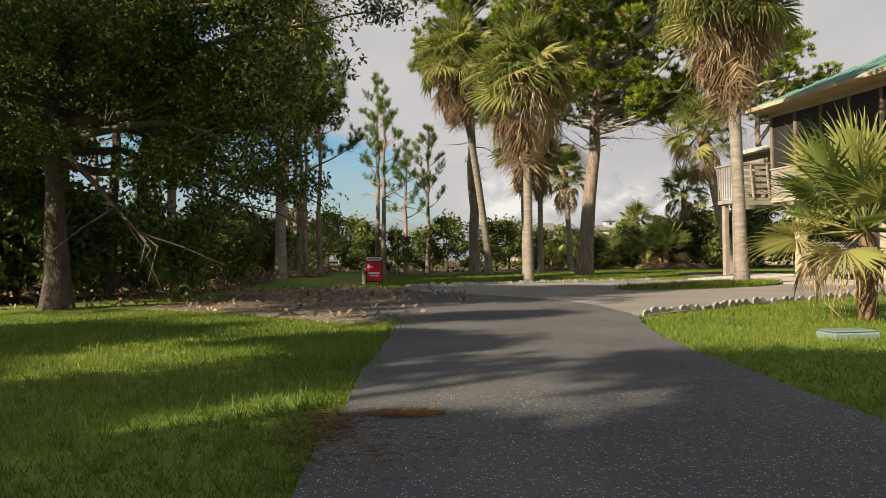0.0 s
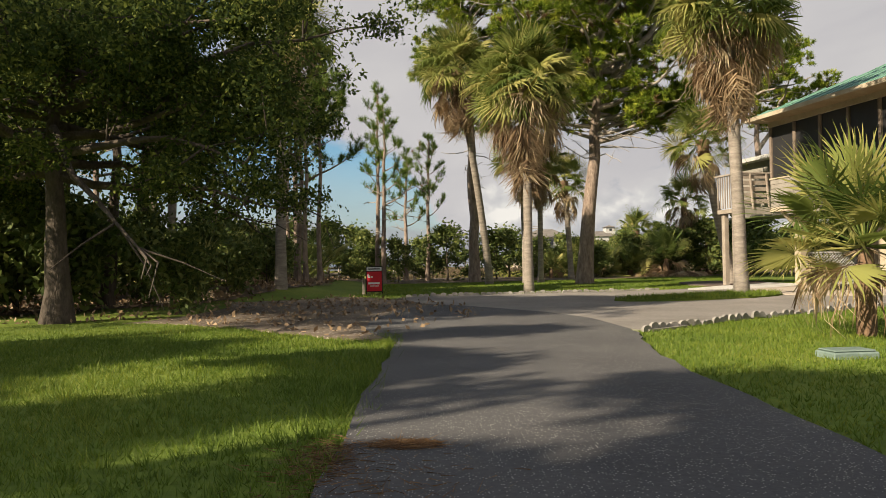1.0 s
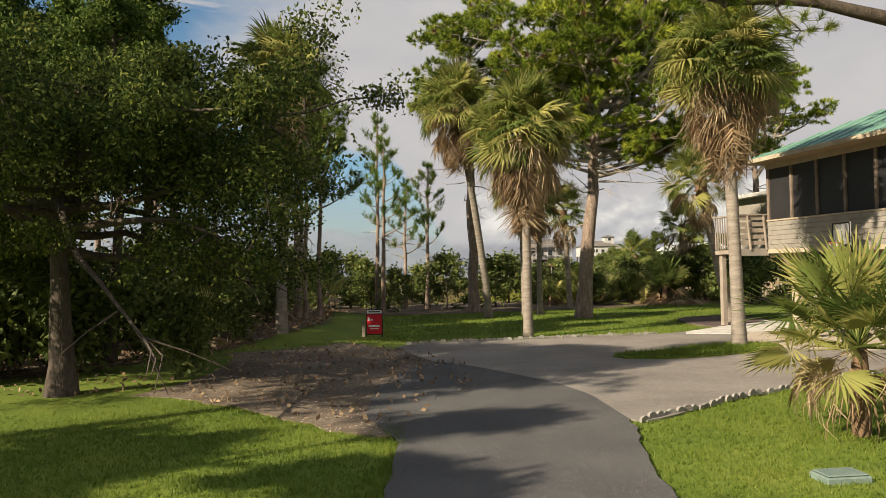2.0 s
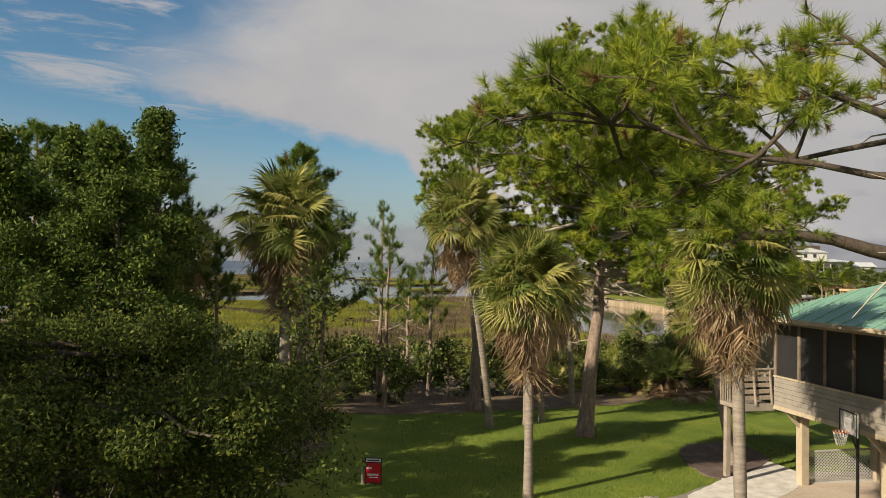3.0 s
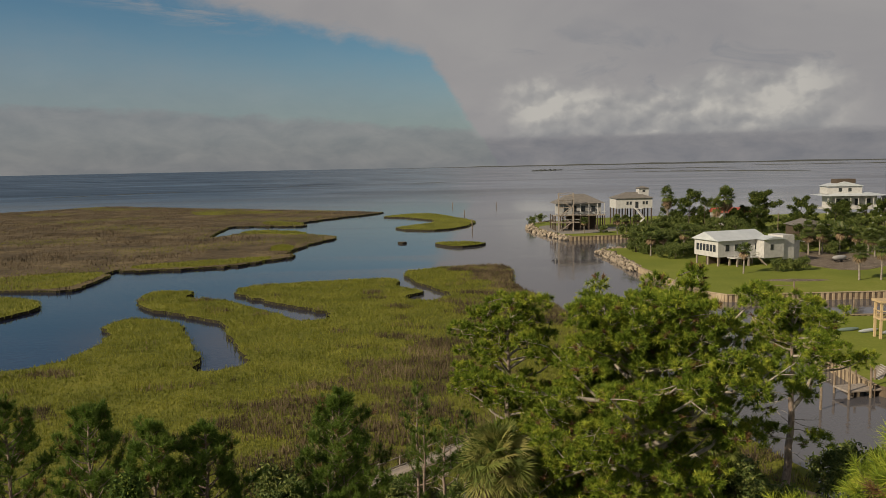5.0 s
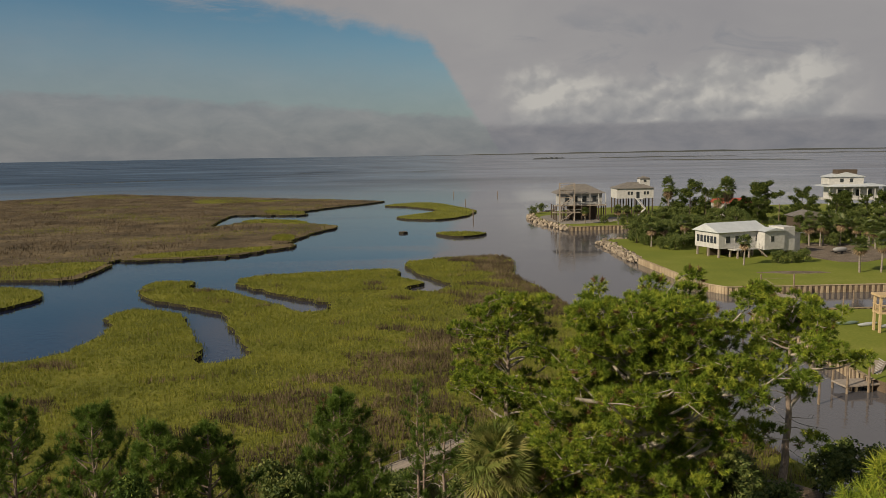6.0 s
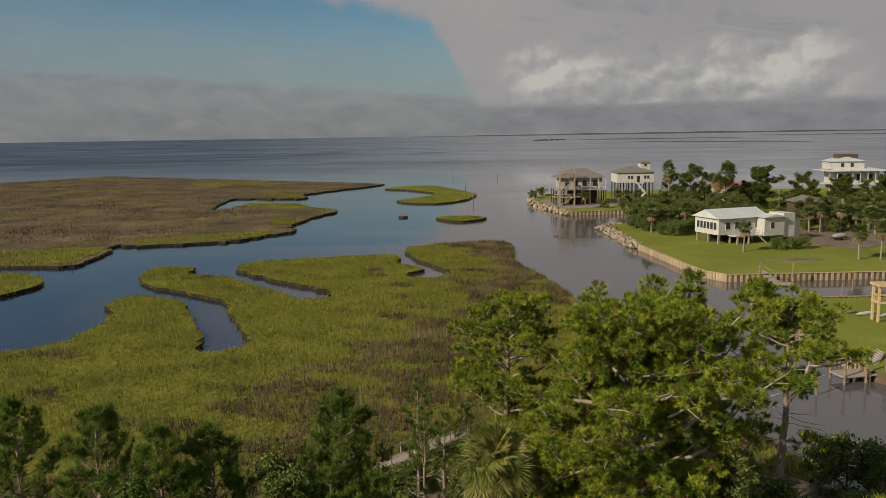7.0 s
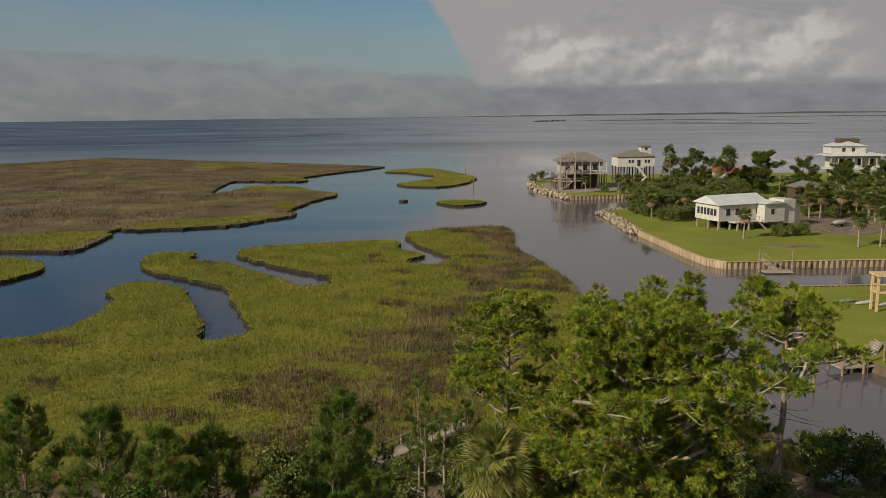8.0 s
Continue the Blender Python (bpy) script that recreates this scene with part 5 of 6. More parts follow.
# fallen leaves, sticks and chips
p = scatter(rng, DIRT, 5200)
s = Soup()
leaves(s, np.column_stack([p, np.full(len(p), 0.045)]), rng, 0.13, 0.07)
tagged(new("fallen_leaves", s.mesh("fallen_leaves", M["dead_soup"])), "dry fallen leaves and bark chips on the dirt", "leaves", kind="stuff")
p = rng.uniform((-22, 17), (-5, 42), (9000, 2))
p = p[inside(p, WOODS)]
s = Soup()
leaves(s, np.column_stack([p, land_z(p[:, 0], p[:, 1]) + 0.06]), rng, 0.2, 0.09)
tagged(new("leaf_litter", s.mesh("leaf_litter", M["dead_soup"])), "dry leaves lying under the trees", "leaves", kind="stuff")

# ---- the stilt house ----
house = thing("stilt_house", "beige stilt house with green metal roof and screened porch", "house", (12.7, 30.0, 0), 0)
A, B = Vector((0.217, -0.976, 0)), Vector((0.976, 0.217, 0))
house.matrix_basis = Matrix(((B.x, -A.x, 0, 12.7), (B.y, -A.y, 0, 30.0), (0, 0, 1, 0), (0, 0, 0, 1)))
# here local x runs into the house and local y back along the wall (the porch front lies at x = 0, y from 0 to -15)
L, W = 15.0, 9.0
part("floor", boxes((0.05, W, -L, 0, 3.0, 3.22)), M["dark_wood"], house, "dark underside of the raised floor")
part("porch_beam", boxes((-0.06, 0.10, -L, 0.06, 2.86, 3.02)), M["beige_post"], house)
for i in range(6):
    part("siding_board", boxes((-0.05 - 0.008 * (i % 2), 0.05, -L, 0.02, 3.02 + i * 0.178, 3.19 + i * 0.178), bevel=0.006), M["beige_siding"], house)
for i in range(6):
    part("siding_board", boxes((0.06, W, -0.02, 0.05 + 0.008 * (i % 2), 3.02 + i * 0.178, 3.19 + i * 0.178), bevel=0.006), M["beige_siding"], house)
part("sill", boxes((-0.09, 0.12, -L, 0.08, 4.09, 4.15), bevel=0.01), M["beige_post"], house)
for i in range(11):
    y = -i * 1.38
    part("porch_post", boxes((-0.04, 0.08, y - 0.06, y + 0.06, 4.15, 6.12), bevel=0.008), M["porch_wood"], house)
    if i < 10:
        pane = part("insect_screen", boxes((0.03, 0.045, y - 1.32, y - 0.06, 4.15, 6.12)), M["screen"], house, "insect screen with the porch's inner shade in its colour")
part("porch_post", boxes((1.4, 1.52, -0.04, 0.06, 4.15, 6.12)), M["dark_wood"], house)
part("insect_screen", boxes((0.08, 1.4, 0.0, 0.015, 4.15, 6.12)), M["screen"], house, "insect screen with the porch's inner shade in its colour")
part("end_wall", boxes((1.52, W, -0.08, 0.04, 4.15, 6.12)), M["beige_siding"], house)
part("blind", boxes((0.09, 0.10, -1.2, -0.5, 4.2, 5.4)), M["white_paint"], house, "pale curtain behind the screen")
part("head_beam", boxes((-0.06, 0.12, -L, 0.08, 6.12, 6.32)), M["beige_post"], house)
part("soffit", boxes((-0.88, W + 1.05, -L - 1.05, 0.18, 6.32, 6.36)), M["soffit"], house, "warm wooden soffit boards")
bm = bmesh.new()
e0, e1, f0, f1, ze, zr = -0.95, W + 1.15, -L - 1.15, 0.25, 6.42, 8.75
ridge = W / 2
c = [bm.verts.new(q) for q in ((e0, f0, ze), (e1, f0, ze), (e1, f1, ze), (e0, f1, ze), (ridge, f0 + 5.6, zr), (ridge, f1 - 5.6, zr))]
for f in ((0, 4, 5, 3), (1, 2, 5, 4), (0, 1, 4), (2, 3, 5), (0, 3, 2, 1)):
    bm.faces.new([c[i] for i in f])
bmesh.ops.recalc_face_normals(bm, faces=bm.faces[:])
part("roof", bm, M["green_metal"], house, "green standing-seam metal hip roof")
for i in range(24):
    y = f0 + 0.35 + i * 0.7
    t = min(1.0, (y - f0) / 5.6, (f1 - y) / 5.6)
    if t > 0.05:
        part("roof_seam", beam((e0, y, ze + 0.02), (e0 + (ridge - e0) * t, y, ze + (zr - ze) * t + 0.02), 0.03, 0.04), M["green_metal"], house)
for i in range(14):
    x = e0 + 0.35 + i * 0.7
    t = min(1.0, (x - e0) / (ridge - e0), (e1 - x) / (e1 - ridge))
    if t > 0.05:
        part("roof_seam", beam((x, f1, ze + 0.02), (x, f1 - 5.6 * t, ze + (zr - ze) * t + 0.02), 0.03, 0.04), M["green_metal"], house)
part("fascia", boxes((e0, e0 + 0.04, f0, f1, 6.30, 6.45), (e0 + 0.04, e1, f1 - 0.04, f1, 6.30, 6.45), bevel=0.005), M["beige_post"], house)
for i, y in enumerate((-0.4, -4.6, -8.8, -13.0)):
    for x in (0.9, 4.2, 8.2):
        part("stilt_post", boxes((x - 0.17, x + 0.17, y - 0.17, y + 0.17, 0, 3.0), bevel=0.02), M["beige_post"], house)
    part("brace", beam((0.8, y, 2.2), (0.05, y, 2.95), 0.12, 0.12), M["beige_post"], house)
    if i:
        part("brace", beam((0.9, y + 0.1, 2.25), (0.9, y + 0.95, 2.95), 0.12, 0.12), M["beige_post"], house)
# lattice skirts between the posts
for x0, x1, y, z1 in ((1.1, 4.0, -0.4, 1.25), (4.4, 8.0, -0.4, 1.25)):
    skirt = part("lattice", boxes((x0, x1, y - 0.03, y + 0.03, z1, z1 + 0.06), (x0, x1, y - 0.03, y + 0.03, 0.05, 0.11)), M["white_paint"], house, "white crossed lattice panel")
    k = int((x1 - x0) / 0.13)
    for sgn in (1, -1):
        bm = bmesh.new()
        for i in range(-int(z1 / 0.13), k + 1):
            a, b = x0 + i * 0.13, x0 + i * 0.13 + z1
            z_lo, z_hi = 0.1, z1
            if a < x0:
                z_lo += x0 - a
                a = x0
            if b > x1:
                z_hi -= b - x1
                b = x1
            if b - a < 0.05:
                continue
            if sgn < 0:
                a, b = x0 + x1 - a, x0 + x1 - b
            t = beam((a, y + 0.012 * sgn, z_lo), (b, y + 0.012 * sgn, z_hi), 0.035, 0.01)
            me = bpy.data.meshes.new("t")
            t.to_mesh(me)
            t.free()
            bm.from_mesh(me)
            bpy.data.meshes.remove(me)
        part("lattice_slats", bm, M["white_paint"], skirt)
# single dark panel that closes the view between the stilts
part("store_wall", boxes((2.4, 8.2, -9.0, -8.9, 0.0, 2.9)), M["dark_wood"], house, "dark upright panel under the house")
# side deck with slatted rail
part("deck", boxes((-1.55, 0.0, 0.1, 1.3, 2.86, 3.02)), M["weathered"], house, "weathered wooden side deck")
part("deck_fascia", boxes((-1.6, 0.0, 0.06, 0.10, 2.78, 3.06)), M["beige_siding"], house)
for i in range(5):
    part("rail_board", boxes((-1.57, -0.06, 0.08, 0.12, 3.2 + i * 0.24, 3.36 + i * 0.24), bevel=0.006), M["weathered"], house)
part("rail_cap", boxes((-1.65, 0.0, 0.02, 0.18, 4.34, 4.40), bevel=0.01), M["weathered"], house)
for x in (-1.55, -0.8, -0.1):
    part("rail_post", beam((x, 0.05, 3.0), (x - 0.12 if x > -1.4 else x, 0.05, 4.35), 0.09, 0.05), M["weathered"], house)
for i in range(7):
    part("baluster", boxes((-1.6, -1.56, 0.2 + i * 0.16, 0.24 + i * 0.16, 3.05, 4.3)), M["weathered"], house)
part("rail_cap", boxes((-1.65, -1.51, 0.18, 1.3, 4.30, 4.36)), M["weathered"], house)
part("deck_post", boxes((-1.45, -1.25, 0.3, 0.5, 0, 2.86), bevel=0.015), M["weathered"], house, "weathered deck post")
part("deck_post", boxes((-1.45, -1.25, 1.0, 1.2, 0, 2.86), bevel=0.015), M["weathered"], house, "weathered deck post")
part("back_wing", boxes((3.2, W, 0.1, 7.0, 3.0, 5.55)), M["beige_siding"], house, "beige rear wing of the house")
part("wing_roof", boxes((2.7, W + 0.4, 0.3, 7.5, 5.55, 5.72)), M["white_paint"], house, "pale flat eave of the rear wing")

# basketball hoop
hoop = thing("basketball_hoop", "portable basketball hoop with grey backboard on a black pole", "basketball hoop", (13.2, 24.95, 0.05))
part("base", boxes((-0.45, 0.45, -0.3, 0.75, 0, 0.16), bevel=0.05), M["black_metal"], hoop)
part("pole", pole(0, 0, 0.1, 3.3, 0.055, 10, 0.9), M["black_metal"], hoop)
part("arm", beam((0, 0, 2.9), (-0.28, -0.1, 3.25), 0.06, 0.06), M["black_metal"], hoop)
part("arm", beam((0, 0, 2.4), (-0.28, -0.1, 2.98), 0.05, 0.05), M["black_metal"], hoop)
board = part("backboard", boxes((-0.34, -0.30, -0.62, 0.48, 2.95, 3.7), bevel=0.008), M["clear_board"], hoop, "grey backboard with dark border")
part("border", boxes((-0.355, -0.343, -0.62, 0.48, 3.66, 3.70), (-0.355, -0.343, -0.62, 0.48, 2.95, 2.99), (-0.355, -0.343, -0.62, -0.58, 2.99, 3.66), (-0.355, -0.343, 0.44, 0.48, 2.99, 3.66)), M["black_metal"], board)
part("target_square", boxes((-0.357, -0.343, -0.30, 0.16, 3.44, 3.47), (-0.357, -0.343, -0.30, -0.27, 3.10, 3.44), (-0.357, -0.343, 0.13, 0.16, 3.10, 3.44)), M["white_paint"], board)
s = Soup()
a = np.linspace(0, 2 * np.pi, 19)
tube(s, np.stack([-0.58 + 0.225 * np.cos(a), -0.07 + 0.225 * np.sin(a), 0 * a + 3.05], 1), np.full(19, 0.012), 6)
child("rim", s.mesh("rim", M["orange"], True), hoop, "orange steel rim")
s = Soup()
for i in range(14):
    for sg in (1, -1):
        q = np.linspace(0, 1, 5)
        ang = i * 2 * np.pi / 14 + sg * q * 0.9
        r = 0.225 - 0.10 * q
        tube(s, np.stack([-0.58 + r * np.cos(ang), -0.07 + r * np.sin(ang), 3.04 - 0.42 * q], 1), np.full(5, 0.009), 3)
child("net", s.mesh("net", M["net"]), hoop, "white cord net")

# yard sign
sign = thing("yard_sign", "red yard sign with white lines in a black frame", "sign", (-2.58, 28.95, 0.03), -3)
part("panel", boxes((-0.28, 0.28, -0.012, 0.012, 0.10, 0.83)), M["sign_red"], sign)
part("rider", boxes((-0.28, 0.28, -0.012, 0.012, 0.86, 0.99)), M["sign_white"], sign, "white strip with a dark line of writing")
part("frame_rail", boxes((-0.31, -0.28, -0.02, 0.02, -0.1, 1.02), (0.28, 0.31, -0.02, 0.02, -0.1, 1.02), (-0.28, 0.28, -0.02, 0.02, 0.99, 1.02), (-0.28, 0.28, -0.02, 0.02, 0.83, 0.86), (-0.28, 0.28, -0.02, 0.02, 0.07, 0.10)), M["black_metal"], sign)
part("mark", boxes((-0.24, -0.20, -0.018, -0.012, 0.60, 0.74), (-0.19, -0.15, -0.018, -0.012, 0.60, 0.70), (-0.13, -0.05, -0.018, -0.012, 0.60, 0.66)), M["sign_white"], sign)
part("text_bar", boxes((-0.22, 0.20, -0.018, -0.012, 0.36, 0.43)), M["sign_white"], sign)
part("text_bar", boxes((-0.16, 0.16, -0.018, -0.012, 0.28, 0.31)), M["sign_white"], sign)
part("text_bar", boxes((-0.22, 0.22, -0.018, -0.012, 0.905, 0.945)), M["black_metal"], sign)
stake = thing("marker_post", "short grey marker post beside the sign", "post", (-3.0, 29.15, 0))
part("post", boxes((-0.05, 0.05, -0.05, 0.05, -0.1, 0.62), bevel=0.01), M["weathered"], stake)

# valve box lid in the lawn
lid = thing("utility_box", "grey-green utility box lid set in the lawn", "utility box", (4.5, 8.75, 0.0), 6)
part("box", boxes((-0.27, 0.27, -0.19, 0.19, -0.1, 0.075), bevel=0.015), M["box_green"], lid)
part("lid", boxes((-0.245, 0.245, -0.165, 0.165, 0.077, 0.098), bevel=0.01), M["box_green"], lid)

# heap of cut fronds on the back lawn
heap = thing("frond_heap", "heap of dry cut palm fronds on the lawn", "debris", (14.6, 48.6, 0))
rng = np.random.default_rng(17)
for i in range(22):
    child("frond", DEADS[i % 2], heap, "", frond_pose((rng.normal() * 0.8, rng.normal() * 0.5, 0.12 + rng.uniform(0, 0.3)), rng.uniform(0, 360), rng.uniform(-4, 12), rng.normal() * 10, 1.0))

# boardwalk through the trees
walkway = thing("boardwalk", "weathered grey boardwalk with low rails", "boardwalk", (-13.5, 52.2, 0.15), 0)
d = Vector((11.8, 13.0, 0)).normalized()
walkway.matrix_basis = Matrix(((d.x, -d.y, 0, -13.5), (d.y, d.x, 0, 52.2), (0, 0, 1, 0.15), (0, 0, 0, 1)))
plank = boxes((-0.07, 0.07, -0.65, 0.65, -0.02, 0.02), bevel=0.006)
me = bpy.data.meshes.new("plank")
plank.to_mesh(me)
plank.free()
me.materials.append(M["weathered"])
rng = np.random.default_rng(18)
for i in range(118):
    child("plank", me, walkway, "", pose(i * 0.155, rng.normal() * 0.01, 0.35 + rng.normal() * 0.004, 0, 0, rng.normal() * 0.6))
for i in range(9):
    for y in (-0.68, 0.68):
        part("post", boxes((i * 2.25 - 0.05, i * 2.25 + 0.05, y - 0.05, y + 0.05, -1.6, 1.25), bevel=0.01), M["weathered"], walkway)
for y in (-0.68, 0.68):
    part("rail", boxes((-0.1, 18.2, y - 0.03, y + 0.03, 1.13, 1.2)), M["weathered"], walkway)
    part("stringer", boxes((-0.1, 18.2, y - 0.06, y + 0.02, 0.12, 0.32)), M["weathered"], walkway)

# scalloped edging stones
bm = bmesh.new()
prof = [(-0.15, 0), (-0.15, 0.07)] + [(-0.15 * math.cos(q), 0.07 + 0.09 * math.sin(q)) for q in np.linspace(0.35, math.pi - 0.35, 6)] + [(0.15, 0.07), (0.15, 0)]
front = [bm.verts.new((x, -0.03, z)) for x, z in prof]
back = [bm.verts.new((x, 0.03, z)) for x, z in prof]
bm.faces.new(front), bm.faces.new(back[::-1])
for i in range(len(prof)):
    bm.faces.new((front[i], back[i], back[(i + 1) % len(prof)], front[(i + 1) % len(prof)]))
bmesh.ops.recalc_face_normals(bm, faces=bm.faces[:])
stone = bpy.data.meshes.new("edging_stone")
bm.to_mesh(stone)
bm.free()
stone.materials.append(M["edging"])


def edging(label, way):
    ob = thing("lawn_edging", label, "edging", kind="structure")
    way = np.array(way, float)
    seg = np.linalg.norm(np.diff(way, axis=0), axis=1)
    at = np.concatenate([[0], np.cumsum(seg)])
    for q in np.arange(0.1, at[-1], 0.195):
        x, y = np.interp(q, at, way[:, 0]), np.interp(q, at, way[:, 1])
        i = min(np.searchsorted(at, q) - 1, len(seg) - 1)
        a = math.degrees(math.atan2(*(way[i + 1] - way[i])[::-1]))
        child("edging_stone", stone, ob, "", pose(x + rng.normal() * 0.015, y + rng.normal() * 0.02, 0.02 + rng.normal() * 0.012, rng.normal() * 5, rng.normal() * 3, a + rng.normal() * 5) @ Matrix.Diagonal((0.62, 0.8, 0.6 + 0.1 * rng.normal(), 1)))


edging("row of grey scalloped edging stones along the lawn", [(-1.25, 25.75), (1, 26.3), (3.2, 26.8), (5.5, 27.3), (7.6, 27.8)])
edging("curved row of scalloped edging stones by the drive", [(3.1, 12.2), (4.2, 13.1), (5.6, 14.3), (7.2, 15.4), (9.2, 16.8), (11.5, 18.1), (14, 19.4)])

# ---- across the canal ----


def gable(x0, x1, y0, y1, z, rise, over=0.5, along="x"):
    """A solid gable roof over a rectangle."""
    bm = bmesh.new()
    x0, x1, y0, y1 = x0 - over, x1 + over, y0 - over, y1 + over
    if along == "x":
        ym = (y0 + y1) / 2
        q = [(x0, y0, z), (x1, y0, z), (x1, y1, z), (x0, y1, z), (x0, ym, z + rise), (x1, ym, z + rise)]
        fs = ((0, 1, 5, 4), (2, 3, 4, 5), (0, 4, 3), (1, 2, 5), (0, 3, 2, 1))
    else:
        xm = (x0 + x1) / 2
        q = [(x0, y0, z), (x1, y0, z), (x1, y1, z), (x0, y1, z), (xm, y0, z + rise), (xm, y1, z + rise)]
        fs = ((0, 4, 5, 3), (1, 2, 5, 4), (0, 1, 4), (2, 3, 5), (0, 3, 2, 1))
    v = [bm.verts.new(p) for p in q]
    for f in fs:
        bm.faces.new([v[i] for i in f])
    bmesh.ops.recalc_face_normals(bm, faces=bm.faces[:])
    return bm


def hip(x0, x1, y0, y1, z, rise, over=0.8):
    bm = bmesh.new()
    x0, x1, y0, y1 = x0 - over, x1 + over, y0 - over, y1 + over
    k = min(x1 - x0, y1 - y0) / 2
    if x1 - x0 >= y1 - y0:
        r = [((x0 + k), (y0 + y1) / 2, z + rise), ((x1 - k), (y0 + y1) / 2, z + rise)]
    else:
        r = [((x0 + x1) / 2, y0 + k, z + rise), ((x0 + x1) / 2, y1 - k, z + rise)]
    v = [bm.verts.new(p) for p in [(x0, y0, z), (x1, y0, z), (x1, y1, z), (x0, y1, z)] + r]
    fs = ((0, 1, 5, 4), (2, 3, 4, 5), (0, 4, 3), (1, 2, 5), (0, 3, 2, 1)) if x1 - x0 >= y1 - y0 else ((0, 4, 5, 3), (1, 2, 5, 4), (0, 1, 4), (2, 3, 5), (0, 3, 2, 1))
    for f in fs:
        bm.faces.new([v[i] for i in f])
    bmesh.ops.recalc_face_normals(bm, faces=bm.faces[:])
    return bm


def window(ob, x0, x1, y, z0, z1, depth=0.06):
    """A window on a wall that faces the camera side (towards -y)."""
    win = part("window", boxes((x0 - 0.08, x1 + 0.08, y - depth, y + 0.02, z0 - 0.08, z1 + 0.08)), M["white_paint"], ob)
    part("pane", boxes((x0, x1, y - depth - 0.012, y - depth + 0.004, z0, z1)), M["glass_dark"], win)
    return win


def side_window(ob, x, y0, y1, z0, z1, depth=0.06):
    win = part("window", boxes((x - depth, x + 0.02, y0 - 0.08, y1 + 0.08, z0 - 0.08, z1 + 0.08)), M["white_paint"], ob)
    part("pane", boxes((x - depth - 0.012, x - depth + 0.004, y0, y1, z0, z1)), M["glass_dark"], win)
    return win


# white house on piers
wh = thing("white_house", "long white house on short piers with pale metal roof", "house", (55.8, 180.5, 0), 22)
part("wall", boxes((0, 13.5, 0, 8.5, 2.1, 5.9)), M["white_paint"], wh)
part("roof", gable(0, 13.5, 0, 8.5, 5.9, 1.9, 0.6), M["pale_metal"], wh, "pale grey metal gable roof")
for i in range(6):
    side_window(wh, 0, 0.8 + i * 1.2, 1.7 + i * 1.2, 3.3, 4.9)
for x in (2.0, 4.6, 7.2, 10.4):
    window(wh, x, x + 1.1, 0, 3.4, 4.9)
part("deck", boxes((2.6, 9.6, -2.4, 0, 1.85, 2.05)), M["white_paint"], wh, "white front deck")
for i in range(8):
    part("rail_post", boxes((2.6 + i * 0.98, 2.7 + i * 0.98, -2.4, -2.3, 2.05, 3.05)), M["white_paint"], wh)
part("rail", boxes((2.6, 9.6, -2.4, -2.3, 3.0, 3.1), (2.6, 9.6, -2.38, -2.32, 2.5, 2.58)), M["white_paint"], wh)
part("stair", beam((9.4, -2.2, 1.9), (11.2, -3.0, 0.0), 1.0, 0.25), M["weathered"], wh, "weathered wooden stair")
for x in (0.4, 3.6, 6.8, 10.0, 13.0):
    for y in (-2.2, 0.4, 4.0, 8.0):
        if y > 0 or 2 < x < 10:
            part("pier", boxes((x - 0.18, x + 0.18, y - 0.18, y + 0.18, 0, 2.1)), M["weathered"], wh)
# dark upright sheet standing in for the shade beneath the house
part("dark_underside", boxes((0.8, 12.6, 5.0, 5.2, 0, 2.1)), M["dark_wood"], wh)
part("annex", boxes((10.8, 16.6, -2.6, 3.2, 1.6, 5.9)), M["white_paint"], wh)
part("annex_roof", gable(10.6, 16.8, -2.8, 3.4, 5.9, 0.7, 0.3, "y"), M["pale_metal"], wh)
part("annex_block", boxes((16.6, 20.0, -2.2, 2.6, 1.0, 6.6)), M["white_paint"], wh)
part("annex_shed", boxes((20.0, 22.4, -1.4, 2.6, 0.3, 5.0)), M["white_paint"], wh)
part("shed_roof", beam((19.9, 0.6, 5.35), (23.6, 0.6, 4.75), 4.6, 0.12), M["pale_metal"], wh)
window(wh, 12.6, 13.5, -2.6, 3.4, 4.7)

# house on the point, with outside stairs
ph = thing("point_house", "grey stilt house with tiered decks on the point", "house", (28.2, 281.0, 0), 3)
part("wall", boxes((2.5, 17.5, 1.5, 11, 5.6, 9.6)), M["grey_paint"], ph)
part("roof", hip(1.2, 18.2, 0.5, 12, 9.6, 3.2, 0.6), M["grey_roof"], ph, "grey-brown shingle hip roof")
part("deck", boxes((0.2, 18.6, -1.6, 1.5, 5.3, 5.6)), M["weathered"], ph)
part("lower_deck", boxes((-0.5, 9, -2.6, 1.5, 2.9, 3.15)), M["weathered"], ph)
for x in (0.6, 3.6, 6.6, 9.6, 12.6, 15.6, 18.2):
    for y in (-1.4, 2.0, 6.0, 10.5):
        part("stilt", boxes((x - 0.18, x + 0.18, y - 0.18, y + 0.18, 0, 5.4)), M["dark_wood"], ph)
    part("porch_post", boxes((x - 0.1, x + 0.1, -1.5, -1.3, 5.6, 9.6)), M["white_paint"], ph)
part("rail", boxes((0.2, 18.6, -1.6, -1.5, 6.5, 6.62), (0.2, 18.6, -1.58, -1.52, 6.05, 6.13)), M["white_paint"], ph)
part("rail", boxes((-0.5, 9, -2.6, -2.5, 4.0, 4.1)), M["white_paint"], ph)
for x in (4.2, 7.2, 10.4, 14.0):
    window(ph, x, x + 1.5, 1.5, 6.6, 8.6)
part("dark_store", boxes((6, 16, 4, 9, 0, 5.2)), M["dark_wood"], ph, "dark enclosed store below")
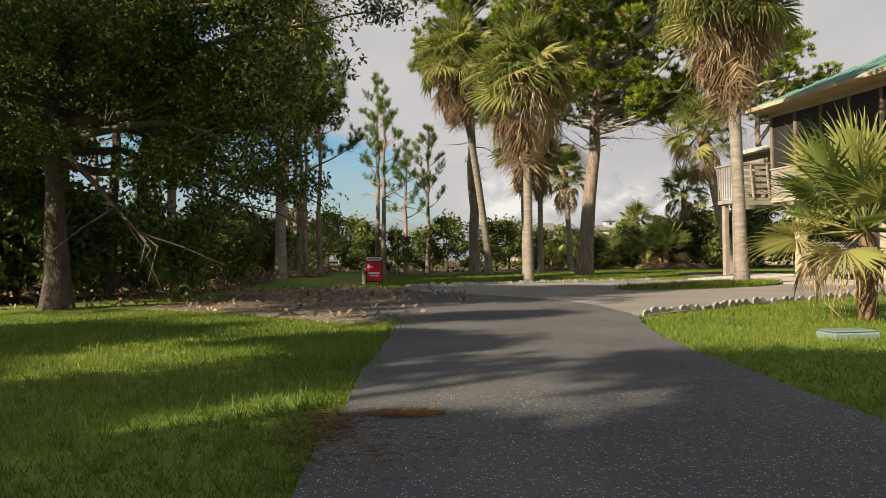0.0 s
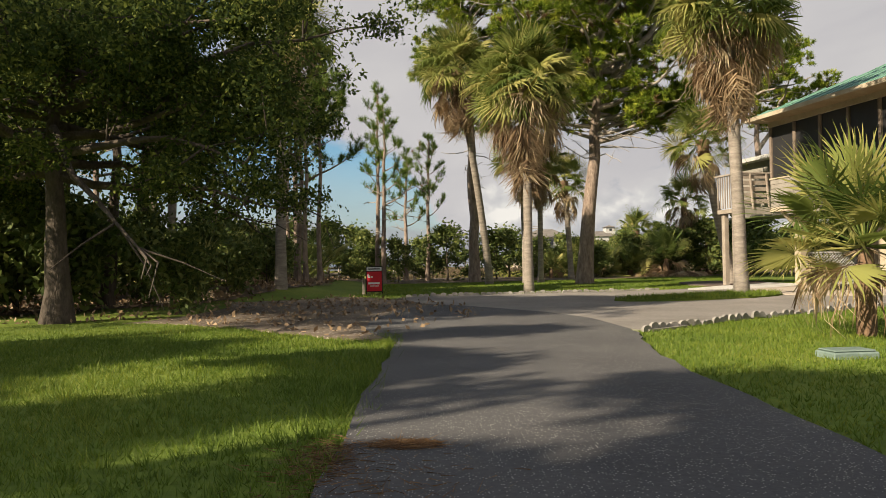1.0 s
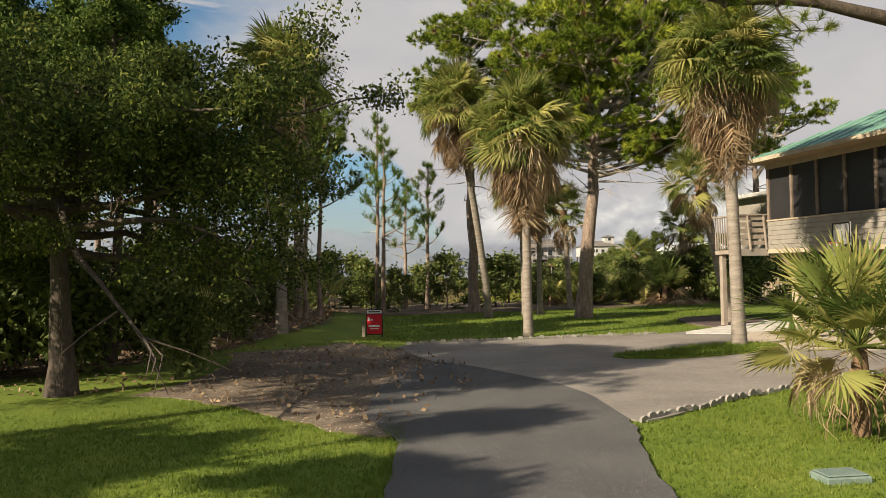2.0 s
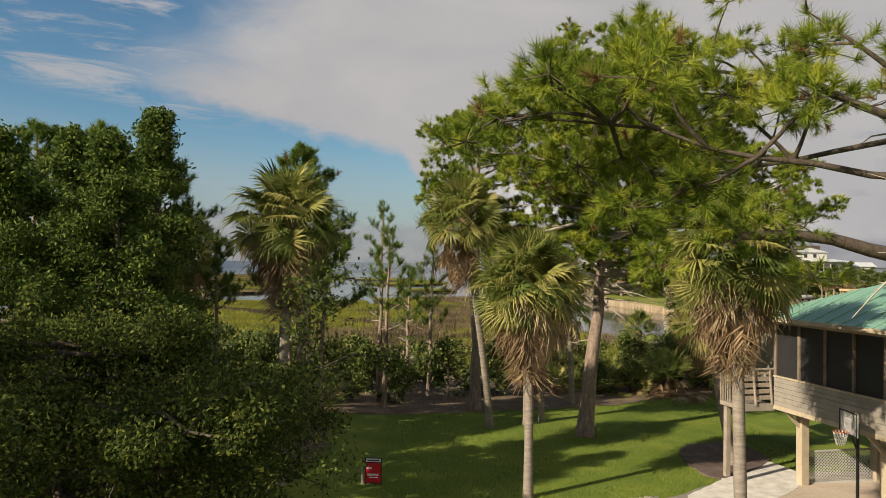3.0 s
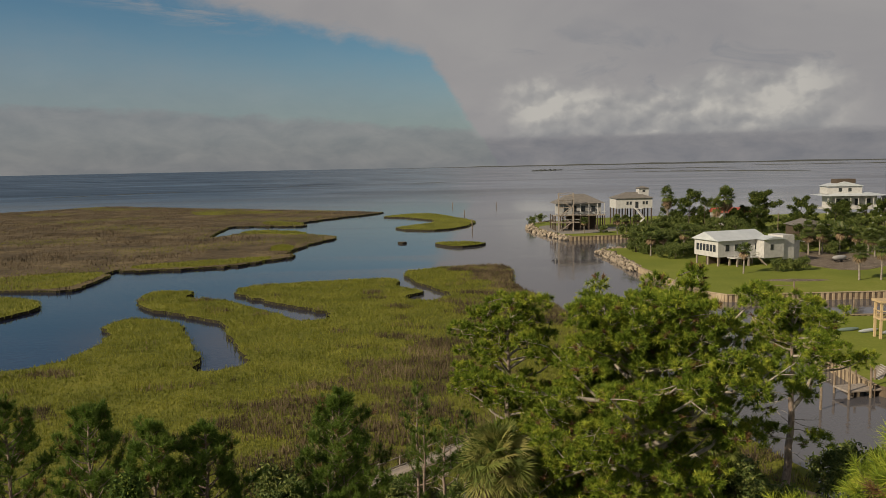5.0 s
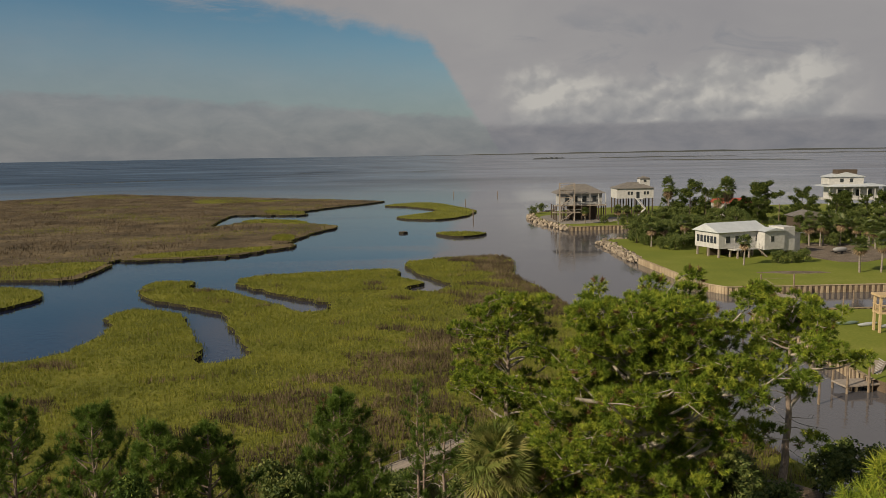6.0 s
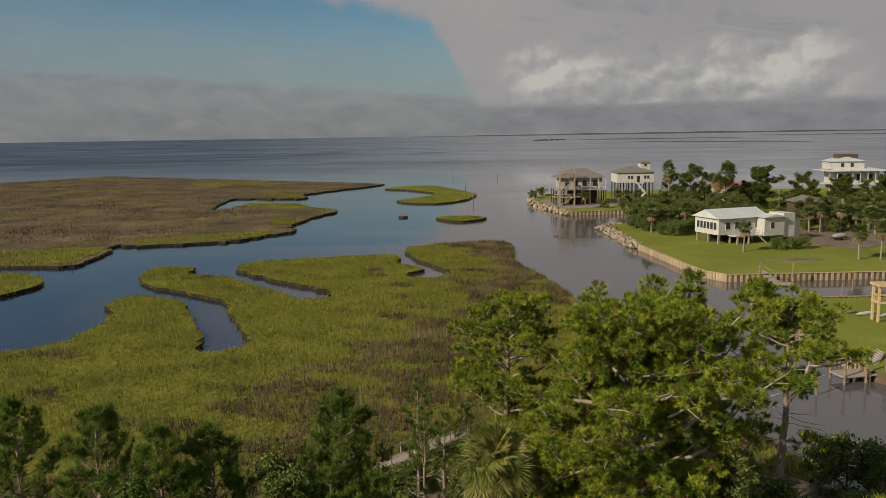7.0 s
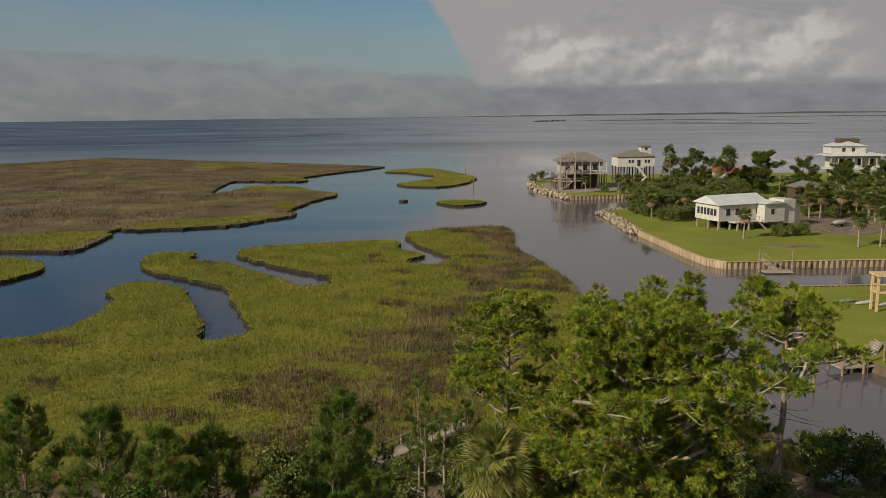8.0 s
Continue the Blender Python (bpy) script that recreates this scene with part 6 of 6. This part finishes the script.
for i, (a, b) in enumerate((((2.0, -3.2, 0.1), (6.0, -3.2, 3.0)), ((6.0, -3.9, 3.0), (2.0, -3.9, 5.6)), ((2.0, -3.2, 5.6), (6.0, -3.2, 8.4)), ((6.0, -3.9, 8.4), (2.4, -3.9, 11.0)))):
    part("stair_flight", beam(a, b, 0.9, 0.22), M["weathered"], ph, "weathered stair flight")
for x in (1.4, 6.6):
    for y in (-4.4, -2.8):
        part("tower_post", boxes((x - 0.13, x + 0.13, y - 0.13, y + 0.13, 0, 13.6)), M["weathered"], ph)
for z in (3.0, 5.6, 8.4, 11.0, 12.6, 13.5):
    part("tower_rail", boxes((1.3, 6.7, -4.5, -4.38, z, z + 0.16), (1.3, 6.7, -2.8, -2.68, z, z + 0.16)), M["weathered"], ph)
part("lookout_floor", boxes((1.3, 6.7, -4.5, -2.7, 11.0, 11.2)), M["weathered"], ph)

# white house with a square tower
th = thing("tower_house", "white stilt house with brown roof and square tower", "house", (54.0, 300.0, 0), 4)
part("wall", boxes((0, 14, 0, 10, 6.4, 10.2)), M["white_paint"], th)
part("roof", hip(0, 14, 0, 10, 10.2, 2.2, 0.6), M["grey_roof"], th, "brown shingle hip roof")
part("tower", boxes((9.6, 13.4, 3, 7, 10.2, 13.8)), M["white_paint"], th)
part("tower_roof", hip(9.6, 13.4, 3, 7, 13.8, 0.9, 0.5), M["grey_roof"], th)
window(th, 11.0, 12.0, 3.0, 12.4, 13.3)
for x in (4.0, 5.2, 10.2, 11.4):
    window(th, x, x + 0.8, 0, 7.8, 9.0)
part("door", boxes((7.4, 8.6, -0.06, 0.02, 6.5, 8.9)), M["glass_dark"], th)
part("balcony", boxes((6.8, 9.8, -1.8, 0, 6.1, 6.35)), M["white_paint"], th)
part("stair", beam((7.2, -2.0, 6.3), (9.4, -5.0, 2.8), 1.1, 0.25), M["white_paint"], th, "white outside stair")
part("stair", beam((9.4, -5.0, 2.8), (6.0, -5.6, 0.0), 1.1, 0.25), M["white_paint"], th, "white outside stair")
for x in (0.3, 3.7, 7.0, 10.3, 13.7):
    for y in (0.3, 5.0, 9.7):
        part("stilt", boxes((x - 0.2, x + 0.2, y - 0.2, y + 0.2, 0, 6.4)), M["dark_wood"], th)

# big white house far off
fh = thing("villa", "large white house with wrap-round porch among trees", "house", (124.5, 290.0, 0), -2)
part("porch_roof", hip(4.2, 26, 0, 14, 10.2, 1.3, 0.8), M["pale_metal"], fh, "pale porch roof")
part("wall", boxes((7, 23, 3, 12, 5.6, 10.2)), M["white_paint"], fh)
part("porch_floor", boxes((4.2, 26, 0, 14, 5.2, 5.6)), M["white_paint"], fh)
part("upper_wall", boxes((5.6, 18.0, 4, 11, 10.8, 13.6)), M["white_paint"], fh)
part("upper_roof", gable(5.6, 18.0, 4, 11, 13.6, 1.7, 0.6, "y"), M["pale_metal"], fh)
part("lookout", boxes((9.2, 16.0, 5, 10, 14.6, 16.2)), M["dark_wood"], fh, "dark roof lookout")
for i in range(9):
    part("column", boxes((4.3 + i * 2.68, 4.55 + i * 2.68, 0.1, 0.35, 0, 10.2)), M["white_paint"], fh)
for x in (8.4, 11.0, 15.0, 19.0):
    window(fh, x, x + 1.6, 3, 6.6, 9.0)
window(fh, 9.6, 10.8, 4, 11.6, 13.0)
window(fh, 13.0, 14.2, 4, 11.6, 13.0)
rr = thing("red_roofed_house", "low house with a red metal roof among trees", "house", (82, 268, 0), 0)
part("wall", boxes((0, 11, 0, 7, 0, 6.4)), M["white_paint"], rr)
part("roof", gable(0, 11, 0, 7, 6.4, 1.5, 0.5), M["red_roof"], rr)
sh = thing("dark_house", "dark house in the shade of trees", "house", (90, 222, 0), 0)
part("wall", boxes((0, 9, 0, 7, 0, 5.6)), M["dark_wood"], sh)
part("roof", gable(0, 9, 0, 7, 5.6, 1.5, 0.6, "y"), M["grey_roof"], sh)
part("porch", boxes((6.5, 12, -2, 0, 2.6, 2.9)), M["weathered"], sh)
for i, (x, y) in enumerate(((152, 292),)):
    o = thing("outbuilding", "small white outbuilding behind the trees", "shed", (x, y, 0), 10 * i)
    part("wall", boxes((0, 8, 0, 6, 0, 8.5)), M["white_paint"], o)
    part("roof", gable(0, 8, 0, 6, 8.5, 1.6, 0.5), M["pale_metal"], o)

# neighbour's deck on posts at the canal
nd = thing("raised_deck", "new yellow-brown wooden deck on tall posts", "deck", (54.7, 106.2, 0), 0)
part("floor", boxes((0, 9, 0, 2, 2.6, 2.85)), M["deck_wood"], nd)
part("upper_deck", boxes((-0.2, 9, -0.3, 2.2, 5.0, 5.3)), M["deck_wood"], nd)
for x in (0.2, 4.4, 8.6):
    for y in (0.2, 1.8):
        part("post", boxes((x - 0.14, x + 0.14, y - 0.14, y + 0.14, 0, 5.0)), M["deck_wood"], nd)
part("rail", boxes((0, 9, 0, 0.08, 3.75, 3.9), (0, 0.08, 0, 2, 3.75, 3.9)), M["deck_wood"], nd)
for i in range(7):
    part("baluster", boxes((0.02, 0.07, 0.2 + i * 0.28, 0.26 + i * 0.28, 2.85, 3.75)), M["deck_wood"], nd)
for i in range(3):
    o = thing("kayak", "pale kayak lying on the lawn", "kayak", (53.0 + i * 2.4, 111.6 - i * 0.9, 0.02), 15 + 8 * i)
    s = Soup()
    q = np.linspace(-1, 1, 9)
    tube(s, np.stack([q * 1.9, 0 * q, 0.2 + 0.08 * q * q], 1), 0.30 * np.sqrt(np.maximum(1 - q * q, 0.01)), 8)
    child("hull", s.mesh("hull", M["pale_metal" if i else "box_green"], True), o)

# docks and pilings
dk = thing("dock", "small weathered dock with a ramp and two tall pilings", "dock", (51.0, 138.6, 0), 0)
part("float", boxes((0.0, 5.0, -1.4, 0.8, -1.05, -0.75), bevel=0.05), M["weathered"], dk)
part("ramp", beam((2.6, 0.4, -0.7), (1.6, 5.6, 0.3), 1.2, 0.14), M["weathered"], dk)
part("ramp_rail", beam((3.2, 0.4, 0.2), (2.2, 5.6, 1.2), 0.07, 0.07), M["weathered"], dk)
part("ramp_rail", beam((2.0, 0.4, 0.2), (1.0, 5.6, 1.2), 0.07, 0.07), M["weathered"], dk)
for x in (-0.4, 5.4):
    part("piling", pole(x, 0.5, -2, 2.9, 0.16), M["piling"], dk)
part("crossbar", beam((-0.4, 0.5, 2.2), (5.4, 0.5, 2.2), 0.06, 0.06), M["piling"], dk)
dk2 = thing("dock", "grey dock with a stepped ramp on the canal", "dock", (39.5, 84.5, 0), 12)
part("platform", boxes((0, 5.5, -1.2, 1.2, -0.5, -0.3), bevel=0.03), M["weathered"], dk2)
part("ramp", beam((4.5, 0.6, -0.3), (8.6, 4.2, 0.5), 1.3, 0.14), M["weathered"], dk2)
for i in range(9):
    part("tread", beam((4.6 + i * 0.48, 0.1 + i * 0.42, -0.16 + i * 0.095), (5.0 + i * 0.48, 1.5 + i * 0.42, -0.16 + i * 0.095), 0.1, 0.05), M["white_paint"], dk2)
for x in (0.2, 2.8, 5.2):
    for y in (-1.2, 1.2):
        part("piling", pole(x, y, -2, 1.2 if y > 0 else 2.4, 0.14), M["piling"], dk2)
for x, y, h in [(-13, 467, 2.6), (13, 462, 2.6), (-5, 385, 3.0), (-1, 312, 3.6), (38.5, 112, 2.4), (40.5, 94, 3.2), (35.5, 80, 2.4), (60, 128, 2.2), (64, 133, 2.2), (37.6, 103, 2.0)]:
    o = thing("piling", "lone wooden piling standing in the water", "piling", (x, y, WATER), group="pilings")
    part("post", pole(0, 0, -0.8, h, 0.22 if y > 200 else 0.15), M["piling"], o)
for x, y, h in [(79, 271, 9.0), (92, 240, 8), (47, 330, 8)]:
    o = thing("utility_pole", "slim grey utility pole", "pole", (x, y, 0), group="utility poles")
    part("post", pole(0, 0, 0, h, 0.14), M["piling"], o)

# bulkhead of vertical planks with a cap
bm = boxes((-0.42, 0.42, -0.09, 0.09, -1.7, 0.0), bevel=0.02)
wall_board = bpy.data.meshes.new("bulkhead_plank")
bm.to_mesh(wall_board)
bm.free()
wall_board.materials.append(M["wall_plank"])


def bulkhead(label, way, pitch, wide):
    ob = thing("bulkhead", label, "bulkhead", kind="structure")
    way = np.array(way, float)
    seg = np.linalg.norm(np.diff(way, axis=0), axis=1)
    at = np.concatenate([[0], np.cumsum(seg)])
    rng = np.random.default_rng(int(at[-1] * 10))
    for q in np.arange(pitch / 2, at[-1], pitch):
        i = min(np.searchsorted(at, q) - 1, len(seg) - 1)
        a = math.degrees(math.atan2(*(way[i + 1] - way[i])[::-1]))
        child("plank", wall_board, ob, "", pose(np.interp(q, at, way[:, 0]), np.interp(q, at, way[:, 1]), 0.12 + rng.normal() * 0.02, 0, 0, a) @ Matrix.Diagonal((wide / 0.84, 1.0 + 0.5 * rng.uniform(), 1, 1)))
    for a, b in zip(way[:-1], way[1:]):
        nrm = Vector((b[1] - a[1], a[0] - b[0], 0)).normalized() * -0.02
        part("backing", beam((a[0] + nrm.x, a[1] + nrm.y, -0.8), (b[0] + nrm.x, b[1] + nrm.y, -0.8), 0.10, 1.75), M["wet_plank"], ob)
        part("cap", beam((a[0], a[1], 0.2), (b[0], b[1], 0.2), 0.42, 0.12), M["wall_plank"], ob)
    return ob


bulkhead("sunlit wooden bulkhead along the lawn", [(37.8, 181.4), (39.9, 166), (41.4, 153.5), (43.0, 145.5), (45.7, 141.8)], 0.62, 0.56)
bulkhead("wooden bulkhead with spaced upright timbers", [(45.7, 141.8), (60, 142.7), (76, 143.7), (110, 145.8)], 1.05, 0.5)
bulkhead("pale bulkhead along the point", [(31, 256.3), (41, 258), (52, 259.8), (61, 261.8)], 1.3, 0.7)
bulkhead("weathered bulkhead of the neighbouring lot", [(43, 84), (42.9, 104), (42.9, 121.2), (64, 122.7), (90, 124)], 0.95, 0.5)

# rock banks
bm = bmesh.new()
bmesh.ops.create_icosphere(bm, subdivisions=1, radius=0.5)
rng = np.random.default_rng(55)
for v in bm.verts:
    v.co *= 1 + rng.normal() * 0.16
    v.co.z *= 0.75
rk = bpy.data.meshes.new("rock")
bm.to_mesh(rk)
bm.free()
rk.materials.append(M["rock"])


def rocks(label, way, count, wide, size):
    ob = thing("rock_bank", label, "rocks", kind="structure")
    way = np.array(way, float)
    at = np.concatenate([[0], np.cumsum(np.linalg.norm(np.diff(way, axis=0), axis=1))])
    for q in rng.uniform(0, at[-1], count):
        o = rng.uniform(-1, 0.6)
        k = size * rng.uniform(0.6, 1.5)
        child("rock", rk, ob, "", pose(np.interp(q, at, way[:, 0]) + o * wide, np.interp(q, at, way[:, 1]) + rng.normal() * 0.4, -0.15 + 0.5 * min(o, 0) * 1.6 + rng.normal() * 0.1, rng.uniform(0, 360), rng.uniform(0, 360), rng.uniform(0, 360)) @ Matrix.Diagonal((k * rng.uniform(0.8, 1.5), k, k * 0.8, 1)))


rocks("bank of pale limestone rocks at the lot's end", [(43, 224), (35.4, 220), (36.8, 204.6), (38, 182)], 270, 1.7, 0.85)
rocks("bank of limestone rocks round the point", [(32, 327), (22.6, 316), (21.5, 300), (24, 282), (31, 256.5)], 300, 1.8, 1.0)

# trees across the canal
oak = broadleaf("oak_tree", "round dark green oak across the canal", (46, 208, 0), 8.0, 3.6, 1.2, 81, 6500, 0.34, 0.20, "myrtle_leaf", twigs=False, clump=0.68, limbs=10, group="trees across the canal")
oak2 = broadleaf("oak_tree", "broad dark green oak across the canal", (99, 272, 0), 13.5, 5.6, 2.0, 82, 7000, 0.46, 0.28, "oak_leaf", twigs=False, clump=0.85, limbs=11, group="trees across the canal")
bay = broadleaf("bush", "rounded green bush on the lawn", (50.5, 203, 0), 3.2, 2.4, 0.3, 83, 2600, 0.28, 0.16, "myrtle_leaf", twigs=False, radius=0.08, clump=0.6, limbs=10, category="bush", group="bushes across the canal")
fp = far_palm("cabbage palm across the canal", 84, 5.2, 2.0)
fp.matrix_basis = pose(57.8, 169.3, 0)
rng = np.random.default_rng(86)


def put(ob, x, y, k, kz=None, z=0.0):
    copy_thing(ob, pose(x, y, z, 0, 0, rng.uniform(0, 360))).scale = (k, k, kz or k)


grove = np.random.default_rng(87)
KEEP_OUT = [(51, 178, 10), (60, 178, 12), (70, 177, 8), (60, 305, 12), (37, 285, 15), (132, 297, 14), (87, 187, 11)]


def free(x, y):
    return all((x - a) ** 2 + (y - b) ** 2 > r * r for a, b, r in KEEP_OUT)


spots = [(43.5, 212), (47, 216), (52, 214), (57, 218), (49, 209), (54, 224), (60, 214), (46, 220), (63, 226)]
while len(spots) < 92:
    x, y = grove.uniform(58, 178), grove.uniform(196, 286)
    if free(x, y) and x > 50 + (y - 196) * 0.10 and inside(np.array([[x, y]]), LOT_WHITE)[0]:
        spots.append((x, y))
for i, (x, y) in enumerate(spots):
    put(oak, x, y, grove.uniform(0.72, 1.12), grove.uniform(0.6, 0.95))
for x, y, k in [(74, 272, 1.05), (84, 284, 0.8), (99, 276, 0.95), (110, 268, 0.85), (119, 262, 0.75), (128, 276, 0.7), (140, 272, 0.75), (92, 258, 0.7), (72, 292, 0.8), (152, 262, 0.8), (107, 254, 0.7), (165, 280, 0.9), (130, 281, 0.62), (137, 279, 0.6), (144, 281, 0.64), (151, 280, 0.6), (87, 262, 0.6), (93, 232, 0.6), (88, 214, 0.5), (95, 215, 0.55), (101, 216, 0.55), (84, 258, 0.62), (89, 263, 0.66)]:
    put(oak2, x, y, k)
for x, y, k in [(47, 199, 0.9), (53, 200, 1.0), (66, 171.5, 0.8), (69, 172, 0.75), (72, 173, 0.85), (50, 196, 1.1), (90, 200, 1.1), (27, 322, 1.0), (44, 268, 0.8), (104, 196, 1.3), (110, 200, 1.2), (22.8, 311, 0.9), (56, 203, 1.0), (60, 200, 1.1), (44.5, 206, 0.9), (49, 262, 0.8), (53, 266, 0.9), (57, 268, 1.1)]:
    put(bay, x, y, k)
palms = [(49.5, 206), (45.5, 203), (55, 207), (37.5, 268), (48, 264), (52, 269), (56, 271), (87, 163), (76.9, 158), (81.1, 157.8), (91, 160), (95, 164), (97, 158), (88, 156)]
while len(palms) < 56:
    x, y = grove.uniform(84, 132), grove.uniform(192, 214)
    if free(x, y):
        palms.append((x, y))
for x, y in palms:
    put(fp, x, y, grove.uniform(0.85, 1.2), grove.uniform(0.8, 1.25))
for x, y, k in [(68.6, 280, 2.3), (81.5, 258, 2.35), (84, 262, 2.3), (78, 255, 1.8)]:
    put(fp, x, y, k * 0.62, k)
# low trailer and boat left on the drive
tr = thing("boat_trailer", "small dark boat trailer parked on the drive", "trailer", (85.5, 185.5, 0.06), 25)
part("frame", boxes((-2.2, 2.2, -0.7, -0.6, 0.45, 0.58), (-2.2, 2.2, 0.6, 0.7, 0.45, 0.58), (-2.1, -2.0, -0.7, 0.7, 0.45, 0.58), (1.8, 1.9, -0.7, 0.7, 0.45, 0.58), (2.2, 3.6, -0.06, 0.06, 0.45, 0.57)), M["black_metal"], tr)
s = Soup()
q = np.linspace(-1, 1, 9)
tube(s, np.stack([q * 2.3, 0 * q, 0.95 + 0.12 * q * q], 1), 0.62 * np.sqrt(np.maximum(1 - np.abs(q) ** 2.6, 0.02)), 10)
child("hull", s.mesh("hull", M["grey_paint"], True), tr)
for y in (-0.85, 0.85):
    bm = bmesh.new()
    bmesh.ops.create_cone(bm, cap_ends=True, segments=16, radius1=0.36, radius2=0.36, depth=0.22, matrix=Matrix.Translation((-0.3, y, 0.36)) @ Matrix.Rotation(math.pi / 2, 4, "X"))
    bmesh.ops.bevel(bm, geom=bm.edges[:], offset=0.03, segments=1, affect="EDGES")
    part("wheel", bm, M["black_metal"], tr)
